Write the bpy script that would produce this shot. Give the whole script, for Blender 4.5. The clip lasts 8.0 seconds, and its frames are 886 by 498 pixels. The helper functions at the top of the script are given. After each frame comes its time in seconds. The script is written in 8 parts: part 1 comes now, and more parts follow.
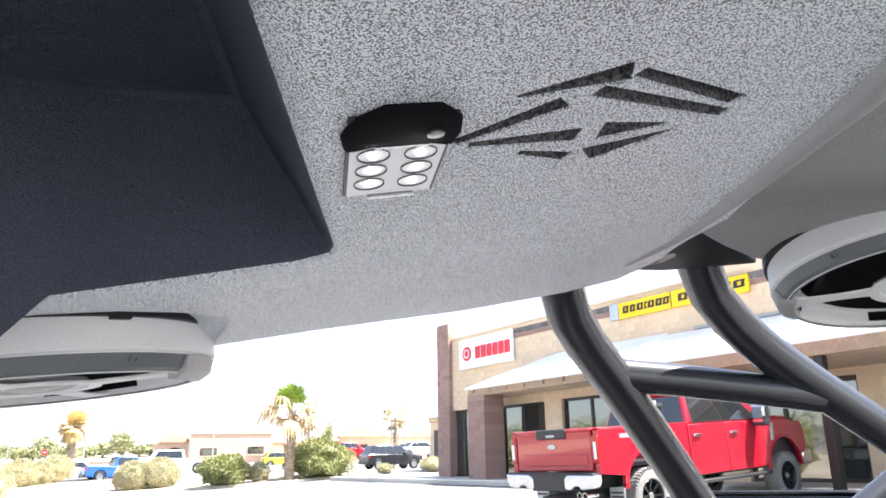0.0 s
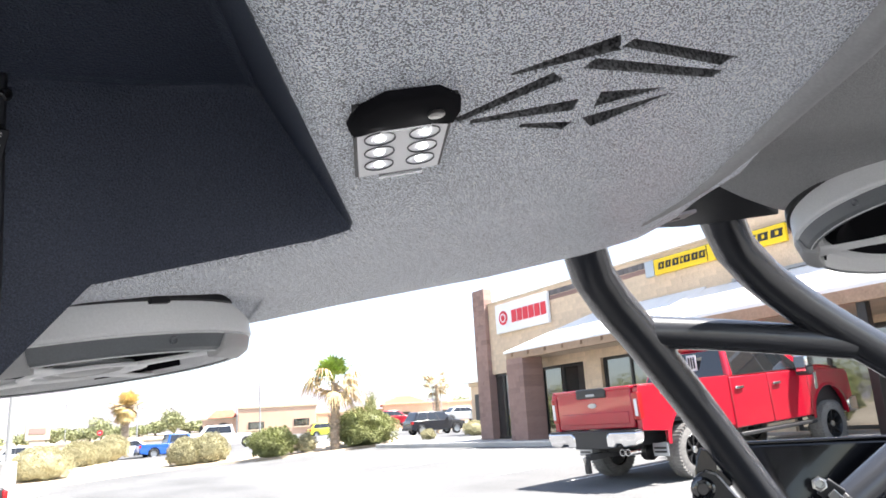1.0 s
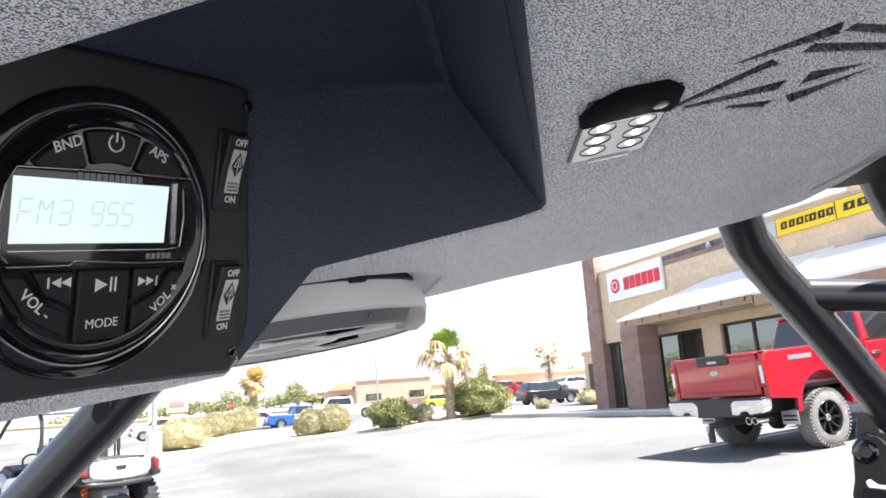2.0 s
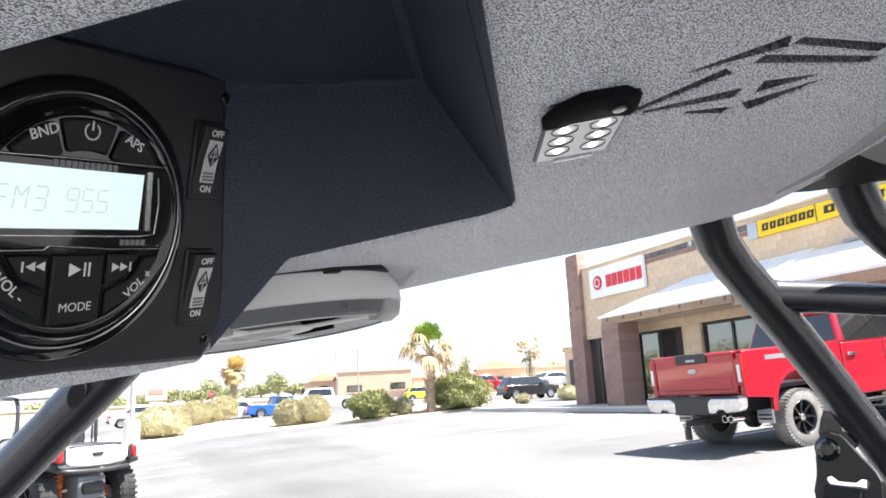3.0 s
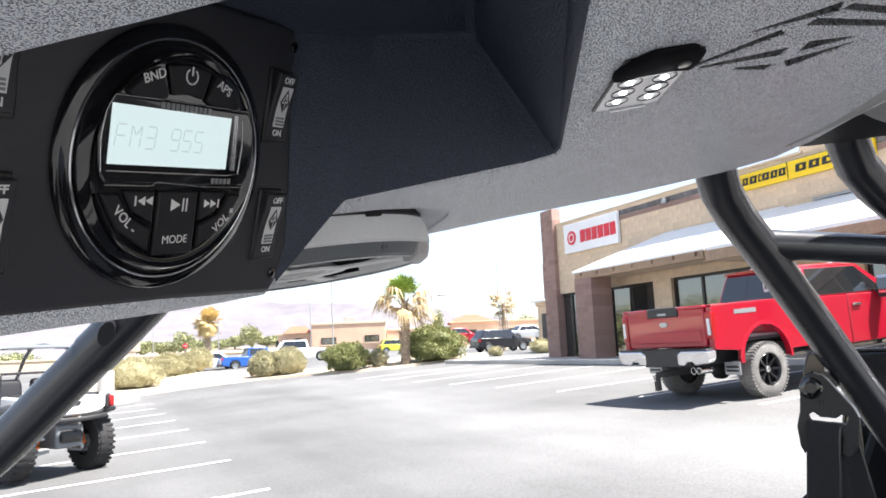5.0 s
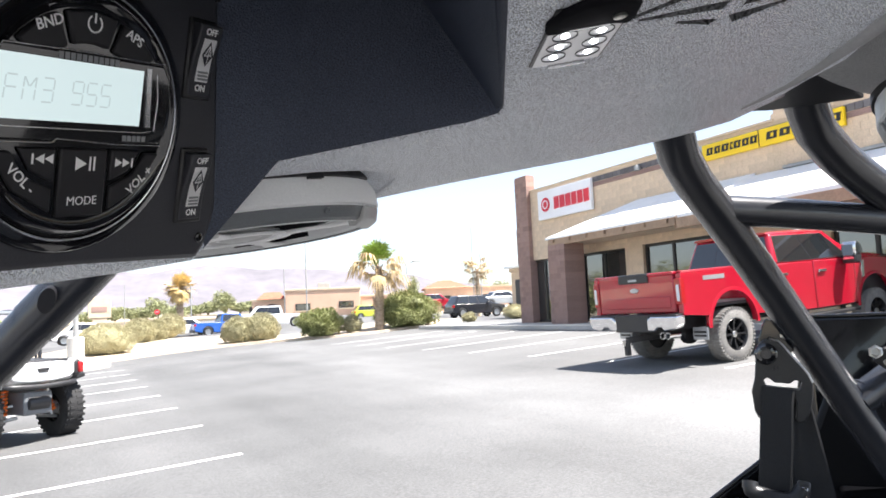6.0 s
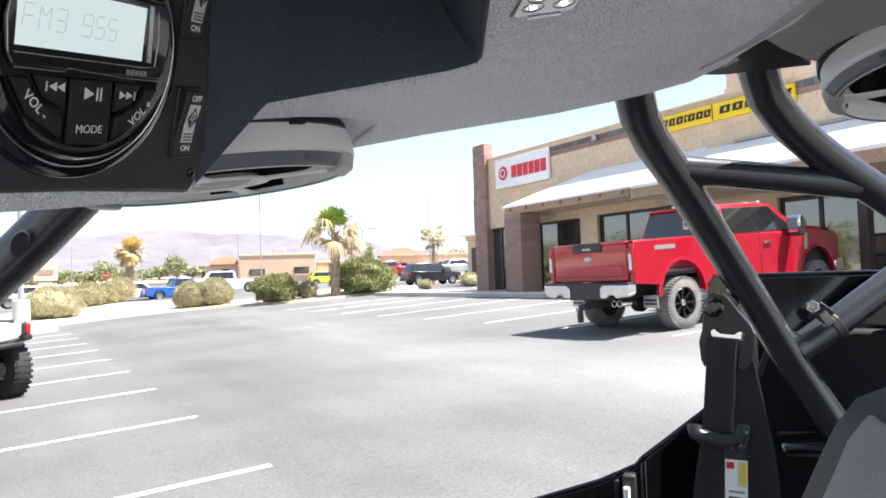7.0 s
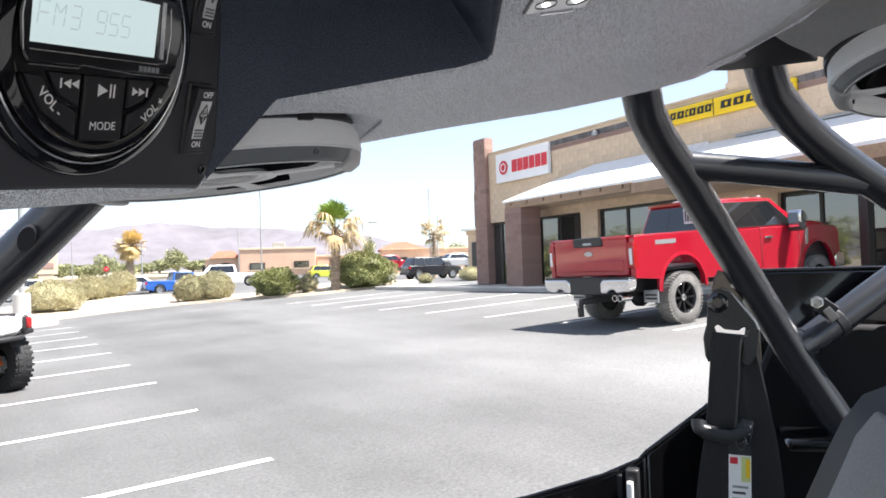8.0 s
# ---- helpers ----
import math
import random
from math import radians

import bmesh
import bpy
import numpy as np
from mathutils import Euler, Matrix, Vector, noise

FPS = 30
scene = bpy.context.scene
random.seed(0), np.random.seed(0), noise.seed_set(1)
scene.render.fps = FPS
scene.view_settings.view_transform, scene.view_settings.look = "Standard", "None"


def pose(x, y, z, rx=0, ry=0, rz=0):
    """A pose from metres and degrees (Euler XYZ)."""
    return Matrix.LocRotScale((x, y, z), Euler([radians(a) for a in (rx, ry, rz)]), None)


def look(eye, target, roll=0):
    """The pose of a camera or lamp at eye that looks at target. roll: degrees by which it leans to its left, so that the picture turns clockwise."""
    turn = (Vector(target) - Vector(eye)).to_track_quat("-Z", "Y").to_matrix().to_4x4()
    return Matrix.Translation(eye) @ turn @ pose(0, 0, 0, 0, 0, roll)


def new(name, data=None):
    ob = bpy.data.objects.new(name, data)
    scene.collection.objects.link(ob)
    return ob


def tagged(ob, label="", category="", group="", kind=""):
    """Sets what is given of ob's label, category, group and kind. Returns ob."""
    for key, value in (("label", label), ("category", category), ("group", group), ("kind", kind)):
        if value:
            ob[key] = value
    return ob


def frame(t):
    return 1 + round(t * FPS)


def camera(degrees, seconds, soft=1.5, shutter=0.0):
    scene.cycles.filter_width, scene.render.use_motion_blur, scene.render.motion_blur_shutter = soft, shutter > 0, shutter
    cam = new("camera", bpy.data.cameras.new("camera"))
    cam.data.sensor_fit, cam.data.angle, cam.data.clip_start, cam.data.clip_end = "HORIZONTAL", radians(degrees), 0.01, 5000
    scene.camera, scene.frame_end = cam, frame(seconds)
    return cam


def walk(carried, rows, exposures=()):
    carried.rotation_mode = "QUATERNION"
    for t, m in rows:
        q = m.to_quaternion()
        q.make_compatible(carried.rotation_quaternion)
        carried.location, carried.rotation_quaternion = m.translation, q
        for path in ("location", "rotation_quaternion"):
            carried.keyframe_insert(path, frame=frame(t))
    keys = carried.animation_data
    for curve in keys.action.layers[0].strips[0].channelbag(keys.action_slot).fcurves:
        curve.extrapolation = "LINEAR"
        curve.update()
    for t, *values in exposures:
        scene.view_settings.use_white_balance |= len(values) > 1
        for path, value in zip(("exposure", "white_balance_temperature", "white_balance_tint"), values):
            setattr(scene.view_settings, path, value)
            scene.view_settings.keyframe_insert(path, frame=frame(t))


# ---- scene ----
cam = camera(62.7, 8.0, 1.7)
PATH = [
    (0, (0.127, 0.066, 1.478), (1.2, 1.659, 2.035), -0.9),
    (0.5, (0.115, 0.056, 1.473), (1.177, 1.674, 1.975), -2.1),
    (1, (0.126, 0.046, 1.476), (1.135, 1.708, 1.948), -3.4),
    (1.5, (0.109, 0.031, 1.476), (0.951, 1.793, 1.907), -4.5),
    (1.7, (0.076, 0.036, 1.472), (0.846, 1.834, 1.89), -4.5),
    (2.8, (0.042, 0.021, 1.482), (0.801, 1.826, 1.888), -2.9),
    (3, (0.059, 0.019, 1.471), (0.851, 1.813, 1.865), -2.8),
    (3.5, (0.075, 0.017, 1.459), (0.906, 1.8, 1.823), -2.7),
    (4, (0.054, 0.026, 1.456), (0.9, 1.807, 1.792), -2.6),
    (5.3, (-0.016, -0.003, 1.457), (0.854, 1.782, 1.697), -2.7),
    (5.5, (-0.014, -0.006, 1.453), (0.868, 1.776, 1.674), -2.8),
    (6, (0.024, 0.013, 1.457), (0.947, 1.78, 1.628), -2.6),
    (6.5, (0.003, 0.021, 1.454), (0.978, 1.763, 1.573), -2.2),
    (7, (-0.01, -0.011, 1.433), (1.017, 1.704, 1.511), -1.9),
    (7.5, (0.006, 0.016, 1.413), (1.056, 1.718, 1.461), -1.8),
    (8, (-0.017, -0.008, 1.435), (1.009, 1.707, 1.497), -1.8),
]
walk(cam, [(t, look(eye, target, roll)) for t, eye, target, roll in PATH],
     exposures=[(t, e, 6400, 11.2) for t, e in ((0.0, 2.45), (0.5, 2.3), (1.0, 2.15), (1.5, 2.05), (3.0, 2.07), (3.5, 2.0), (4.0, 1.88), (5.5, 1.82), (6.5, 1.72), (7.5, 1.65), (8.0, 1.62))])

from mathutils import geometry

# ---- light ----
SUN_DIR = Vector((0.34, -0.30, 0.89)).normalized()
world = bpy.data.worlds.new("sky_world")
world.use_nodes = True
scene.world = world
wn = world.node_tree.nodes
sky = wn.new("ShaderNodeTexSky")
sky.sky_type = "NISHITA"
sky.sun_disc = False
sky.sun_elevation = math.asin(SUN_DIR.z)
sky.sun_rotation = math.atan2(SUN_DIR.x, SUN_DIR.y)
sky.dust_density = 0.6
sky.ozone_density = 2.0
haze = wn.new("ShaderNodeHueSaturation")
haze.inputs["Saturation"].default_value = 0.68
world.node_tree.links.new(sky.outputs[0], haze.inputs["Color"])
world.node_tree.links.new(haze.outputs[0], wn["Background"].inputs[0])
wn["Background"].inputs[1].default_value = 0.08
sun = new("sun", bpy.data.lights.new("sun", "SUN"))
sun.data.energy = 5.0
sun.data.angle = radians(0.5)
sun.data.color = (1.0, 0.95, 0.88)
sun.matrix_world = look(SUN_DIR * 50, (0, 0, 0))


# ---- materials ----
def material(name, color, rough=0.5, metal=0.0, grain=0.0, grain_scale=200.0, vary=0.15, vary_scale=3.0,
             bump=0.0, bump_scale=100.0, coat=0.0, emit=None, emit_strength=0.0, spec=0.5, tint=None,
             transmission=0.0, ior=1.45, randomness=0.0, detail=4.0):
    """One node material: base colour with broad variation and fine grain, relief from noise."""
    m = bpy.data.materials.new(name)
    m.use_nodes = True
    nt = m.node_tree
    n, l = nt.nodes, nt.links
    p = n["Principled BSDF"]
    p.inputs["Roughness"].default_value = rough
    p.inputs["Metallic"].default_value = metal
    p.inputs["Specular IOR Level"].default_value = spec
    p.inputs["Coat Weight"].default_value = coat
    p.inputs["Transmission Weight"].default_value = transmission
    p.inputs["IOR"].default_value = ior
    co = n.new("ShaderNodeTexCoord")
    base = (*color, 1)
    if vary or grain or randomness:
        big = n.new("ShaderNodeTexNoise")
        big.inputs["Scale"].default_value = vary_scale
        big.inputs["Detail"].default_value = detail
        l.new(co.outputs["Object"], big.inputs["Vector"])
        fine = n.new("ShaderNodeTexNoise")
        fine.inputs["Scale"].default_value = grain_scale
        fine.inputs["Detail"].default_value = 3
        l.new(co.outputs["Object"], fine.inputs["Vector"])
        ramp = n.new("ShaderNodeMapRange")
        ramp.inputs["From Min"].default_value, ramp.inputs["From Max"].default_value = 0.3, 0.7
        ramp.inputs["To Min"].default_value, ramp.inputs["To Max"].default_value = 1 - vary, 1 + vary
        l.new(big.outputs["Fac"], ramp.inputs["Value"])
        ramp2 = n.new("ShaderNodeMapRange")
        spread = 0.10 if grain > 0.55 else 0.2
        ramp2.inputs["From Min"].default_value, ramp2.inputs["From Max"].default_value = 0.5 - spread, 0.5 + spread
        ramp2.inputs["To Min"].default_value, ramp2.inputs["To Max"].default_value = 1 - grain, 1 + grain
        l.new(fine.outputs["Fac"], ramp2.inputs["Value"])
        mul = n.new("ShaderNodeMath")
        mul.operation = "MULTIPLY"
        l.new(ramp.outputs[0], mul.inputs[0])
        l.new(ramp2.outputs[0], mul.inputs[1])
        last = mul
        if randomness:
            info = n.new("ShaderNodeObjectInfo")
            geo = n.new("ShaderNodeNewGeometry")
            add = n.new("ShaderNodeMath")
            add.operation = "ADD"
            l.new(info.outputs["Random"], add.inputs[0])
            l.new(geo.outputs["Random Per Island"], add.inputs[1])
            fr = n.new("ShaderNodeMath")
            fr.operation = "FRACT"
            l.new(add.outputs[0], fr.inputs[0])
            r3 = n.new("ShaderNodeMapRange")
            r3.inputs["To Min"].default_value, r3.inputs["To Max"].default_value = 1 - randomness, 1 + randomness
            l.new(fr.outputs[0], r3.inputs["Value"])
            mul3 = n.new("ShaderNodeMath")
            mul3.operation = "MULTIPLY"
            l.new(last.outputs[0], mul3.inputs[0])
            l.new(r3.outputs[0], mul3.inputs[1])
            last = mul3
        if tint is not None:
            mix = n.new("ShaderNodeMix")
            mix.data_type = "RGBA"
            mix.inputs["A"].default_value, mix.inputs["B"].default_value = base, (*tint, 1)
            l.new(big.outputs["Fac"], mix.inputs["Factor"])
            src = mix.outputs["Result"]
        else:
            rgb = n.new("ShaderNodeRGB")
            rgb.outputs[0].default_value = base
            src = rgb.outputs[0]
        vm = n.new("ShaderNodeVectorMath")
        vm.operation = "SCALE"
        l.new(src, vm.inputs[0])
        l.new(last.outputs[0], vm.inputs["Scale"])
        l.new(vm.outputs[0], p.inputs["Base Color"])
    else:
        p.inputs["Base Color"].default_value = base
    if bump:
        bt = n.new("ShaderNodeTexNoise")
        bt.inputs["Scale"].default_value = bump_scale
        bt.inputs["Detail"].default_value = 2
        l.new(co.outputs["Object"], bt.inputs["Vector"])
        bp = n.new("ShaderNodeBump")
        bp.inputs["Strength"].default_value = 1.0
        bp.inputs["Distance"].default_value = bump
        l.new(bt.outputs["Fac"], bp.inputs["Height"])
        l.new(bp.outputs[0], p.inputs["Normal"])
    if emit is not None:
        p.inputs["Emission Color"].default_value = (*emit, 1)
        p.inputs["Emission Strength"].default_value = emit_strength
    return m


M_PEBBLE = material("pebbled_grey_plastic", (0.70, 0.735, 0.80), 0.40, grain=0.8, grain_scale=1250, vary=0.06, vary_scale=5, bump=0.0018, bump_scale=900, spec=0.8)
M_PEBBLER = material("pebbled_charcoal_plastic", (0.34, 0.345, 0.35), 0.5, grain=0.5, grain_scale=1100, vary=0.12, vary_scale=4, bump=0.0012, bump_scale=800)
# roof plastic again, with the shade of the recess put into its colour
M_PEBBLE_SHADE = material("shaded_pebbled_plastic", (0.056, 0.068, 0.102), 0.38, grain=0.4, grain_scale=900, vary=0.08, vary_scale=6, bump=0.0016, bump_scale=700)
M_PANEL = material("smooth_black_panel", (0.038, 0.039, 0.047), 0.45, grain=0.15, grain_scale=900, vary=0.1, bump=0.00012, bump_scale=900)
M_GLOSS = material("gloss_black_plastic", (0.012, 0.012, 0.014), 0.08, vary=0.1, vary_scale=20, coat=0.8)
M_RUBBER = material("rubber_button", (0.016, 0.016, 0.019), 0.45, spec=0.4, vary=0.1, grain=0.1, bump=0.00005, bump_scale=1500)
M_HOUSING = material("matt_black_lamp_housing", (0.006, 0.006, 0.008), 0.8, spec=0.1, vary=0.1, grain=0.1)
M_LIP = material("satin_grey_edge_bead", (0.36, 0.365, 0.375), 0.5, grain=0.08, grain_scale=500, vary=0.06)
M_PRINT = material("white_print", (0.9, 0.9, 0.9), 0.5, vary=0.05)
M_DIM = material("grey_print", (0.25, 0.26, 0.27), 0.4, vary=0.05)
M_LCD = material("lit_display", (0.6, 0.68, 0.68), 0.15, vary=0.0, emit=(0.72, 0.88, 0.88), emit_strength=0.2)
M_SEG = material("display_segment", (0.44, 0.50, 0.50), 0.4, vary=0.0, emit=(0.72, 0.88, 0.88), emit_strength=0.13)
M_LED = material("lit_led", (1, 1, 1), 0.3, vary=0.0, emit=(0.93, 0.96, 1.0), emit_strength=6.0)
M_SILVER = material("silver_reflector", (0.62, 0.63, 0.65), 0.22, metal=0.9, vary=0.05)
M_TRAY = material("pale_lamp_tray", (0.92, 0.92, 0.94), 0.25, vary=0.03, coat=0.4)
M_DISH = material("dark_lamp_dish", (0.035, 0.037, 0.042), 0.6, vary=0.05)
M_SLATE = material("slate_grey_plastic", (0.16, 0.172, 0.186), 0.32, grain=0.06, grain_scale=600, vary=0.06, bump=0.0001, bump_scale=700)
M_SPK = material("grey_speaker_plastic", (0.82, 0.83, 0.84), 0.38, grain=0.04, grain_scale=600, vary=0.05, bump=0.00006, bump_scale=700)
M_BLOCKP = material("mid_grey_trim_plastic", (0.42, 0.425, 0.43), 0.4, grain=0.04, grain_scale=600, vary=0.05)
M_TUBE = material("satin_black_powdercoat", (0.028, 0.030, 0.036), 0.26, grain=0.1, grain_scale=700, vary=0.1, bump=0.00006, bump_scale=700, spec=0.85)
M_STEEL = material("zinc_steel", (0.55, 0.54, 0.52), 0.3, metal=1.0, vary=0.15, vary_scale=40)
M_WEB = material("black_webbing", (0.022, 0.022, 0.024), 0.8, grain=0.25, grain_scale=900, vary=0.1, bump=0.0003, bump_scale=800)
M_SEAT = material("grey_seat_vinyl", (0.24, 0.24, 0.255), 0.7, spec=0.2, grain=0.15, grain_scale=500, vary=0.1, bump=0.0003, bump_scale=500)
M_SEATB = material("black_seat_vinyl", (0.010, 0.011, 0.015), 0.55, spec=0.3, grain=0.15, grain_scale=500, vary=0.1, bump=0.0003, bump_scale=500)
M_BODYB = material("gloss_black_body", (0.005, 0.005, 0.006), 0.13, vary=0.05, coat=0.5, spec=0.45)
M_MATTK = material("matt_black_panel", (0.007, 0.007, 0.008), 0.55, spec=0.2, vary=0.1, grain=0.1)
M_TAG = material("paper_tag", (0.8, 0.8, 0.78), 0.6, vary=0.05)
# pebbled plastic darkened to give the emblem grooves their shade
M_GROOVE_SHADE = material("shaded_groove_plastic", (0.12, 0.122, 0.13), 0.6, grain=0.7, grain_scale=640, vary=0.06, bump=0.001, bump_scale=620)
M_BRKT = material("pinkish_grey_strip", (0.40, 0.36, 0.37), 0.7, vary=0.1, vary_scale=30)
M_TAGY = material("yellow_green_print", (0.55, 0.60, 0.25), 0.6, vary=0.1)
M_ASPHALT = material("worn_grey_asphalt", (0.128, 0.128, 0.127), 0.85, grain=0.22, grain_scale=40, vary=0.2, vary_scale=0.3, bump=0.004, bump_scale=70, detail=10)
M_LINE = material("worn_white_road_paint", (0.72, 0.72, 0.70), 0.7, grain=0.12, grain_scale=30, vary=0.1, vary_scale=1.5)
M_SAND = material("pale_desert_gravel", (0.52, 0.43, 0.33), 0.95, grain=0.3, grain_scale=18, vary=0.15, vary_scale=0.4, bump=0.02, bump_scale=20, detail=6)
M_CONC = material("pale_concrete", (0.48, 0.46, 0.43), 0.85, grain=0.15, grain_scale=40, vary=0.12, vary_scale=1.2, bump=0.003, bump_scale=60)
M_FAR = material("dry_plain", (0.36, 0.31, 0.24), 1.0, grain=0.3, grain_scale=0.4, vary=0.25, vary_scale=0.03)
M_MOUNT = material("hazy_mountain", (0.158, 0.150, 0.168), 1.0, grain=0.12, grain_scale=0.02, vary=0.10, vary_scale=0.004, detail=8)
M_BLOCK = material("tan_split_block", (0.66, 0.52, 0.375), 0.9, grain=0.12, grain_scale=30, vary=0.08, vary_scale=0.8, bump=0.004, bump_scale=40, randomness=0.06)
M_BLOCKR = material("brown_split_block", (0.31, 0.205, 0.175), 0.9, grain=0.2, grain_scale=30, vary=0.12, vary_scale=0.8, bump=0.008, bump_scale=40, randomness=0.15)
M_MORTAR = material("tan_mortar", (0.63, 0.495, 0.36), 0.95, grain=0.15, grain_scale=50, vary=0.1)
M_STUCCO = material("tan_stucco", (0.60, 0.48, 0.35), 0.9, grain=0.1, grain_scale=50, vary=0.08, bump=0.003, bump_scale=80)
M_WMETAL = material("white_metal_roof", (0.88, 0.88, 0.87), 0.45, vary=0.04, grain=0.03)
M_WOOD = material("painted_wood_beam", (0.36, 0.25, 0.17), 0.75, grain=0.15, grain_scale=25, vary=0.12)
M_FRAME = material("dark_bronze_frame", (0.025, 0.022, 0.02), 0.4, vary=0.1)
M_WGLASS = material("dark_shop_glass", (0.03, 0.034, 0.033), 0.03, vary=0.0, ior=2.3)
M_SIGNW = material("white_sign_face", (0.82, 0.82, 0.83), 0.35, vary=0.03)
M_SIGNR = material("red_sign_print", (0.62, 0.02, 0.04), 0.4, vary=0.03)
M_SIGNY = material("yellow_sign_face", (0.80, 0.55, 0.01), 0.4, vary=0.03)
M_SIGNK = material("black_sign_print", (0.02, 0.02, 0.02), 0.4, vary=0.03)
M_RED = material("metallic_red_paint", (0.37, 0.007, 0.023), 0.22, vary=0.04, coat=0.9, spec=0.5)
M_CARGLASS = material("tinted_car_glass", (0.012, 0.014, 0.016), 0.03, vary=0.0, ior=1.9)
M_CHROME = material("chrome", (0.75, 0.75, 0.76), 0.08, metal=1.0, vary=0.03)
M_TYRE = material("dusty_tyre_rubber", (0.185, 0.178, 0.168), 0.9, grain=0.25, grain_scale=40, vary=0.25, vary_scale=5)
M_TYREB = material("black_tyre_rubber", (0.025, 0.025, 0.026), 0.85, grain=0.2, grain_scale=60, vary=0.2, vary_scale=8)
M_BLACKP = material("black_trim_plastic", (0.030, 0.030, 0.032), 0.38, grain=0.1, grain_scale=200, vary=0.1)
M_RIM = material("black_alloy", (0.022, 0.022, 0.024), 0.25, metal=0.3, vary=0.1)
M_LAMP = material("red_lamp_lens", (0.35, 0.01, 0.012), 0.12, vary=0.05, coat=0.5)
M_LAMPW = material("clear_lamp_lens", (0.7, 0.7, 0.72), 0.1, vary=0.05, coat=0.5)
M_BLUE = material("blue_car_paint", (0.015, 0.09, 0.36), 0.25, vary=0.04, coat=0.7)
M_WHITE = material("white_car_paint", (0.78, 0.78, 0.78), 0.25, vary=0.03, coat=0.6)
M_BLACKC = material("dark_car_paint", (0.012, 0.014, 0.02), 0.2, vary=0.05, coat=0.8)
M_LIME = material("lime_yellow_car_paint", (0.46, 0.50, 0.06), 0.25, vary=0.04, coat=0.7)
M_SILVERC = material("silver_car_paint", (0.42, 0.44, 0.46), 0.3, metal=0.5, vary=0.04, coat=0.5)
M_ORANGE = material("orange_shock_spring", (0.75, 0.16, 0.02), 0.4, vary=0.08)
M_ADOBE = material("pink_adobe_stucco", (0.64, 0.43, 0.31), 0.9, grain=0.08, grain_scale=20, vary=0.08, vary_scale=0.6)
M_TILE = material("terracotta_roof_tile", (0.38, 0.125, 0.075), 0.85, grain=0.2, grain_scale=8, vary=0.15)
M_POLE = material("grey_metal_pole", (0.36, 0.36, 0.35), 0.5, metal=0.3, vary=0.08)
M_PTRUNK = material("palm_trunk", (0.40, 0.31, 0.22), 0.95, grain=0.35, grain_scale=14, vary=0.2, bump=0.03, bump_scale=12)
M_PFROND = material("green_palm_frond", (0.22, 0.30, 0.06), 0.6, vary=0.25, vary_scale=2, randomness=0.3)
M_PDEAD = material("dry_palm_frond", (0.46, 0.34, 0.18), 0.9, vary=0.25, vary_scale=2, randomness=0.3)
M_PYEL = material("yellowed_palm_frond", (0.66, 0.50, 0.23), 0.85, vary=0.25, vary_scale=2, randomness=0.3)
M_LEAF = material("green_shrub_leaf", (0.22, 0.235, 0.09), 0.6, vary=0.25, vary_scale=2, randomness=0.28)
M_SAGE = material("dry_olive_shrub_leaf", (0.36, 0.335, 0.20), 0.9, vary=0.08, vary_scale=1.2, randomness=0.10)
M_TREE = material("tree_leaf", (0.29, 0.305, 0.17), 1.0, spec=0.1, vary=0.2, vary_scale=1, randomness=0.2)
M_TWIG = material("brown_twig", (0.16, 0.11, 0.07), 0.9, grain=0.2, grain_scale=30, vary=0.2)


def streaks(m, scale, low, high):
    """Long worn lanes and stains over a material's base colour."""
    nt = m.node_tree
    p = nt.nodes["Principled BSDF"]
    src = p.inputs["Base Color"].links[0].from_socket
    co = nt.nodes.new("ShaderNodeTexCoord")
    mp = nt.nodes.new("ShaderNodeMapping")
    mp.inputs["Scale"].default_value = scale
    nz = nt.nodes.new("ShaderNodeTexNoise")
    nz.inputs["Scale"].default_value = 1.0
    nz.inputs["Detail"].default_value = 6
    rg = nt.nodes.new("ShaderNodeMapRange")
    rg.inputs["From Min"].default_value, rg.inputs["From Max"].default_value = 0.36, 0.62
    rg.inputs["To Min"].default_value, rg.inputs["To Max"].default_value = low, high
    mul = nt.nodes.new("ShaderNodeVectorMath")
    mul.operation = "SCALE"
    nt.links.new(co.outputs["Object"], mp.inputs["Vector"])
    nt.links.new(mp.outputs[0], nz.inputs["Vector"])
    nt.links.new(nz.outputs["Fac"], rg.inputs["Value"])
    nt.links.new(src, mul.inputs[0])
    nt.links.new(rg.outputs[0], mul.inputs["Scale"])
    nt.links.new(mul.outputs[0], p.inputs["Base Color"])


streaks(M_ASPHALT, (0.5, 0.07, 1.0), 0.88, 1.05)
streaks(M_ASPHALT, (0.045, 0.05, 1.0), 0.86, 1.16)
streaks(M_ASPHALT, (1.6, 0.35, 1.0), 0.95, 1.04)


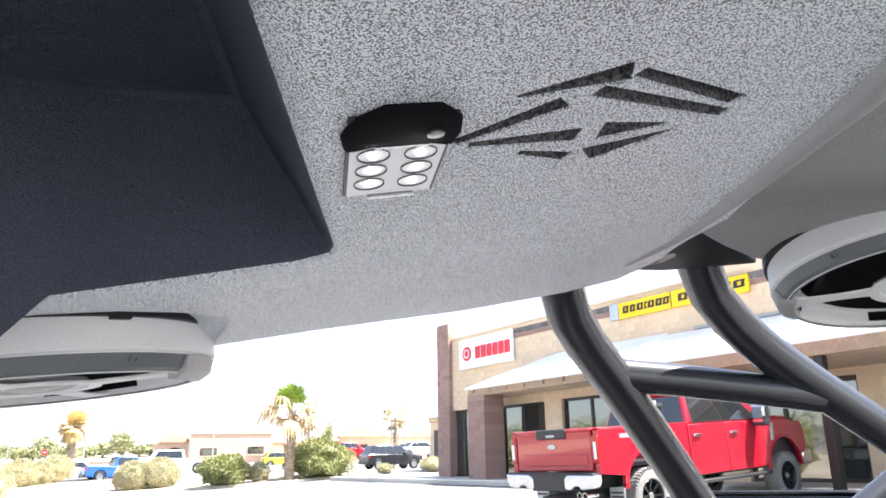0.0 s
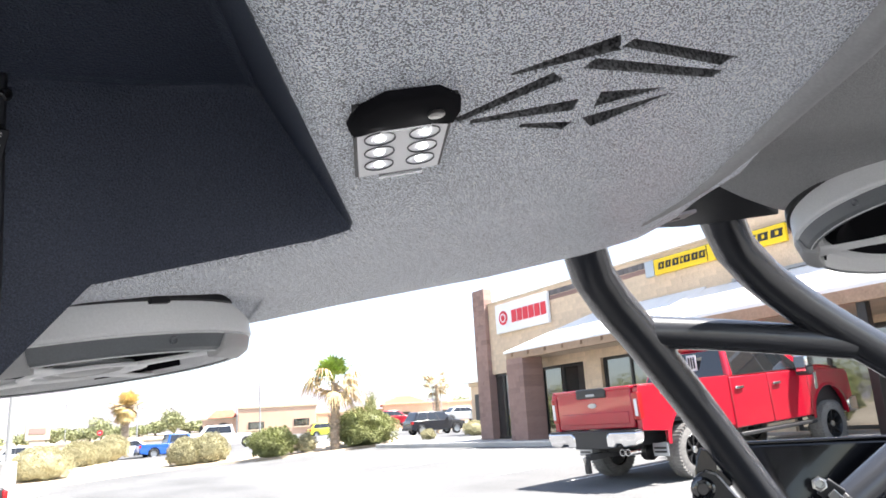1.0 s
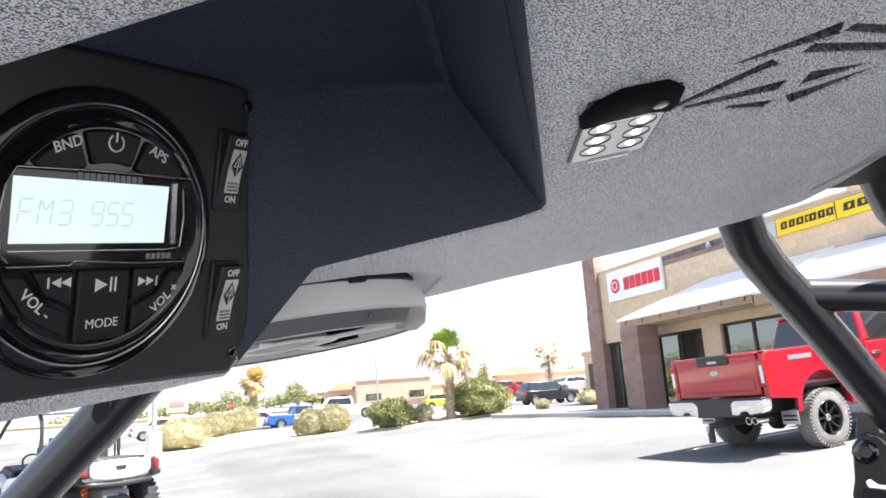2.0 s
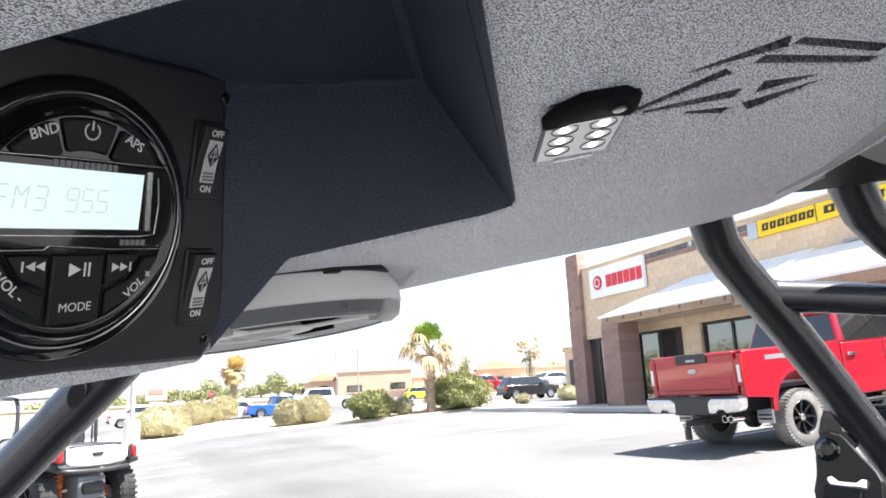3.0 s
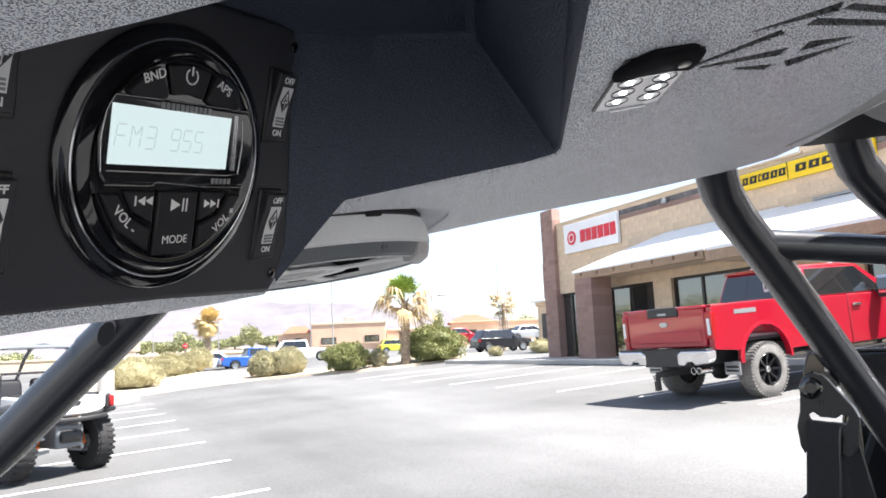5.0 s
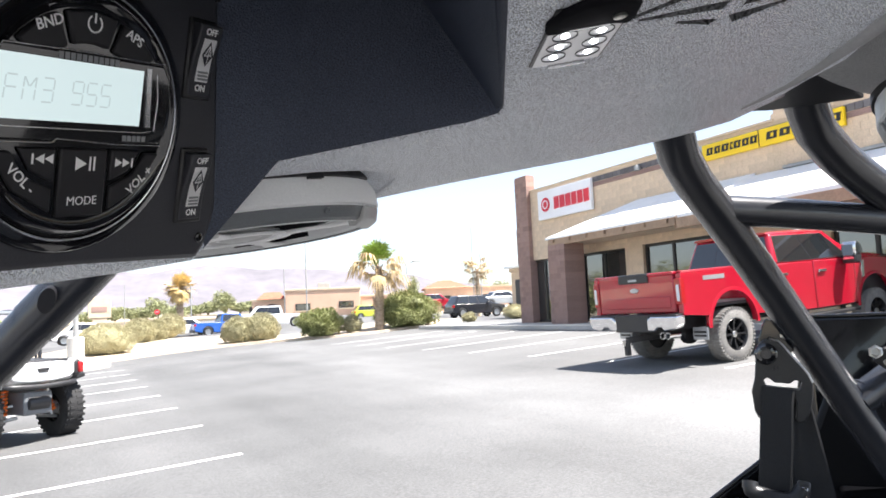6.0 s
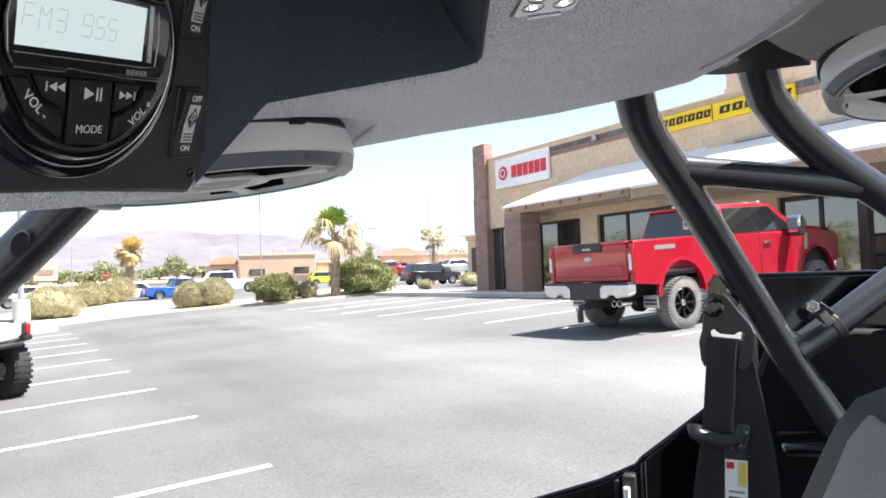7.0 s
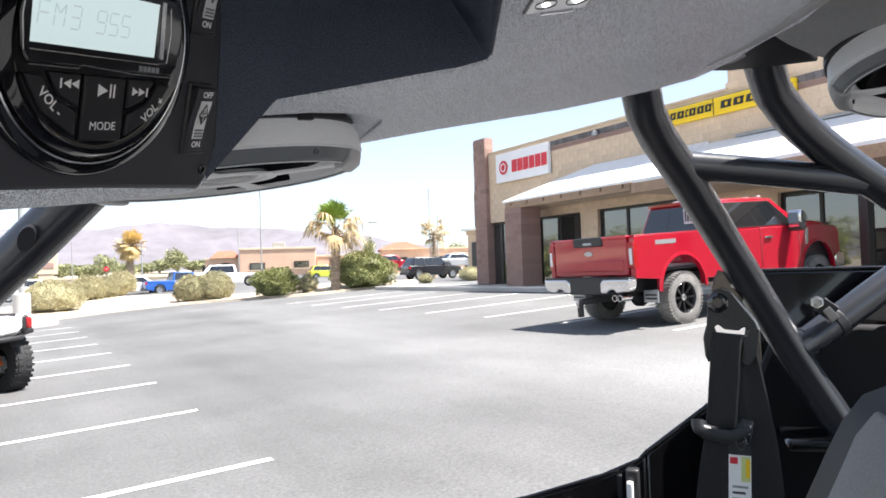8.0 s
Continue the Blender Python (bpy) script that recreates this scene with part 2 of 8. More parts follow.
def paled(m, centre, reach, gain):
    """A broad paler patch with a ragged edge, centred on the ground."""
    nt = m.node_tree
    p = nt.nodes["Principled BSDF"]
    src = p.inputs["Base Color"].links[0].from_socket
    co = nt.nodes.new("ShaderNodeTexCoord")
    off = nt.nodes.new("ShaderNodeVectorMath")
    off.operation = "SUBTRACT"
    off.inputs[1].default_value = centre
    ln = nt.nodes.new("ShaderNodeVectorMath")
    ln.operation = "LENGTH"
    nz = nt.nodes.new("ShaderNodeTexNoise")
    nz.inputs["Scale"].default_value = 0.5
    nz.inputs["Detail"].default_value = 8
    add = nt.nodes.new("ShaderNodeMath")
    add.operation = "MULTIPLY_ADD"
    add.inputs[1].default_value = reach * 0.9
    rg = nt.nodes.new("ShaderNodeMapRange")
    rg.interpolation_type = "SMOOTHSTEP"
    rg.inputs["From Min"].default_value, rg.inputs["From Max"].default_value = reach * 0.7, reach * 1.8
    rg.inputs["To Min"].default_value, rg.inputs["To Max"].default_value = gain, 1.0
    mul = nt.nodes.new("ShaderNodeVectorMath")
    mul.operation = "SCALE"
    nt.links.new(co.outputs["Object"], off.inputs[0])
    nt.links.new(off.outputs[0], ln.inputs[0])
    nt.links.new(co.outputs["Object"], nz.inputs["Vector"])
    nt.links.new(nz.outputs["Fac"], add.inputs[0])
    nt.links.new(ln.outputs["Value"], add.inputs[2])
    nt.links.new(add.outputs[0], rg.inputs["Value"])
    nt.links.new(src, mul.inputs[0])
    nt.links.new(rg.outputs[0], mul.inputs["Scale"])
    nt.links.new(mul.outputs[0], p.inputs["Base Color"])


def lane(m, x0, x1, gain):
    """A tyre-darkened driving lane along y between x0 and x1, with wandering edges."""
    nt = m.node_tree
    p = nt.nodes["Principled BSDF"]
    src = p.inputs["Base Color"].links[0].from_socket
    co = nt.nodes.new("ShaderNodeTexCoord")
    mp = nt.nodes.new("ShaderNodeMapping")
    mp.inputs["Scale"].default_value = (1.2, 0.16, 1.0)
    nz = nt.nodes.new("ShaderNodeTexNoise")
    nz.inputs["Scale"].default_value = 1.0
    nz.inputs["Detail"].default_value = 7
    sep = nt.nodes.new("ShaderNodeSeparateXYZ")
    add = nt.nodes.new("ShaderNodeMath")
    add.operation = "MULTIPLY_ADD"
    add.inputs[1].default_value = 1.6
    ramp = []
    for lo, hi, a, b in ((x0 + 0.6, x0 + 1.1, 1.0, gain), (x1, x1 + 2.6, 1.0, 1.0 / gain)):
        rg = nt.nodes.new("ShaderNodeMapRange")
        rg.interpolation_type = "SMOOTHSTEP"
        rg.inputs["From Min"].default_value, rg.inputs["From Max"].default_value = lo, hi
        rg.inputs["To Min"].default_value, rg.inputs["To Max"].default_value = a, b
        nt.links.new(add.outputs[0], rg.inputs["Value"])
        ramp.append(rg)
    both = nt.nodes.new("ShaderNodeMath")
    both.operation = "MULTIPLY"
    mul = nt.nodes.new("ShaderNodeVectorMath")
    mul.operation = "SCALE"
    nt.links.new(co.outputs["Object"], mp.inputs["Vector"])
    nt.links.new(mp.outputs[0], nz.inputs["Vector"])
    nt.links.new(co.outputs["Object"], sep.inputs[0])
    nt.links.new(nz.outputs["Fac"], add.inputs[0])
    nt.links.new(sep.outputs["X"], add.inputs[2])
    nt.links.new(ramp[0].outputs[0], both.inputs[0])
    nt.links.new(ramp[1].outputs[0], both.inputs[1])
    nt.links.new(src, mul.inputs[0])
    nt.links.new(both.outputs[0], mul.inputs["Scale"])
    nt.links.new(mul.outputs[0], p.inputs["Base Color"])


lane(M_ASPHALT, 1.7, 4.6, 0.86)
paled(M_ASPHALT, (9.0, 3.0, 0.0), 7.5, 1.5)


# ---- building blocks ----
def finish(bm, name, mat, smooth=False):
    me = bpy.data.meshes.new(name)
    bm.to_mesh(me)
    bm.free()
    me.materials.append(mat)
    if smooth:
        for p in me.polygons:
            p.use_smooth = True
    return me


def part(name, bm, mat, parent=None, label="", smooth=False, bevel=0.0, segs=2, at=None, angle=40):
    """Links a bmesh (or mesh) as one mesh object under its thing; at: its place in the parent's space."""
    me = bm if isinstance(bm, bpy.types.Mesh) else finish(bm, name, mat, smooth)
    ob = new(name, me)
    if parent is not None:
        ob.parent = parent
    if at is not None:
        ob.matrix_local = at
    if bevel:
        mod = ob.modifiers.new("bevel", "BEVEL")
        mod.width, mod.segments, mod.limit_method, mod.angle_limit = bevel, segs, "ANGLE", radians(angle)
        mod.harden_normals = False
        for p in me.polygons:
            p.use_smooth = True
        me.set_sharp_from_angle(angle=radians(50))
    elif smooth:
        me.set_sharp_from_angle(angle=radians(angle))
    if label:
        ob["label"] = label
    return ob


def thing(name, m, label, category, group="", kind=""):
    ob = new(name)
    ob.empty_display_size = 0.1
    ob.matrix_world = m
    return tagged(ob, label, category, group, kind)


def box(bm, x0, x1, y0, y1, z0, z1, m=None):
    v = [bm.verts.new((x, y, z)) for x in (x0, x1) for y in (y0, y1) for z in (z0, z1)]
    for f in ((0, 1, 3, 2), (4, 6, 7, 5), (0, 4, 5, 1), (2, 3, 7, 6), (0, 2, 6, 4), (1, 5, 7, 3)):
        bm.faces.new([v[i] for i in f])
    if m is not None:
        bmesh.ops.transform(bm, matrix=m, verts=v)
    return v


def boxed(x0, x1, y0, y1, z0, z1, m=None):
    bm = bmesh.new()
    box(bm, x0, x1, y0, y1, z0, z1, m)
    return bm


def prism(poly, lo, hi, axis="z", bm=None):
    """A polygon of 2D points extruded along an axis (z: xy, y: xz, x: yz)."""
    bm = bm or bmesh.new()

    def at(p, h):
        return (p[0], p[1], h) if axis == "z" else (p[0], h, p[1]) if axis == "y" else (h, p[0], p[1])
    a = [bm.verts.new(at(p, lo)) for p in poly]
    b = [bm.verts.new(at(p, hi)) for p in poly]
    fs = [bm.faces.new(a), bm.faces.new(b[::-1])]
    n = len(poly)
    for i in range(n):
        fs.append(bm.faces.new((a[i], b[i], b[(i + 1) % n], a[(i + 1) % n])))
    bmesh.ops.recalc_face_normals(bm, faces=fs)
    return bm


def curve_points(pts, step=0.03):
    """Catmull-Rom through the points."""
    P = [Vector(p) for p in pts]
    if len(P) < 3:
        return P
    P = [2 * P[0] - P[1]] + P + [2 * P[-1] - P[-2]]
    out = []
    for i in range(1, len(P) - 2):
        n = max(1, int((P[i + 1] - P[i]).length / step))
        for k in range(n):
            t = k / n
            a, b, c, d = P[i - 1], P[i], P[i + 1], P[i + 2]
            out.append(0.5 * ((2 * b) + (c - a) * t + (2 * a - 5 * b + 4 * c - d) * t * t + (3 * b - a - 3 * c + d) * t ** 3))
    out.append(P[-2])
    return out


def tube(pts, r, seg=16, bm=None, step=0.03, r_end=None, smooth=True):
    bm = bm or bmesh.new()
    path = curve_points(pts, step) if smooth else [Vector(p) for p in pts]
    up = None
    rings = []
    n = len(path)
    for i, p in enumerate(path):
        d = (path[min(i + 1, n - 1)] - path[max(i - 1, 0)]).normalized()
        if up is None:
            up = d.orthogonal().normalized()
        up = (up - d * up.dot(d)).normalized()
        side = d.cross(up)
        rr = r if r_end is None else r + (r_end - r) * i / max(1, n - 1)
        rings.append([bm.verts.new(p + rr * (math.cos(a) * up + math.sin(a) * side)) for a in [2 * math.pi * k / seg for k in range(seg)]])
    for a, b in zip(rings, rings[1:]):
        for k in range(seg):
            bm.faces.new((a[k], a[(k + 1) % seg], b[(k + 1) % seg], b[k]))
    bm.faces.new(rings[0][::-1])
    bm.faces.new(rings[-1])
    return bm


def lathe(profile, seg=32, bm=None, m=None, closed=False):
    """Turns (radius, height) pairs round z."""
    bm = bm or bmesh.new()
    rings = []
    made = []
    for r, z in profile:
        ring = [bm.verts.new((r * math.cos(a), r * math.sin(a), z)) for a in [2 * math.pi * k / seg for k in range(seg)]]
        rings.append(ring)
        made += ring
    pairs = list(zip(rings, rings[1:])) + ([(rings[-1], rings[0])] if closed else [])
    for a, b in pairs:
        for k in range(seg):
            bm.faces.new((a[k], a[(k + 1) % seg], b[(k + 1) % seg], b[k]))
    if not closed:
        bm.faces.new(rings[0][::-1])
        bm.faces.new(rings[-1])
    if m is not None:
        bmesh.ops.transform(bm, matrix=m, verts=made)
    return bm


def loft(rings, bm=None, cap=True, loop=True):
    bm = bm or bmesh.new()
    vs = [[bm.verts.new(p) for p in ring] for ring in rings]
    n = len(vs[0])
    fs = []
    for a, b in zip(vs, vs[1:]):
        for k in range(n if loop else n - 1):
            fs.append(bm.faces.new((a[k], a[(k + 1) % n], b[(k + 1) % n], b[k])))
    if cap:
        fs += [bm.faces.new(vs[0][::-1]), bm.faces.new(vs[-1])]
    bmesh.ops.recalc_face_normals(bm, faces=fs)
    return bm


def lettering(text, size, depth=0.0006, bold=0.0):
    """A mesh of the words with the built-in font, centred, lying in xy."""
    cu = bpy.data.curves.new("lettering", "FONT")
    cu.body, cu.size, cu.extrude, cu.offset = text, size, depth, bold
    cu.align_x, cu.align_y, cu.resolution_u = "CENTER", "CENTER", 3
    ob = bpy.data.objects.new("lettering", cu)
    scene.collection.objects.link(ob)
    bpy.context.view_layer.update()
    me = bpy.data.meshes.new_from_object(ob.evaluated_get(bpy.context.evaluated_depsgraph_get()))
    bpy.data.objects.remove(ob)
    return me


def words(name, text, size, mat, parent, at, depth=0.0006, bold=0.0, label=""):
    me = lettering(text, size, depth, bold)
    me.materials.clear()
    me.materials.append(mat)
    return part(name, me, mat, parent, label, at=at)


# ---- ground ----
GX = [-3000, -60, -12, -6, 1.75, 15.4, 24, 60, 3000]
GZ = [-0.9, -0.75, -0.55, -0.43, 0.0, 0.75, 0.9, 0.95, 0.95]


def g(x, y=0.0):
    """Height of the ground: a cross slope, rising again far across the road."""
    return float(np.interp(x, GX, GZ)) + float(np.interp(y, (62, 80, 110, 300, 3000), (0.0, 0.36, 1.9, 4.0, 4.0)))


def sheet(xs, ys, lift, inside=None):
    bm = bmesh.new()
    grid = [[bm.verts.new((x, y, g(x, y) + lift)) for y in ys] for x in xs]
    for i in range(len(xs) - 1):
        for j in range(len(ys) - 1):
            if inside is None or inside((xs[i] + xs[i + 1]) / 2, (ys[j] + ys[j + 1]) / 2):
                bm.faces.new((grid[i][j], grid[i + 1][j], grid[i + 1][j + 1], grid[i][j + 1]))
    bmesh.ops.delete(bm, geom=[v for v in bm.verts if not v.link_faces], context="VERTS")
    return bm


xs = [-3000, -800, -200, -60, -30] + [x for x in GX if -60 < x < 60] + [60, 200, 800, 3000]
xs = sorted(set(xs))
ys = [-3000, -800, -200, -60, 0, 62, 80, 95, 110, 200, 300, 800, 3000]
tagged(part("ground", sheet(xs, ys, -0.06), M_FAR), "dry tan desert plain round the car park", "ground", kind="structure")

# car park: asphalt, with a gravel island beyond its kerb
KERB = [(-30, 29.0), (-3, 31.4), (1.7, 33.1), (3.9, 34.5), (6.6, 34.9), (8.7, 33.7), (10.5, 32.0), (12.2, 31.3), (14.4, 31.5), (16.4, 31.6), (17.2, 31.2)]


def ribbon(path, offs, lifts):
    """A strip that follows the ground along a path; offs: sideways, lifts: above the ground."""
    bm = bmesh.new()
    rows = []
    n = len(path)
    for i, (x, y) in enumerate(path):
        a, b = Vector(path[max(i - 1, 0)]), Vector(path[min(i + 1, n - 1)])
        d = (b - a).normalized()
        nrm = Vector((-d.y, d.x))
        rows.append([bm.verts.new((x + nrm.x * o, y + nrm.y * o, g(x) + h)) for o, h in zip(offs, lifts)])
    for a, b in zip(rows, rows[1:]):
        for k in range(len(offs) - 1):
            bm.faces.new((a[k], b[k], b[k + 1], a[k + 1]))
    bmesh.ops.recalc_face_normals(bm, faces=bm.faces[:])
    return bm


lot_x = sorted(set([-30, -20, -12, -6, 1.75, 15.4, 24, 40] + [i * 2.0 for i in range(-15, 21)]))
tagged(part("road", sheet(lot_x, [-40, -20, 0, 20, 40, 62, 80, 92], 0.0), M_ASPHALT), "sun-bleached grey asphalt of the car park", "asphalt", kind="structure")
kerb_path = [tuple(p.to_2d()) for p in curve_points([(x, y, 0) for x, y in KERB], 0.6)]
tagged(part("kerb", ribbon(kerb_path, [0, 0.03, 0.2, 0.2], [-0.02, 0.10, 0.11, 0.02]), M_SAND), "pale sandy concrete kerb along the gravel island", "kerb", kind="structure")
tagged(part("gravel_bed", ribbon(kerb_path, [0.15, 1.0, 2.6, 4.5, 6.5, 8.0], [0.08, 0.14, 0.20, 0.26, 0.24, -0.06]), M_SAND, smooth=True), "pale sandy gravel bed planted with shrubs", "gravel bed", kind="structure")


def stripe(x0, x1, y, w=0.1):
    bm = bmesh.new()
    n = 8
    a = [(x0 + (x1 - x0) * i / n) for i in range(n + 1)]
    lo = [bm.verts.new((x, y - w / 2, g(x) + 0.005)) for x in a]
    hi = [bm.verts.new((x, y + w / 2, g(x) + 0.005)) for x in a]
    for i in range(n):
        bm.faces.new((lo[i], lo[i + 1], hi[i + 1], hi[i]))
    return bm


for k in range(-1, 9):
    tagged(part("parking_line", stripe(-3.6, 1.75, 5.67 + 2.62 * k), M_LINE), "worn white painted parking bay line", "road marking", "near row of bay lines", "structure")
for k in range(-3, 6):
    tagged(part("parking_line", stripe(8.95, 13.9, 13.3 + 2.66 * k), M_LINE), "worn white painted parking bay line", "road marking", "bay lines before the shop", "structure")

# sand heaped behind the kerb
def mound(x0, x1, y0, y1, h, n=26):
    bm = bmesh.new()
    rows = []
    for i in range(n + 1):
        row = []
        for j in range(n + 1):
            u, v = i / n, j / n
            x, y = x0 + (x1 - x0) * u, y0 + (y1 - y0) * v
            k = math.sin(math.pi * u) ** 0.7 * math.sin(math.pi * v) ** 0.7
            k *= 1 + 0.25 * noise.noise(Vector((x * 0.5, y * 0.5, 2.0)))
            row.append(bm.verts.new((x, y, g(x) + 0.04 + h * k)))
        rows.append(row)
    for a, b in zip(rows, rows[1:]):
        for j in range(n):
            bm.faces.new((a[j], b[j], b[j + 1], a[j + 1]))
    return bm


tagged(part("sand_mound", mound(-4.0, 9.6, 36.2, 48.5, 0.46), M_SAND, smooth=True), "low mound of pale sand and gravel", "gravel bed", kind="structure")
island = prism([(-9, 28.3), (0.6, 28.3), (1.2, 28.6), (1.5, 29.2), (1.5, 30.2), (1.2, 30.9), (0.6, 31.2), (-9, 31.2)], 0.0, 0.14)
for v in island.verts:
    v.co.z += g(v.co.x) - 0.02
tagged(part("kerb_island", island, M_CONC, bevel=0.03), "pale concrete kerb island at the end of the bays", "kerb", kind="structure")

# pavement before the shop
bm = bmesh.new()
box(bm, 14.35, 17.0, -12, 30.2, 0.3, g(15.4) + 0.1)
tagged(part("pavement", bm, M_CONC, bevel=0.02), "pale concrete pavement before the shop front", "pavement", kind="structure")

# ---- the side-by-side in which the camera rides ----
CAR = pose(0, 0, 0, 0, 0, 41.55)
BASE = Matrix.Translation((0.4, -0.1, -0.12))
UNBASE = BASE.inverted()
utv = thing("off_road_buggy", CAR @ BASE, "black side-by-side buggy with a moulded roof and overhead radio console", "buggy")


def fit_part(name, bm, mat, label="", parent=None, **kw):
    """A part of the buggy, given in its own right, forward, up coordinates."""
    if not isinstance(bm, bpy.types.Mesh):
        bmesh.ops.transform(bm, matrix=UNBASE, verts=bm.verts[:])
    ob = part(name, bm, mat, parent or utv, label, **kw)
    return ob


def roof_z(r, f):
    return 1.612 - 0.13 * f + 0.06 * (r - 0.45)


# roof: underside sheet with a recess for the console, rolled edge, outer skin
SPK = (0.655, 0.466)
ARC_AT = ((-148, 0.185), (-135, 0.188), (-120, 0.192), (-105, 0.196), (-94, 0.194), (-86, 0.184), (-78, 0.170), (-70, 0.158), (-60, 0.150))
ARC = [(SPK[0] + q * math.cos(radians(a)), SPK[1] + q * math.sin(radians(a))) for a, q in ARC_AT]
ROOF_EDGE = [(0.744, 0.346), (0.752, 0.305), (0.760, 0.258), (0.787, 0.14), (0.79, 0.05), (0.782, 0.0), (0.752, -0.042), (0.70, -0.073), (0.655, -0.1),
             (0.55, -0.117), (0.445, -0.15), (0.2, -0.2), (0.0, -0.22), (-0.18, -0.2), (-0.2, 0.0), (-0.2, 0.3), (-0.12, 0.52),
             (0.1, 0.6), (0.35, 0.56), (0.44, 0.46), (0.475, 0.405)] + ARC
RECESS = [(0.222, 0.067), (0.238, 0.056), (0.272, 0.063), (0.521, 0.133), (0.534, 0.140), (0.536, 0.161), (0.495, 0.30), (0.462, 0.345), (0.16, 0.36), (0.164, 0.25)]


def inside(p, poly):
    hit = False
    for (x0, y0), (x1, y1) in zip(poly, poly[1:] + poly[:1]):
        if (y0 > p[1]) != (y1 > p[1]) and p[0] < x0 + (p[1] - y0) * (x1 - x0) / (y1 - y0):
            hit = not hit
    return hit


def flat_with_holes(bm, loops, height):
    """Fills the first loop around the others with triangles."""
    out = [[bm.verts.new((x, y, height(x, y))) for x, y in loop] for loop in loops]
    flat, edges = [], []
    for loop in loops:
        n0 = len(flat)
        flat += [Vector(p) for p in loop]
        edges += [(n0 + i, n0 + (i + 1) % len(loop)) for i in range(len(loop))]
    co, _, tris, origin, _, _ = geometry.delaunay_2d_cdt(flat, edges, [], 0, 1e-7)
    vs = [v for loop in out for v in loop]
    vs = [vs[o[0]] if o else bm.verts.new((p.x, p.y, height(p.x, p.y))) for p, o in zip(co, origin)]
    for tri in tris:
        c = sum((co[i] for i in tri), Vector((0, 0))) / 3
        if inside(c, loops[0]) and not any(inside(c, h) for h in loops[1:]):
            bm.faces.new([vs[i] for i in tri])
    return out


EMBLEM = [((0.385, -0.001), (0.388, -0.044), 0.0011, 0.005), ((0.413, 0.031), (0.400, -0.018), 0.0019, 0.0039), ((0.3895, -0.046), (0.441, -0.087), 0.0020, 0.0030),
          ((0.397, -0.030), (0.453, -0.083), 0.0028, 0.0027), ((0.419, 0.026), (0.437, -0.020), 0.0019, 0.0047), ((0.441, 0.008), (0.461, -0.013), 0.0015, 0.0036),
          ((0.439, -0.029), (0.449, -0.059), 0.0055, 0.0009), ((0.464, -0.021), (0.458, -0.062), 0.0055, 0.0011)]


def bar_quad(a, b, w0, w1):
    w0, w1 = w0 * 1.7 + 0.0004, w1 * 1.6
    a, b = Vector(a), Vector(b)
    d = (b - a).normalized()
    n = Vector((-d.y, d.x))
    return [tuple(a + n * w0), tuple(b + n * w1), tuple(b - n * w1), tuple(a - n * w0)]


# rounding of the recess edge, corner by corner
FILLET = [0.020, 0.030, 0.032, 0.008, 0.006, 0.006, 0.006, 0.006, 0.006, 0.010]


def widened(poly, d):
    """The counter-clockwise outline grown outwards by d, a number for each corner."""
    out = []
    for i, p in enumerate(poly):
        p, a, b = Vector(p), Vector(poly[i - 1]), Vector(poly[(i + 1) % len(poly)])
        u, v = (p - a).normalized(), (b - p).normalized()
        n0, n1 = Vector((u.y, -u.x)), Vector((v.y, -v.x))
        m = (n0 + n1) / max(1.0 + n0.dot(n1), 0.3)
        out.append((p.x + m.x * d[i], p.y + m.y * d[i]))
    return out


GROOVES = [bar_quad(*e) for e in EMBLEM]
bm = bmesh.new()
cx, cy = 0.32, 0.17
INNER = []
for x, y in ROOF_EDGE:
    d = Vector((x - cx, y - cy))
    d *= (d.length - 0.012) / d.length
    INNER.append((cx + d.x, cy + d.y))
loops = flat_with_holes(bm, [INNER, widened(RECESS, FILLET)] + GROOVES, roof_z)


def lip_ring(mesh, a):
    """The corners of the recess edge, rounded up by a degrees."""
    c, k = math.cos(radians(a)), math.sin(radians(a))
    return [mesh.verts.new((x, y, roof_z(x, y) + q * (1 - c))) for (x, y), q in zip(widened(RECESS, [q * (1 - k) for q in FILLET]), FILLET)]


# rounded shoulder: pebbled grey at first, colour darkened for shade further up
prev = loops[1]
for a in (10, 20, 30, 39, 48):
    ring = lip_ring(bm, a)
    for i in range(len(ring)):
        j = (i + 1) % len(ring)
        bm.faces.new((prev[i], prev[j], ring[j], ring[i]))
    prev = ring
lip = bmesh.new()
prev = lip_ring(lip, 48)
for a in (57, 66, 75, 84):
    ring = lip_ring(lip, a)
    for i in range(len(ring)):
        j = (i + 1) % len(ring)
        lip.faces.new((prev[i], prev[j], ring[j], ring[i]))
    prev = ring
# grooves of the embossed emblem, pressed up into the sheet, coloured dark for shade
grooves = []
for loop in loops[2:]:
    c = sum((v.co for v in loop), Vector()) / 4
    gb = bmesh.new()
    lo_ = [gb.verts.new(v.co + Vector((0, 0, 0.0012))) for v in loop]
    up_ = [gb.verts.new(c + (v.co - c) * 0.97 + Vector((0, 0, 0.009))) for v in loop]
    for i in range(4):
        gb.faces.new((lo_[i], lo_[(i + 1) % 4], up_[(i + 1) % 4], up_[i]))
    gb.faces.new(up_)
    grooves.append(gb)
    rim = [bm.verts.new(v.co + Vector((0, 0, 0.0013))) for v in loop]
    for i in range(4):
        bm.faces.new((loop[i], loop[(i + 1) % 4], rim[(i + 1) % 4], rim[i]))
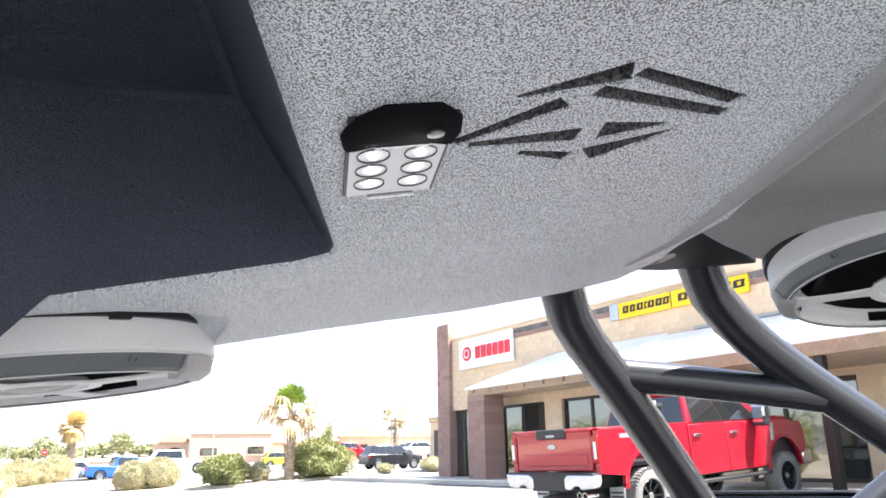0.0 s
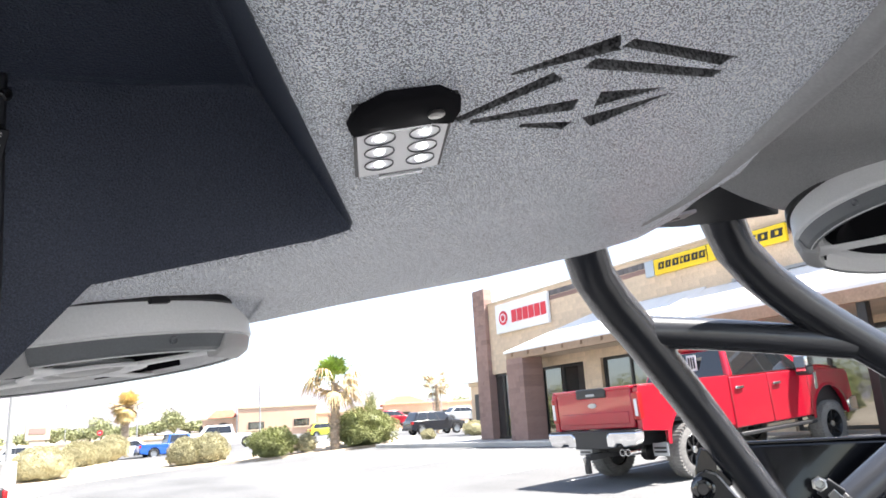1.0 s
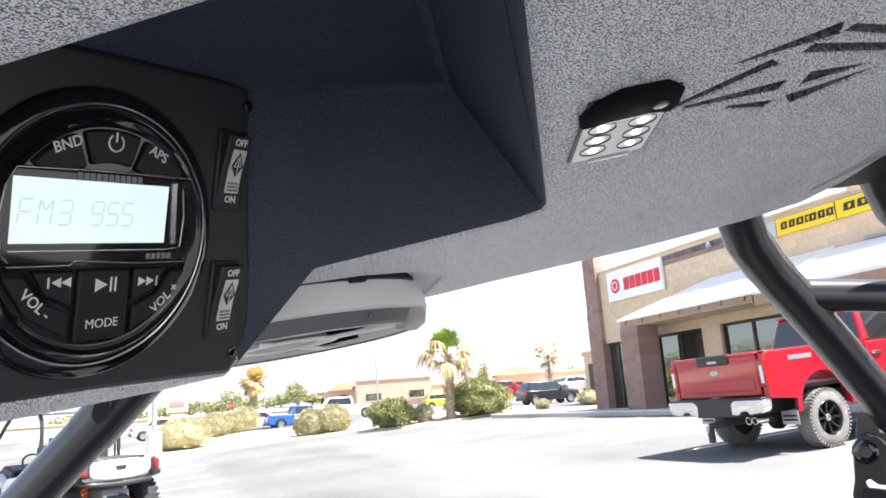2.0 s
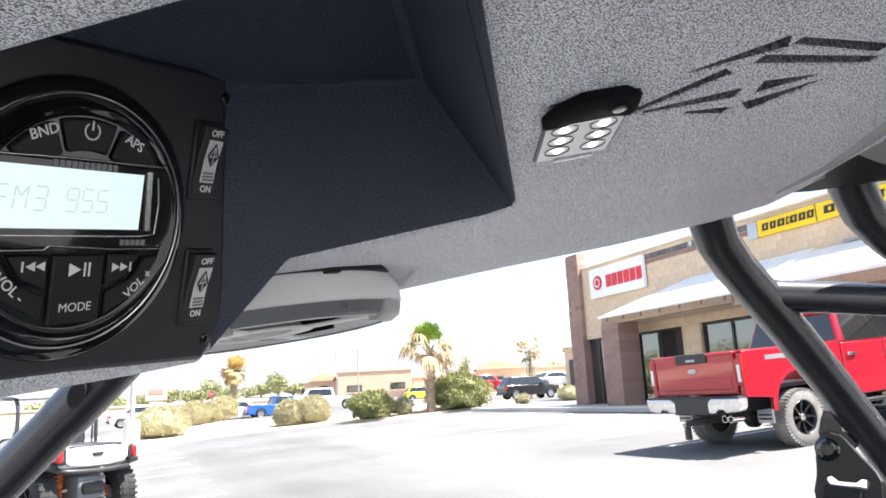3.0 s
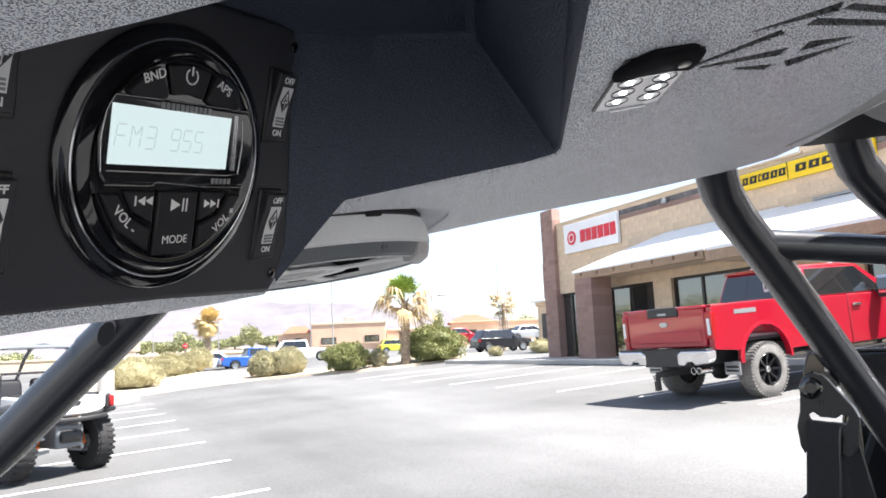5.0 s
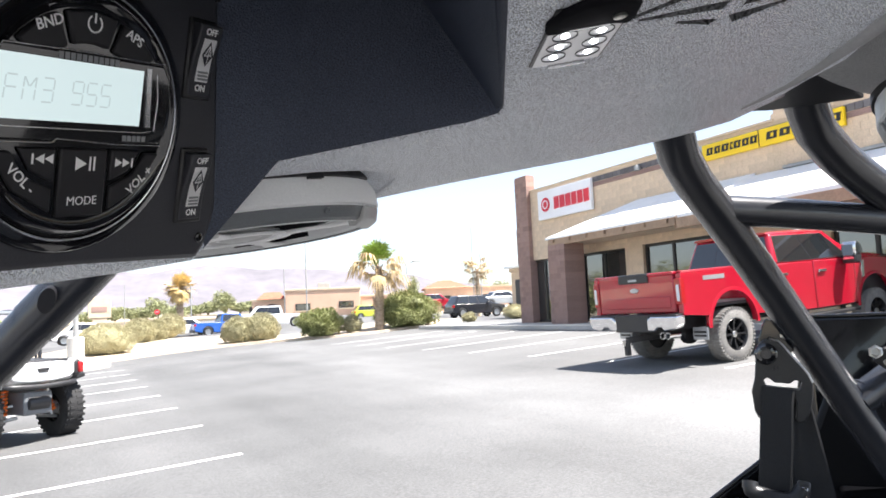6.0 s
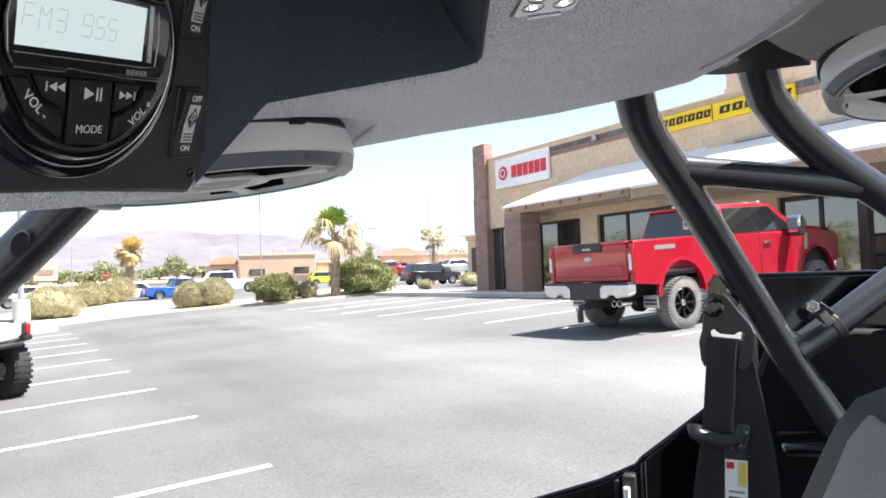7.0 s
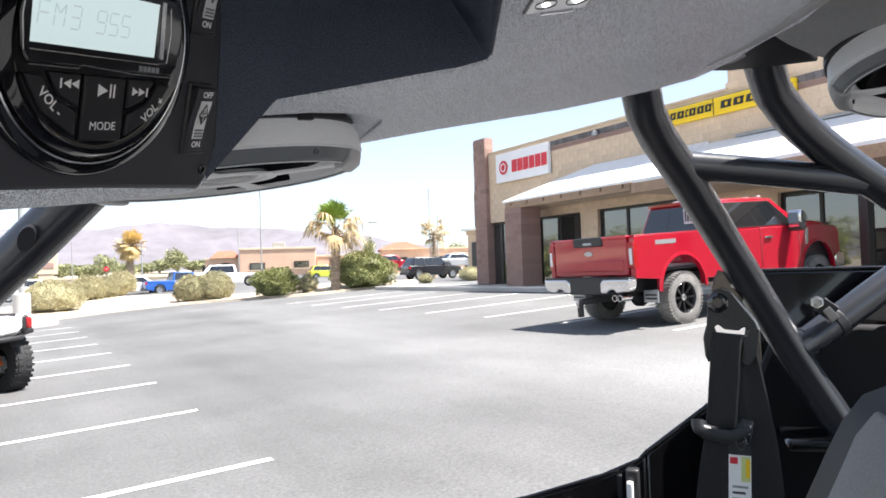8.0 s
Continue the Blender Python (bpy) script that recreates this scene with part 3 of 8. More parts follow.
# edge profiles: a plain roll, a wide brim that rises gently beside the seats, a dish that rises to the speaker
ROLL = [(0.0, 0.0), (0.008, 0.001), (0.014, 0.003), (0.022, 0.010), (0.026, 0.022), (0.022, 0.034), (0.004, 0.06), (-0.02, 0.12), (-0.10, 0.15)]
BRIM = [(0.0, 0.0), (0.030, 0.0035), (0.060, 0.009), (0.088, 0.0150), (0.104, 0.0195), (0.110, 0.026), (0.085, 0.05), (-0.02, 0.12), (-0.10, 0.15)]
DISHED = [(0.0, 0.0), (0.012, 0.0015), (0.024, 0.005), (0.036, 0.010), (0.046, 0.016), (0.052, 0.024), (0.054, 0.04), (0.02, 0.12), (-0.10, 0.15)]
DISH_BY = [1.0, 1.0, 1.0, 0.95, 0.85, 0.7, 0.5, 0.3, 0.15]
WIDE = [0.1, 0.25, 0.5, 1.0, 1.0, 0.85, 0.45, 0.1]
prev = loops[0]
skin = bmesh.new()
for row, (roll, brim, dish) in enumerate(zip(ROLL, BRIM, DISHED)):
    # the last rows are the outer skin over the lining
    shell = bm if row < 6 else skin
    if row == 6:
        prev = [skin.verts.new(v.co) for v in prev]
    ring = []
    for i, (x, y) in enumerate(ROOF_EDGE):
        w = WIDE[i] if i < len(WIDE) else 0.0
        by_speaker = i >= len(ROOF_EDGE) - len(ARC)
        grow, rise = (e + (b - e) * w for e, b in zip(dish if by_speaker else roll, brim))
        if by_speaker:
            rise *= DISH_BY[i - len(ROOF_EDGE)]
        d = (Vector(SPK) - Vector((x, y)) if by_speaker else Vector((x - cx, y - cy))).normalized() * grow
        ring.append(shell.verts.new((x + d.x, y + d.y, roof_z(x, y) + rise)))
    for i in range(len(ring)):
        j = (i + 1) % len(ring)
        shell.faces.new((prev[i], prev[j], ring[j], ring[i]))
    prev = ring
skin.faces.new(prev)
for mesh in (bm, skin):
    bmesh.ops.recalc_face_normals(mesh, faces=mesh.faces[:])
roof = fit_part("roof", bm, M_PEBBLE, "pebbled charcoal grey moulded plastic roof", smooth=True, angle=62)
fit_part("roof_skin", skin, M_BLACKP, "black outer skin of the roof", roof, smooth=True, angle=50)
fit_part("recess_lip", lip, M_PEBBLE_SHADE, "rounded lip of the console recess, darkened for shade", roof, smooth=True, angle=60)
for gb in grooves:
    fit_part("emblem_groove", gb, M_GROOVE_SHADE, "groove of the embossed emblem, darkened for shade", roof)

# rounded bead along the rear edge of the front roof
bead = [(0.76, -0.035), (0.70, -0.073), (0.634, -0.098), (0.567, -0.118), (0.512, -0.133), (0.473, -0.144), (0.43, -0.153), (0.30, -0.175), (0.15, -0.19)]
fit_part("edge_bead", tube([(x, y, roof_z(x, y) + 0.003) for x, y in bead], 0.004, 16, r_end=0.018), M_LIP, "smooth satin grey edge bead", smooth=True)

# console face plane
tau, rho = radians(18), radians(10)
pn = Vector((0, -math.cos(tau), -math.sin(tau)))
ph, pu = Vector((1, 0, 0)), Vector((0, -math.sin(tau), math.cos(tau)))
px_ = ph * math.cos(rho) + pu * math.sin(rho)
py_ = pu * math.cos(rho) - ph * math.sin(rho)
FACE = Matrix(((px_.x, py_.x, pn.x, 0.335), (px_.y, py_.y, pn.y, 0.315), (px_.z, py_.z, pn.z, 1.575), (0, 0, 0, 1)))
FACE_IN = UNBASE @ FACE

# recess walls and ceiling, faceted; their shade is in the material colour
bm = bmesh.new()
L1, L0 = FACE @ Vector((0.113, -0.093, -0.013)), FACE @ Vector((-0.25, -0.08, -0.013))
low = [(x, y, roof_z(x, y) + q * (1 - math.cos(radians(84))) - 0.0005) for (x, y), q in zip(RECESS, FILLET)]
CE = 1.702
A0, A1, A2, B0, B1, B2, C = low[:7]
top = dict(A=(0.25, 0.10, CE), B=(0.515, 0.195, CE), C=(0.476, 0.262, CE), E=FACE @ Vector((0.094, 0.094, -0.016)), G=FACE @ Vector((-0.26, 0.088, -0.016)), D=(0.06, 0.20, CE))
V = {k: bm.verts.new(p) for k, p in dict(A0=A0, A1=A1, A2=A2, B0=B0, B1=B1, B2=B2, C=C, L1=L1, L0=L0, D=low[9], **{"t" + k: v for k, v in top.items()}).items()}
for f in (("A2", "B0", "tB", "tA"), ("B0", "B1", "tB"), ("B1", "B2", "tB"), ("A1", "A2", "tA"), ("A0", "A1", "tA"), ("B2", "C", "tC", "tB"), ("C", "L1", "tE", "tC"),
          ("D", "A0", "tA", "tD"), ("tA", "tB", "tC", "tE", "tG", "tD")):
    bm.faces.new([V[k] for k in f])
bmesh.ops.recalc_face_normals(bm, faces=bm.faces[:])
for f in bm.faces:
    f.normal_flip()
fit_part("console_recess", bm, M_PEBBLE_SHADE, "pebbled console recess in the roof, shade put into its colour", bevel=0.005, segs=3, angle=15)

# console face: a slab in its own tilted plane
bm = prism([(-0.24, 0.095), (-0.24, -0.079), (0.0, -0.0905), (0.104, -0.0985), (0.1105, -0.09), (0.1195, -0.062), (0.097, 0.084), (0.095, 0.099)], -0.022, -0.010)
console = part("console_panel", bm, M_PANEL, utv, "smooth black console panel", bevel=0.004, at=FACE_IN)
# visor lip under the panel, curling forward
rings = []
for u, v0, k in ((-0.3, -0.077, 1.25), (-0.22, -0.080, 1.25), (-0.1, -0.0855, 1.2), (0.0, -0.0905, 1.1), (0.06, -0.0945, 0.9), (0.104, -0.0985, 0.6), (0.118, -0.087, 0.5)):
    rings.append([(u, v0 + dv * (k if dv < 0 else 1.0), w) for dv, w in ((0.012, -0.014), (0.0, -0.0125), (-0.004, -0.015), (-0.014, -0.030), (-0.019, -0.055), (-0.012, -0.085), (0.03, -0.105), (0.03, -0.09), (0.012, -0.05))])
part("visor_lip", loft(rings), M_PEBBLE, utv, "pebbled black visor lip", smooth=True, at=FACE_IN)

# radio
RC = Matrix.Translation((-0.009, -0.001, -0.0085))
radio = part("radio", lathe([(0.079, -0.004), (0.0795, 0.0005), (0.077, 0.003), (0.0715, 0.003), (0.0705, 0.0005), (0.069, 0.0), (0.0672, 0.006), (0.064, 0.009), (0.0615, 0.0065), (0.058, 0.0062)], 64), M_GLOSS, utv, "round gloss black marine radio with a lit display", smooth=True, at=FACE_IN @ RC, angle=60)


part("radio_face", lathe([(0.0590, 0.0060), (0.0588, 0.0066), (0.03, 0.0067), (0.001, 0.0067)], 48), M_GLOSS, radio, "gloss black radio face", smooth=True)


def on_radio(x, y, z=0.0, rot=0):
    return Matrix.Translation((x + 0.008, y + 0.001, z)) @ pose(0, 0, 0, 0, 0, rot)


bm = prism([(-0.061, 0.034), (-0.066, 0.025), (-0.068, 0.01), (-0.066, -0.008), (-0.062, -0.0145), (0.046, -0.0145), (0.050, -0.008), (0.052, 0.01), (0.050, 0.025), (0.044, 0.034)], 0.0062, 0.0098)
part("display_surround", bm, M_GLOSS, radio, "raised gloss black display surround", bevel=0.0015, at=on_radio(0, 0))
part("display", boxed(-0.062, 0.028, -0.0035, 0.029, 0.0098, 0.0101), M_LCD, radio, "pale lit liquid crystal display", at=on_radio(0, 0))
part("display_frame", prism([(0.030, 0.031), (0.0335, 0.031), (0.036, -0.004), (0.0325, -0.004)], 0.0098, 0.0106), M_SILVER, radio, "bright edge beside the display", at=on_radio(0, 0))
# segments of the display: a top, b c right, d foot, e f left, g middle, m the inner strokes of an M
SEGMENTS = {"a": ((0, 2), (1, 2)), "b": ((1, 2), (1, 1)), "c": ((1, 1), (1, 0)), "d": ((1, 0), (0, 0)), "e": ((0, 0), (0, 1)), "f": ((0, 1), (0, 2)), "g": ((0, 1), (1, 1)),
            "m": ((0, 2), (0.5, 1.1)), "n": ((0.5, 1.1), (1, 2))}
for x0, lit in ((-0.0590, "aefg"), (-0.0490, "efmnbc"), (-0.0385, "abgcd"), (-0.0205, "abfgcd"), (-0.0113, "afgcd"), (-0.0021, "afgcd")):
    bm = bmesh.new()
    for k in lit:
        a, b = [Vector((x0 + 0.0066 * p[0] + 0.0006 * p[1], 0.0060 + 0.0062 * p[1], 0)) for p in SEGMENTS[k]]
        d = (b - a).normalized()
        a, b, q = a + d * 0.0005, b - d * 0.0005, Vector((-d.y, d.x, 0)) * 0.00042
        bm.faces.new([bm.verts.new(p) for p in (a - q, b - q, b + q, a + q)])
    part("display_text", bm, M_SEG, radio, "dark display segments", at=on_radio(0, 0, 0.0103))
for pts in ([(-0.062, -0.0150), (-0.03, -0.0150), (-0.027, -0.0128), (0.012, -0.0150), (0.0455, -0.0150)], [(-0.0655, -0.008), (-0.0672, 0.01), (-0.0652, 0.025), (-0.0605, 0.0335), (-0.02, 0.0345), (0.0435, 0.0345)], [(0.0385, 0.028), (0.041, 0.012), (0.040, -0.006), (0.030, -0.0075), (-0.062, -0.0072)]):
    part("trim_line", tube([(x, y, 0.0099) for x, y in pts], 0.00035, 6, smooth=False), M_SILVER, radio, "thin bright trim line", at=on_radio(0, 0))
for k in range(11):
    part("brand_bar", boxed(-0.0014, 0.0014, -0.0018, 0.0018, 0, 0.0002), M_DIM, radio, at=on_radio(-0.028 + 0.0036 * k, 0.0313, 0.0099))
for k in range(5):
    part("brand_bar", boxed(-0.0014, 0.0014, -0.0016, 0.0016, 0, 0.0002), M_DIM, radio, at=on_radio(0.018 + 0.0036 * k, -0.0112, 0.0099))


def sector(a0, a1, r0, r1, z0, z1):
    n = 10
    pts = [(r1 * math.cos(radians(a0 + (a1 - a0) * i / n)), r1 * math.sin(radians(a0 + (a1 - a0) * i / n))) for i in range(n + 1)]
    pts += [(r0 * math.cos(radians(a1 + (a0 - a1) * i / n)), r0 * math.sin(radians(a1 + (a0 - a1) * i / n))) for i in range(n + 1)]
    return prism(pts, z0, z1)


def key(poly, label):
    return part("radio_button", prism(poly, 0.006, 0.0092), M_RUBBER, radio, label, bevel=0.0012, at=on_radio(-0.008, -0.001))


for a0, a1, lab in ((112, 140, "black rubber band button"), (74, 108, "black rubber power button"), (40, 70, "black rubber scan button")):
    part("radio_button", sector(a0, a1, 0.040, 0.058, 0.006, 0.0092), M_RUBBER, radio, lab, bevel=0.0015, at=on_radio(-0.008, -0.001))
for poly, lab in (([(-0.040, -0.017), (-0.018, -0.017), (-0.018, -0.036), (-0.032, -0.030)], "black rubber previous track button"),
                  ([(-0.015, -0.017), (0.016, -0.017), (0.016, -0.056), (-0.015, -0.056)], "black rubber play and mode button"),
                  ([(0.040, -0.017), (0.019, -0.017), (0.019, -0.036), (0.032, -0.030)], "black rubber next track button"),
                  ([(-0.044, -0.019), (-0.055, -0.019), (-0.042, -0.040), (-0.019, -0.053), (-0.019, -0.039), (-0.036, -0.032)], "black rubber volume down button"),
                  ([(0.044, -0.019), (0.055, -0.019), (0.042, -0.040), (0.020, -0.053), (0.020, -0.039), (0.036, -0.032)], "black rubber volume up button")):
    key(poly, lab)
for txt, x, y, rot, size in (("BND", -0.0354, 0.0467, 22, 0.0078), ("APS", 0.0196, 0.0465, -24, 0.0078), ("MODE", -0.0074, -0.0478, 0, 0.0071), ("VOL -", -0.0457, -0.0346, -42, 0.0078), ("VOL +", 0.0331, -0.0366, 42, 0.0078)):
    words("printed_word", txt, size, M_PRINT, radio, on_radio(x, y, 0.0093, rot), 0.0001, 0.0 if txt == "MODE" else 0.0001)


def arrow(bm, x, s, d):
    vs = [bm.verts.new((x - d * s, s, 0)), bm.verts.new((x + d * s, 0, 0)), bm.verts.new((x - d * s, -s, 0))]
    bm.faces.new(vs)


for cxx, cyy, shapes in ((-0.0347, -0.0238, ((-0.001, -1), (0.0045, -1), "bl")), (0.0208, -0.0258, ((-0.0045, 1), (0.001, 1), "br")), (-0.0067, -0.0264, ((-0.003, 1), "pp"))):
    bm = bmesh.new()
    for s in shapes:
        if s == "bl":
            box(bm, -0.0058, -0.0047, -0.0028, 0.0028, 0, 0.0002)
        elif s == "br":
            box(bm, 0.0047, 0.0058, -0.0028, 0.0028, 0, 0.0002)
        elif s == "pp":
            box(bm, 0.0022, 0.0034, -0.004, 0.004, 0, 0.0002)
            box(bm, 0.0050, 0.0062, -0.004, 0.004, 0, 0.0002)
        else:
            arrow(bm, s[0], 0.0038 if len(shapes) == 2 else 0.0027, s[1])
    part("printed_symbol", bm, M_PRINT, radio, at=on_radio(cxx, cyy, 0.0094))
bm = bmesh.new()
tube([(0.0045 * math.sin(radians(a)), 0.0045 * math.cos(radians(a)), 0) for a in range(35, 326, 29)], 0.0005, 6, bm, 0.002)
box(bm, -0.0005, 0.0005, 0.0005, 0.0058, -0.0002, 0.0004)
part("printed_symbol", bm, M_PRINT, radio, at=on_radio(-0.0083, 0.0500, 0.0093))
# silver ring that stands for the highlight on the gloss rim
part("radio_rim", lathe([(0.0700, 0.0030), (0.0703, 0.0040), (0.0710, 0.0043), (0.0716, 0.0036), (0.0716, 0.0030)], 72, closed=True), M_SILVER, radio, "rim of the radio, its highlight put in as silver", smooth=True, at=Matrix.Identity(4))


# rocker switches
def rocker(x, y):
    m = FACE_IN @ Matrix.Translation((x, y, -0.0138))
    body = part("rocker_switch", boxed(-0.0125, 0.0125, -0.0262, 0.0262, 0, 0.0060), M_BLACKP, utv, "black rocker switch with white off and on print", bevel=0.0015, at=m)
    rings = [[(-0.0102, yy, 0.003), (-0.0102, yy, z), (0.0102, yy, z), (0.0102, yy, 0.003)] for yy, z in ((-0.0235, 0.0068), (-0.012, 0.0072), (0.0, 0.0086), (0.012, 0.0115), (0.0235, 0.0128))]
    part("rocker", loft(rings), M_PANEL, body, "satin black rocker", bevel=0.001)

    def zat(yy):
        return float(np.interp(yy, (-0.0235, -0.012, 0.0, 0.012, 0.0235), (0.0068, 0.0072, 0.0086, 0.0115, 0.0128))) + 0.0004
    words("printed_word", "OFF", 0.0060, M_PRINT, body, pose(0, 0.0185, zat(0.0185), 6), 0.0001, 0.0002)
    words("printed_word", "ON", 0.0060, M_PRINT, body, pose(0, -0.0185, zat(-0.0185), 1), 0.0001, 0.0002)
    bm = bmesh.new()
    ysn = (-0.0142, -0.012, -0.006, 0.0, 0.006, 0.012, 0.0142)
    vs = [[bm.verts.new((sx, yy, zat(yy))) for sx in (-0.006, 0.006)] for yy in ysn]
    for a, b in zip(vs, vs[1:]):
        bm.faces.new((a[0], a[1], b[1], b[0]))
    part("switch_label", bm, M_SIGNW, body, "white printed label")
    bm = bmesh.new()
    for yy, hw, hh in ((0.0045, 0.0052, 0.0082),):
        vs = [bm.verts.new((-hw, yy - 0.001, zat(yy) + 0.0007)), bm.verts.new((0, yy - hh, zat(yy - hh) + 0.0007)), bm.verts.new((hw, yy - 0.001, zat(yy) + 0.0007)), bm.verts.new((0, yy + hh, zat(yy + hh) + 0.0007))]
        bm.faces.new(vs)
    part("label_mark", bm, M_PANEL, body, "black diamond mark")
    bm = bmesh.new()
    for a, b in (((-0.003, 0.003), (0, 0.010)), ((0, 0.010), (0.003, 0.003)), ((-0.003, 0.003), (0.003, 0.004)), ((0.0, 0.010), (0.0005, -0.0015))):
        d = Vector((b[0] - a[0], b[1] - a[1], 0)).normalized()
        nrm = Vector((-d.y, d.x, 0)) * 0.00035
        pa, pb = Vector((a[0], a[1], zat(a[1]) + 0.0011)), Vector((b[0], b[1], zat(b[1]) + 0.0011))
        bm.faces.new([bm.verts.new(p) for p in (pa - nrm, pb - nrm, pb + nrm, pa + nrm)])
    part("label_mark", bm, M_SIGNW, body, "white line mark")
    for k in range(3):
        part("label_bar", boxed(-0.0045, 0.0045, -0.0007, 0.0007, 0, 0.0003), M_DIM, body, at=Matrix.Translation((0, -0.0078 - 0.0022 * k, zat(-0.009) + 0.0003)))


for x, y in ((0.0835, 0.0415), (0.0885, -0.0435), (-0.121, 0.040), (-0.119, -0.037)):
    rocker(x, y)
for x, y in ((0.103, -0.082), (0.094, 0.0845)):
    part("panel_screw", lathe([(0.0038, -0.001), (0.0038, 0.0012), (0.003, 0.0018), (0.0016, 0.0018), (0.0014, 0.0006)], 14), M_GLOSS, utv, "small black screw", smooth=True, at=FACE_IN @ Matrix.Translation((x, y, -0.0102)))


# dome light on the roof
def on_roof(r, f, turn, drop=0.0):
    nrm = Vector((0.06, -0.13, -1)).normalized()
    a = Vector((math.cos(turn), math.sin(turn), 0))
    a = (a - nrm * a.dot(nrm)).normalized()
    b = nrm.cross(a)
    m = Matrix((a, b, nrm)).transposed().to_4x4()
    m.translation = Vector((r, f, roof_z(r, f))) + nrm * drop
    return UNBASE @ m


LT = on_roof(0.410, 0.0555, math.atan2(-0.917, 0.40))
# x runs across the lamp, y along it towards the recess
lamp = part("dome_light", boxed(-0.0215, 0.0215, -0.042, 0.040, -0.001, 0.0014), M_BLACKP, utv, "lit dome light with six white leds", bevel=0.0006, at=LT)
part("lamp_tray", boxed(-0.020, 0.020, -0.0405, 0.015, 0.0012, 0.0019), M_TRAY, lamp, "pale clear-covered lamp tray", bevel=0.0003)
for ix in (-1, 1):
    for k in range(3):
        m = Matrix.Translation((ix * 0.0100, 0.0060 - 0.0160 * k, 0.0022))
        part("led_dish", lathe([(0.0072, -0.0006), (0.0070, 0.0003), (0.0062, -0.0006), (0.0018, -0.0008)], 20), M_DISH, lamp, "round reflector dish", smooth=True, at=m)
        part("led", lathe([(0.0022, -0.0008), (0.0021, 0.0003), (0.0014, 0.0007), (0.0006, 0.0008)], 14), M_LED, lamp, "glowing white led", smooth=True, at=m)
outline = [(-0.0225, 0.015), (-0.012, 0.019), (0.012, 0.019), (0.0225, 0.015), (0.0240, 0.024), (0.0225, 0.037), (0.013, 0.048), (-0.008, 0.049), (-0.020, 0.039), (-0.0240, 0.026)]
bm = loft([[(x * k, 0.027 + (y - 0.027) * k, z) for x, y in outline] for k, z in ((1.0, 0.0005), (1.0, 0.0022), (0.95, 0.0036), (0.82, 0.0043))])
part("lamp_housing", bm, M_HOUSING, lamp, "black lamp housing", smooth=True, angle=50)
part("lamp_screw", lathe([(0.0036, 0.0), (0.0036, 0.0012), (0.0028, 0.0015), (0.0018, 0.0015), (0.0015, 0.0008)], 12), M_STEEL, lamp, "small bright screw", smooth=True, at=Matrix.Translation((0.0125, 0.030, 0.0042)))
for x0, x1, y in ((-0.010, 0.012, -0.0425), (-0.010, 0.012, 0.0158)):
    part("lamp_clip", boxed(x0, x1, y - 0.001, y + 0.001, 0.0008, 0.0032), M_SILVER, lamp, "clear clip edge")

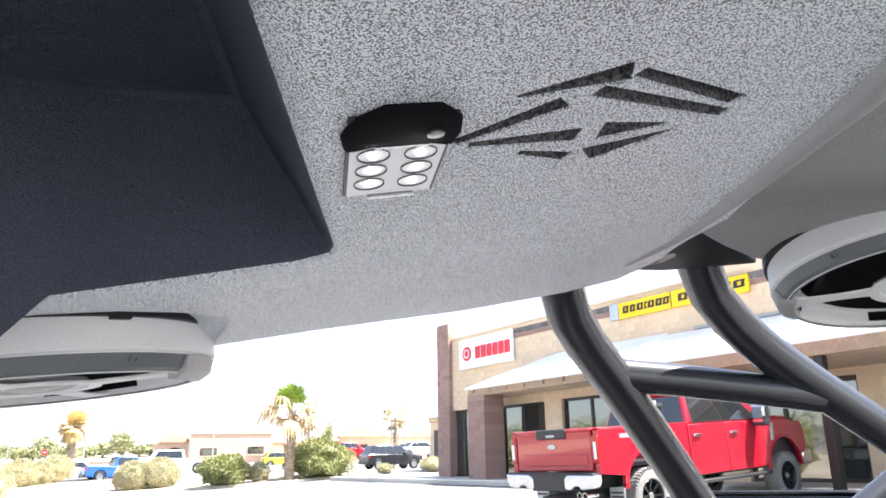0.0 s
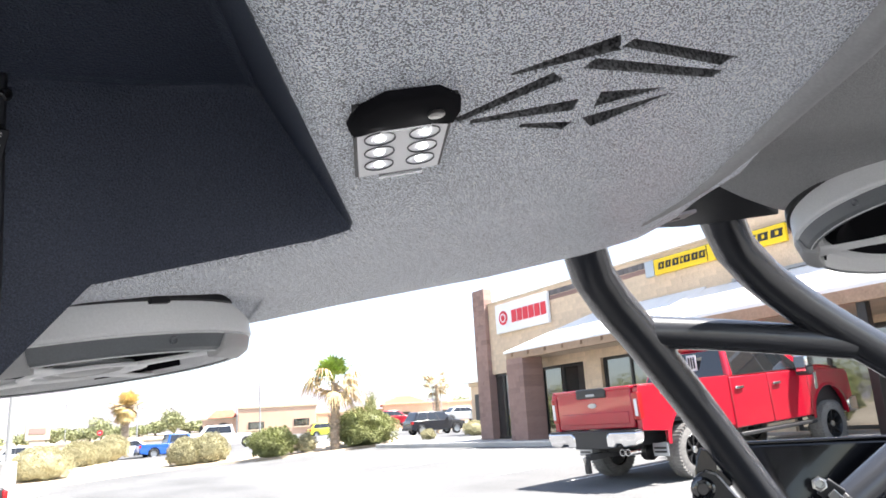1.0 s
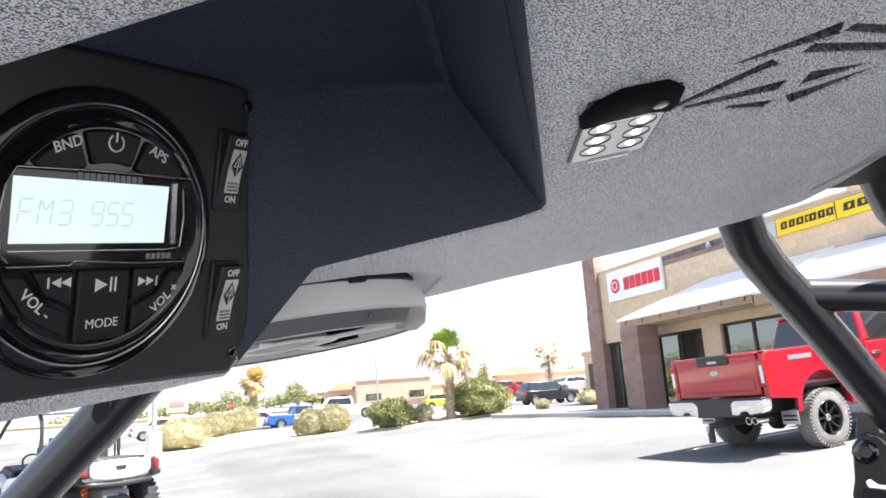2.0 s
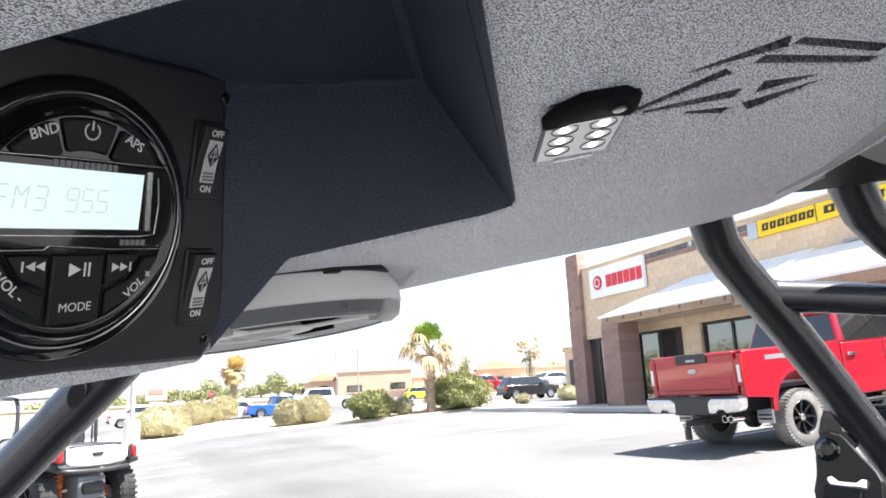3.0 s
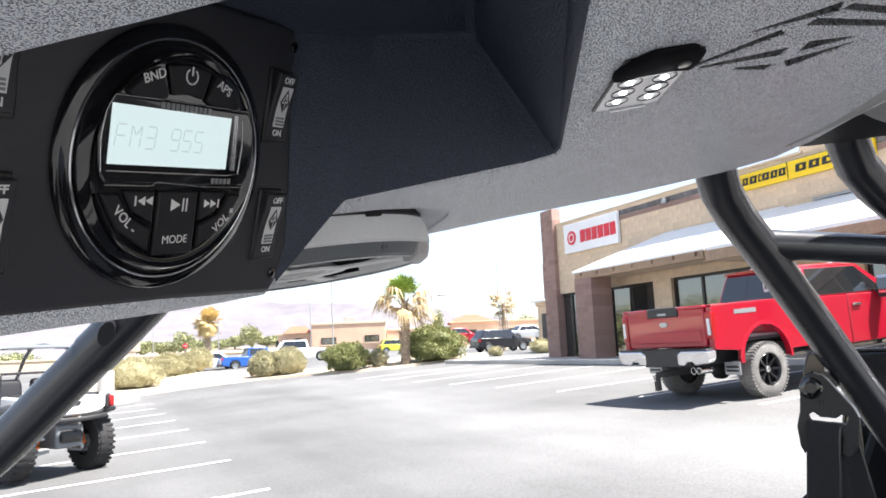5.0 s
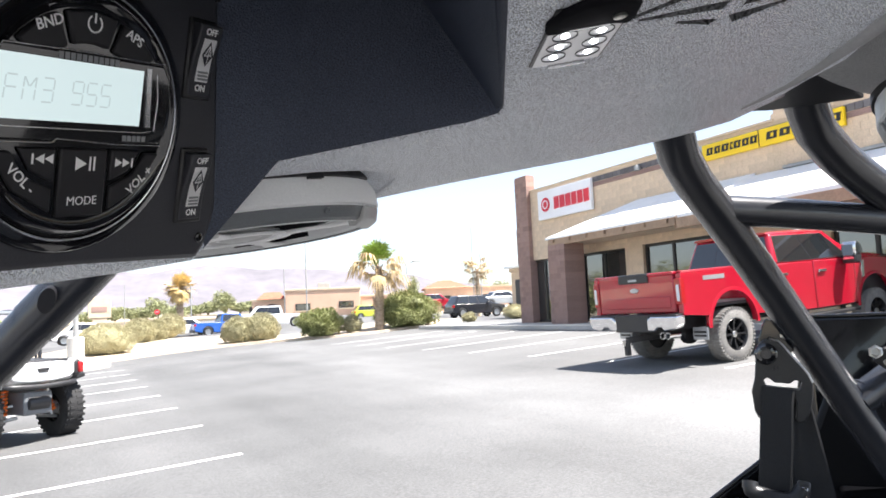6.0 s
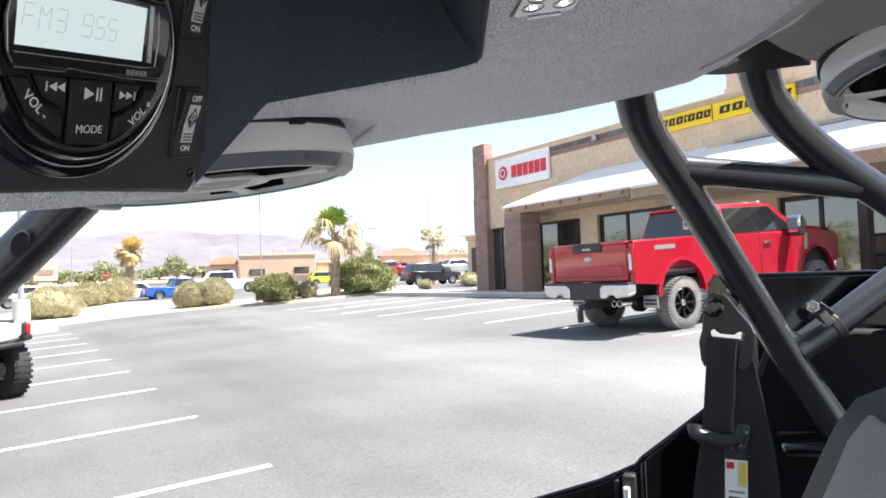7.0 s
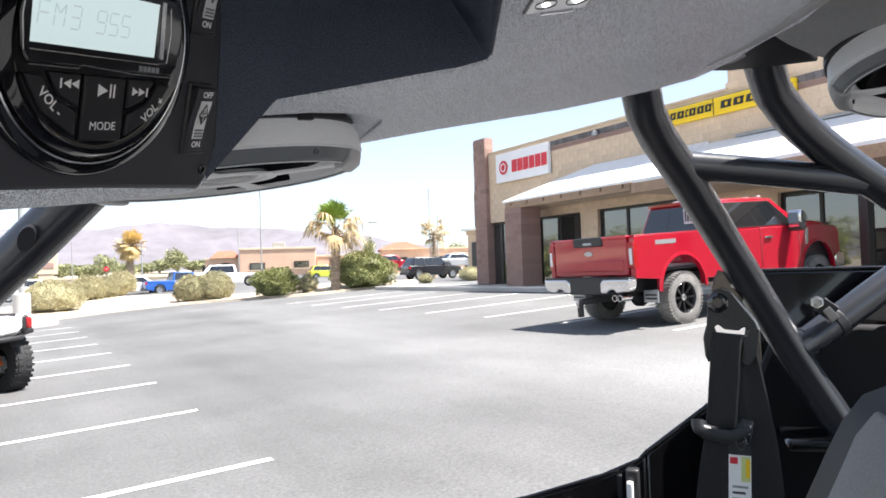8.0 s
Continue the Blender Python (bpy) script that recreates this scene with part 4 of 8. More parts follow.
# roof speakers in round pods: z runs down from the roof
def pod_speaker(centre, axis, turn, R, seal):
    z = Vector(axis).normalized()
    x = Vector((math.cos(turn), math.sin(turn), 0))
    x = (x - z * x.dot(z)).normalized()
    m = Matrix((x, z.cross(x), z)).transposed().to_4x4()
    m.translation = Vector(centre)
    m = UNBASE @ m
    k = R / 0.147
    body = part("speaker", lathe([(r * k, h) for r, h in ((0.12, 0.0), (0.143, 0.002), (0.147, 0.004), (0.1485, 0.031), (0.1475, 0.0330), (0.1450, 0.0338), (0.1360, 0.0338), (0.120, 0.030), (0.114, 0.02), (0.05, 0.012))], 72),
                M_SPK, utv, "grey round coaxial roof speaker with an open grille", smooth=True, at=m, angle=24)
    part("speaker_gasket", lathe([(r * k, h) for r, h in ((0.13, -0.006), (0.1505, -0.006), (0.151, 0.0), (0.1505, seal - 0.001), (0.148, seal), (0.13, seal))], 72), M_RUBBER, body, "black gasket", smooth=True)
    part("trim_ring", lathe([(r * k, h) for r, h in ((0.142, 0.0340), (0.1455, 0.0341), (0.1395, 0.0455), (0.1345, 0.0480), (0.131, 0.0480))], 72, closed=True), M_SLATE, body, "slate grey chamfered trim ring", smooth=True, angle=24)
    part("grille_ring", lathe([(r * k, h) for r, h in ((0.1345, 0.0465), (0.1325, 0.0470), (0.1290, 0.0440), (0.1250, 0.022), (0.1300, 0.022))], 72, closed=True), M_SPK, body, "grey inner grille wall", smooth=True, angle=30)
    for q, h in ((0.1350, 0.0481), (0.1452, 0.0344)):
        part("edge_line", lathe([(q * k + 0.0007 * math.cos(a), h + 0.0007 * math.sin(a)) for a in (0, 1.57, 3.14, 4.71)], 72, closed=True), M_SPK, body, "pale edge line", smooth=True)
    part("speaker_notch", boxed(-0.008 * k, 0.008 * k, -0.1525 * k, -0.14 * k, seal - 0.006, seal + 0.0025), M_RUBBER, body, "black notch tab", bevel=0.001)
    part("cone", lathe([(r * k, h) for r, h in ((0.1135, 0.020), (0.113, 0.030), (0.106, 0.034), (0.099, 0.030), (0.09, 0.020), (0.04, 0.012))], 56), M_HOUSING, body, "black rubber surround and cone", smooth=True)
    part("cone_shroud", lathe([(r * k, h) for r, h in ((0.1290, 0.018), (0.1290, 0.026), (0.1120, 0.026), (0.1120, 0.018))], 56, closed=True), M_HOUSING, body, "matt black basket", smooth=True, angle=30)
    part("tweeter", lathe([(r * k, h) for r, h in ((0.050, 0.0430), (0.054, 0.0442), (0.053, 0.0462), (0.047, 0.0470), (0.043, 0.0455), (0.042, 0.0390))], 56), M_SPK, body, "grey tweeter ring", smooth=True)
    part("tweeter_well", lathe([(r * k, h) for r, h in ((0.0425, 0.0395), (0.040, 0.0385), (0.030, 0.0385))], 48), M_HOUSING, body, "black gap round the dome", smooth=True)
    part("tweeter_dome", lathe([(r * k, h) for r, h in ((0.035, 0.0390), (0.0345, 0.0435), (0.031, 0.0455), (0.027, 0.0430), (0.022, 0.0430), (0.019, 0.0450), (0.012, 0.0465), (0.004, 0.0470))], 48), M_BLOCKP, body, "ringed grey dome", smooth=True)
    for i in range(4):
        a = radians(47 + 90 * i)
        wide = 0.007 if i % 2 else 0.009
        rings = [[(xx * k, -w * k, z0), (xx * k, w * k, z0), (xx * k, w * k * 0.8, z1), (xx * k, -w * k * 0.8, z1)] for xx, w, z0, z1 in ((0.046, wide * 1.5, 0.0435, 0.0465), (0.08, wide * 1.1, 0.0435, 0.0465), (0.11, wide * 1.3, 0.0435, 0.0465), (0.130, wide * 2.2, 0.0435, 0.0468))]
        bm = loft(rings)
        bmesh.ops.transform(bm, matrix=Matrix.Rotation(a, 4, "Z"), verts=bm.verts[:])
        part("grille_arm", bm, M_SPK, body, "flat grille arm", bevel=0.0015)
        pad = loft([[(math.cos(b) * rr * k, math.sin(b) * rr * k, h) for rr, h in ((0.1240, 0.0245), (0.1275, 0.0415), (0.1300, 0.0415), (0.1300, 0.0245))] for b in [a + radians(-21 + 7 * j) for j in range(7)]])
        part("grille_pad", pad, M_HOUSING, body, "black pad behind the arm")
        a2 = radians(50 + 90 * i)
        n = 7
        ring = []
        for j in range(n):
            b = radians(-13 + 26 * j / (n - 1))
            ring.append([(math.cos(b) * rr * k, math.sin(b) * rr * k, h) for rr, h in ((0.1475, 0.0345), (0.1440, 0.0470), (0.134, 0.0530), (0.126, 0.0525), (0.126, 0.038))])
        bm = loft(ring)
        bmesh.ops.transform(bm, matrix=Matrix.Rotation(a2, 4, "Z"), verts=bm.verts[:])
        if i != 1:
            part("trim_block", bm, M_BLOCKP, body, "raised trim block", bevel=0.0015)
        part("trim_bolt", lathe([(0.0036, 0), (0.0034, 0.002), (0.0024, 0.0024), (0.0016, 0.001)], 12), M_SLATE, body, smooth=True, at=Matrix.Rotation(radians(-95 + 90 * i), 4, "Z") @ Matrix.Translation((0.1425 * k, 0, 0.0395)) @ pose(0, 0, 0, 0, 62, 0))
    return body


mount = prism([(0.149 * math.cos(radians(a)), 0.149 * math.sin(radians(a))) for a in range(0, 360, 10)], 0.002, 0.03)
bmesh.ops.transform(mount, matrix=Matrix.Translation((0.655, 0.466, 1.590)) @ pose(0, 0, 0, -5.0, -5.2, 0), verts=mount.verts[:])
fit_part("speaker_mount", mount, M_PEBBLE, "pebbled black speaker mount", bevel=0.004)
pod_speaker((0.655, 0.466, 1.5855), (0.082, -0.092, -1), radians(155), 0.147, 0.0088)
pod_speaker((0.985, -0.335, 1.690), (-0.14, -0.03, -1), radians(127), 0.147, 0.0065)

# rear roof section that carries the second speaker, behind the front panel's edge
def rear_z(x, y):
    return 1.716 + 0.55 * min(0.0, 0.93 - x) + 0.10 * max(0.0, -0.12 - y) if x > 0.93 else 1.716 - 0.16 * (0.93 - x)


bm = bmesh.new()
rear = [(0.45, -0.10), (0.60, -0.075), (0.70, -0.06), (0.85, -0.085), (0.938, -0.122), (0.962, -0.142), (0.985, -0.172), (1.0, -0.20), (1.06, -0.28), (1.10, -0.40), (1.08, -0.55), (0.7, -0.62), (0.1, -0.6), (-0.1, -0.5), (-0.1, -0.15), (0.2, -0.13)]
bot = [bm.verts.new((x, y, rear_z(x, y))) for x, y in rear]
topv = [bm.verts.new((x, y, rear_z(x, y) + 0.035)) for x, y in rear]
n = len(rear)
bmesh.ops.triangle_fill(bm, edges=[bm.edges.new((bot[i], bot[(i + 1) % n])) for i in range(n)], use_beauty=True)
bmesh.ops.triangle_fill(bm, edges=[bm.edges.new((topv[i], topv[(i + 1) % n])) for i in range(n)], use_beauty=True)
for i in range(n):
    bm.faces.new((bot[i], topv[i], topv[(i + 1) % n], bot[(i + 1) % n]))
bmesh.ops.recalc_face_normals(bm, faces=bm.faces[:])
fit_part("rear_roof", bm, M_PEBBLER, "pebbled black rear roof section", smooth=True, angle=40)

# roll cage
TUBE_R = 0.026
fit_part("cage_tube", tube([(0.88, 0.03, 1.715), (0.93, 0.035, 1.695), (0.957, 0.038, 1.667), (0.983, 0.034, 1.640), (1.029, 0.021, 1.614), (1.075, -0.002, 1.581), (1.151, -0.04, 1.522), (1.232, -0.086, 1.446), (1.295, -0.139, 1.353), (1.332, -0.187, 1.268), (1.354, -0.234, 1.189), (1.37, -0.30, 1.07), (1.37, -0.4, 0.85), (1.35, -0.5, 0.5)], TUBE_R, 20), M_TUBE, "bent satin black cage tube", smooth=True)
fit_part("cage_tube", tube([(0.98, -0.11, 1.735), (1.021, -0.116, 1.716), (1.045, -0.122, 1.699), (1.081, -0.134, 1.672), (1.124, -0.162, 1.643), (1.174, -0.207, 1.608), (1.22, -0.26, 1.572), (1.262, -0.319, 1.534), (1.336, -0.438, 1.452), (1.374, -0.559, 1.34), (1.4, -0.9, 0.95)], TUBE_R, 20), M_TUBE, "bent satin black cage tube", smooth=True)
fit_part("cage_crossbar", tube([(1.08, -0.006, 1.578), (1.16, -0.134, 1.568), (1.23, -0.27, 1.552)], 0.021, 18), M_TUBE, "straight satin black cage crossbar", smooth=True)
fit_part("cage_brace", tube([(1.331, -0.190, 1.288), (1.360, -0.271, 1.344), (1.385, -0.338, 1.391), (1.46, -0.55, 1.535)], 0.025, 20), M_TUBE, "satin black diagonal brace", smooth=True)
fit_part("front_pillar", tube([(0.792, 0.656, 1.655), (0.773, 0.730, 1.584), (0.757, 0.812, 1.51), (0.736, 0.899, 1.431), (0.711, 0.978, 1.354), (0.669, 1.087, 1.242), (0.66, 1.3, 0.95), (0.66, 1.35, 0.6)], 0.0305, 24), M_TUBE, "satin black front pillar", smooth=True)
# black bracket where the rear tubes meet the roof
under = [(0.927, -0.03, 1.688), (0.95, -0.063, 1.697), (0.938, -0.125, 1.714), (0.965, -0.15, 1.698), (1.015, -0.182, 1.690), (1.03, -0.139, 1.694), (1.015, -0.076, 1.690), (0.975, -0.04, 1.683)]
fit_part("roof_bracket", loft([[Vector(p) for p in under], [Vector(p) + Vector((-0.01, 0, 0.03)) for p in under]]), M_BLACKP, "black tube bracket under the roof", bevel=0.002)
plate_m = Matrix.Translation((0.940, -0.045, 1.682)) @ pose(0, 0, 0, 0, -12, -60)
fit_part("bracket_plate", boxed(-0.035, 0.045, -0.014, 0.014, -0.002, 0.002, plate_m), M_BRKT, "thin pinkish metal strip", bevel=0.001)
fit_part("bracket_slot", boxed(-0.022, 0.030, -0.002, 0.002, -0.003, -0.002, plate_m), M_BLACKP, "dark slot in the strip")

# seat belt: guide plate hung on a bolt, two runs of webbing, sliding clip and tag
BELT_R = 1.25


def cut_plate(outer, slot, r0, r1):
    """A plate across the buggy, outlined in forward and up, with one slot."""
    bm = bmesh.new()
    edges = []
    for loop in (outer, slot):
        vs = [bm.verts.new((r0, f, z)) for f, z in loop]
        edges += [bm.edges.new((vs[i], vs[(i + 1) % len(vs)])) for i in range(len(vs))]
    bmesh.ops.triangle_fill(bm, edges=edges, use_beauty=True)
    ext = bmesh.ops.extrude_face_region(bm, geom=bm.faces[:])
    bmesh.ops.translate(bm, vec=(r1 - r0, 0, 0), verts=[v for v in ext["geom"] if isinstance(v, bmesh.types.BMVert)])
    bmesh.ops.recalc_face_normals(bm, faces=bm.faces[:])
    return bm


GUIDE = [(-0.046, 1.376), (-0.050, 1.384), (-0.058, 1.391), (-0.070, 1.393), (-0.079, 1.388), (-0.116, 1.338), (-0.122, 1.322), (-0.120, 1.303), (-0.114, 1.280), (-0.108, 1.270), (-0.099, 1.266), (-0.094, 1.272), (-0.097, 1.292), (-0.095, 1.309),
         (-0.051, 1.318), (-0.049, 1.305), (-0.047, 1.280), (-0.043, 1.272), (-0.038, 1.284), (-0.036, 1.313), (-0.042, 1.334)]
guide = fit_part("belt_guide", cut_plate(GUIDE, [(-0.054, 1.331), (-0.057, 1.322), (-0.103, 1.316), (-0.107, 1.327), (-0.098, 1.330), (-0.090, 1.3245), (-0.069, 1.3265), (-0.060, 1.3345)], BELT_R, BELT_R + 0.012), M_BLACKP, "black plastic belt guide with a slot", bevel=0.002)
# steel lines laid on to stand for glints along the guide edges
fit_part("guide_edge", tube([(BELT_R + 0.001, -0.066, 1.3935), (BELT_R + 0.001, -0.079, 1.389), (BELT_R + 0.001, -0.097, 1.365), (BELT_R + 0.001, -0.116, 1.339), (BELT_R + 0.001, -0.121, 1.326)], 0.0016, 8, step=0.01), M_STEEL, "added steel line for the glint on the guide edge", guide, smooth=True)
fit_part("guide_slot_edge", tube([(BELT_R + 0.001, -0.0575, 1.3215), (BELT_R + 0.001, -0.08, 1.3185), (BELT_R + 0.001, -0.1025, 1.3155)], 0.0014, 8, smooth=False), M_STEEL, "added steel line for the glint on the slot edge", guide, smooth=True)
for f in (-0.070, -0.075):
    fit_part("guide_mark", boxed(BELT_R - 0.0006, BELT_R, f - 0.0011, f + 0.0011, 1.345, 1.351), M_RUBBER, "", guide)
fit_part("belt_bolt", lathe([(0.0165, -0.004), (0.0165, 0.003), (0.0135, 0.006), (0.0125, 0.010), (0.0085, 0.0105), (0.0075, 0.006), (0.003, 0.006)], 24, m=Matrix.Translation((BELT_R, -0.060, 1.370)) @ pose(0, 0, 0, 0, -90, 0)), M_GLOSS, "black belt anchor bolt", smooth=True, angle=30)
fit_part("belt_bracket", prism([(-0.052, 1.392), (-0.058, 1.412), (-0.064, 1.424), (-0.082, 1.416), (-0.118, 1.402), (-0.106, 1.376), (-0.08, 1.36), (-0.058, 1.36)], BELT_R + 0.014, BELT_R + 0.020, "x"), M_BODYB, "black welded anchor tab", bevel=0.002)
fit_part("bracket_nut", lathe([(0.0085, 0.0), (0.0085, 0.007), (0.0065, 0.009), (0.004, 0.009)], 6, m=Matrix.Translation((BELT_R + 0.014, -0.090, 1.398)) @ pose(0, 0, 0, 0, -90, 0)), M_STEEL, "bright nut behind the guide")


def strap(rows, thick=0.0018):
    """A band of webbing through pairs of edge points, with bound edges."""
    path = [curve_points([r[k] for r in rows], 0.02) for k in (0, 1)]
    n = min(len(path[0]), len(path[1]))
    even = [[p[round(i * (len(p) - 1) / (n - 1))] for i in range(n)] for p in path]
    t = Vector((thick, 0, thick * 0.3))
    rings = []
    for a, b in zip(*even):
        rings.append([a, a.lerp(b, 0.07) - t * 0.5, a.lerp(b, 0.10) - t * 0.1, a.lerp(b, 0.90) - t * 0.1, a.lerp(b, 0.93) - t * 0.5, b, b + t, a + t])
    return loft(rings)


fit_part("belt_webbing", strap([((1.247, -0.051, 1.322), (1.247, -0.096, 1.316)), ((1.243, -0.047, 1.300), (1.243, -0.092, 1.294)), ((1.241, -0.041, 1.239), (1.241, -0.087, 1.232)), ((1.240, -0.034, 1.172), (1.240, -0.079, 1.163)), ((1.238, -0.020, 1.092), (1.238, -0.070, 1.087)), ((1.236, -0.008, 1.00), (1.236, -0.058, 0.995)), ((1.23, 0.01, 0.78), (1.23, -0.04, 0.77))]), M_WEB, "black seat belt webbing", smooth=True)
fit_part("belt_webbing", strap([((1.264, -0.085, 1.318), (1.264, -0.112, 1.314)), ((1.264, -0.086, 1.280), (1.264, -0.121, 1.275)), ((1.262, -0.084, 1.190), (1.262, -0.134, 1.195)), ((1.260, -0.080, 1.085), (1.260, -0.147, 1.09)), ((1.25, -0.072, 0.80), (1.25, -0.16, 0.80))]), M_WEB, "black seat belt webbing", smooth=True)
clip_m = Matrix.Translation((1.232, -0.057, 1.166)) @ pose(0, 0, 0, 10, 8, 0)
band = tube([(-0.008, 0.036, 0.010), (-0.011, 0.033, -0.002), (-0.011, 0.012, -0.006), (-0.011, -0.014, -0.006), (-0.010, -0.028, 0.002), (-0.008, -0.035, 0.014)], 0.0115, 14, step=0.006)
bmesh.ops.transform(band, matrix=clip_m, verts=band.verts[:])
clip = fit_part("belt_clip", band, M_BLACKP, "black sliding belt clip", smooth=True)
fit_part("clip_plate", boxed(-0.016, -0.006, -0.044, -0.026, -0.016, 0.026, clip_m), M_BLACKP, "small black clip plate", clip, bevel=0.003)
fit_part("clip_shine", boxed(-0.0172, -0.016, -0.040, -0.031, -0.010, 0.018, clip_m), M_CHROME, "bright clip latch", clip, bevel=0.0005)
tag_m = Matrix.Translation((1.222, -0.0815, 1.117)) @ pose(0, 0, 0, 3, 12, 0)
tag = fit_part("paper_tag", boxed(-0.001, 0.0, -0.0165, 0.0165, -0.075, 0.036, tag_m), M_TAG, "white paper tag with yellow and green print")
fit_part("tag_print", boxed(-0.0016, -0.0010, -0.0165, 0.0165, 0.014, 0.036, tag_m), M_SIGNK, "dark heading of the tag", tag)
fit_part("tag_print", boxed(-0.0016, -0.0010, -0.0150, -0.0020, -0.026, 0.012, tag_m), M_TAGY, "yellow green printed patch", tag)
fit_part("tag_print", boxed(-0.0020, -0.0016, -0.0150, -0.0085, -0.020, 0.008, tag_m), M_SIGNY, "yellow printed band", tag)
fit_part("tag_print", boxed(-0.0016, -0.0010, 0.003, 0.0145, 0.000, 0.010, tag_m), M_SIGNR, "small red printed patch", tag)
for k in range(3):
    fit_part("tag_bar", boxed(-0.0016, -0.0010, -0.012 + 0.004 * (k % 2), 0.011, -0.036 - 0.009 * k, -0.0325 - 0.009 * k, tag_m), M_SIGNK if k == 1 else M_DIM, "", tag)
fit_part("tag_loop", tube([(1.214, -0.087, 1.165), (1.209, -0.091, 1.154), (1.210, -0.085, 1.142), (1.209, -0.076, 1.150), (1.214, -0.079, 1.165)], 0.0014, 8, step=0.004), M_BLACKP, "black tag loop", tag, smooth=True)

# brace clamp with a bright bolt
fit_part("clamp_band", tube([(1.350, -0.2435, 1.325), (1.355, -0.257, 1.3345)], 0.0272, 24, smooth=False), M_BLACKP, "black clamp band", bevel=0.002)
tab_m = Matrix.Translation((1.322, -0.232, 1.352)) @ pose(0, 0, 0, 40, -10, 0)
fit_part("clamp_tab", boxed(-0.003, 0.003, -0.013, 0.015, -0.012, 0.015, tab_m), M_BLACKP, "black clamp tab", bevel=0.002)
fit_part("clamp_bolt", lathe([(0.0108, 0), (0.0108, 0.0015), (0.0085, 0.002), (0.0082, 0.006), (0.0068, 0.008), (0.0050, 0.008), (0.0046, 0.003)], 6, m=Matrix.Translation((1.318, -0.218, 1.365)) @ pose(0, 0, 0, 0, -82, 0)), M_STEEL, "bright flanged bolt", smooth=True, angle=30)
fit_part("clamp_arm", loft([[(1.316, -0.226, 1.350), (1.316, -0.236, 1.358), (1.320, -0.236, 1.358), (1.320, -0.226, 1.350)], [(1.322, -0.240, 1.330), (1.322, -0.252, 1.340), (1.327, -0.252, 1.340), (1.327, -0.240, 1.330)]]), M_STEEL, "bright clamp arm", bevel=0.001)
for c, axis, q in (((1.340, -0.2055, 1.2985), (0.28, -0.77, 0.56), 0.0265),):
    z = Vector(axis).normalized()
    x = z.orthogonal().normalized()
    y = z.cross(x)
    ring = [Vector(c) + q * (math.cos(a) * x + math.sin(a) * y) for a in [2 * math.pi * k / 24 for k in range(25)]]
    fit_part("weld_bead", tube(ring, 0.0018, 8, smooth=False), M_TUBE, "rippled weld bead", smooth=True)

# seat back
prof = [(-0.25, 1.325), (-0.195, 1.316), (-0.165, 1.303), (-0.145, 1.276), (-0.13, 1.245), (-0.11, 1.200), (-0.075, 1.08), (-0.03, 0.88), (0.02, 0.70), (-0.16, 0.66), (-0.3, 0.9), (-0.36, 1.15), (-0.34, 1.29)]
fit_part("seat_back", prism([(p.x, p.y) for p in curve_points([(y, z, 0) for y, z in prof], 0.03)], 0.50, 0.80, "x"), M_SEATB, "black vinyl seat back with raised bolsters", bevel=0.02, segs=4)
prof2 = [(-0.159, 1.303), (-0.141, 1.28), (-0.126, 1.245), (-0.106, 1.20), (-0.071, 1.08), (-0.026, 0.88), (-0.06, 0.86), (-0.14, 1.1), (-0.18, 1.285)]
fit_part("seat_insert", prism(prof2, 0.51, 0.708, "x"), M_SEAT, "grey vinyl seat insert", bevel=0.004, segs=3)
fit_part("seat_cushion", prism([(0.0, 0.5), (0.55, 0.55), (0.58, 0.68), (0.5, 0.72), (0.0, 0.70)], 0.50, 0.80, "x"), M_SEATB, "black vinyl seat cushion", bevel=0.03, segs=3)

# side body: door rising into the rear wing
edge = [(1.20, 0.62, 0.95), (1.337, 0.287, 1.004), (1.400, 0.15, 1.036), (1.432, 0.084, 1.060), (1.436, 0.07, 1.075), (1.504, -0.039, 1.148), (1.515, -0.09, 1.19), (1.50, -0.12, 1.27), (1.478, -0.142, 1.417), (1.492, -0.342, 1.416), (1.50, -0.75, 1.40), (1.45, -1.1, 1.33)]


def side_panel(pts, depth, thick):
    rings = [[Vector(p), Vector(p) + Vector((thick, 0, -0.004)), Vector((p[0] + thick, p[1], p[2] - depth)), Vector((p[0], p[1], p[2] - depth))] for p in pts]
    return loft(rings)


fit_part("door", side_panel(edge[:5], 0.55, 0.03), M_BODYB, "gloss black door panel", bevel=0.006)
fit_part("rear_wing", side_panel(edge[4:], 0.7, 0.03), M_BODYB, "gloss black rear wing", bevel=0.006)
fit_part("rolled_edge", tube([(x + 0.004, y, z + 0.001) for x, y, z in edge[:5]], 0.0045, 10, smooth=False), M_BODYB, "rolled gloss black door edge", smooth=True)
fit_part("rolled_edge", tube([(x + 0.004, y, z + 0.001) for x, y, z in edge[4:]], 0.0045, 10, smooth=False), M_BODYB, "rolled gloss black wing edge", smooth=True)
fit_part("inner_wing", prism([(-0.16, 1.30), (-0.30, 1.32), (-0.7, 1.30), (-0.7, 0.6), (-0.1, 0.6), (-0.06, 1.05)], 1.42, 1.44, "x"), M_MATTK, "black inner wing", bevel=0.01)
fit_part("wing_ledge", boxed(1.30, 1.46, -0.62, -0.16, 1.12, 1.14), M_BODYB, "gloss black ledge", bevel=0.008)
fit_part("door_latch", boxed(1.405, 1.43, 0.083, 0.108, 0.96, 1.05), M_BLACKP, "black latch post", bevel=0.004)
# the sun glint of the steel pin is put in as white
fit_part("latch_pin", boxed(1.39, 1.405, 0.094, 0.106, 0.965, 1.03), M_WMETAL, "steel latch pin, white for its glint in the sun", bevel=0.003)
fit_part("rear_bulkhead", boxed(0.45, 1.42, -0.66, -0.62, 0.3, 1.10), M_MATTK, "black rear bulkhead")
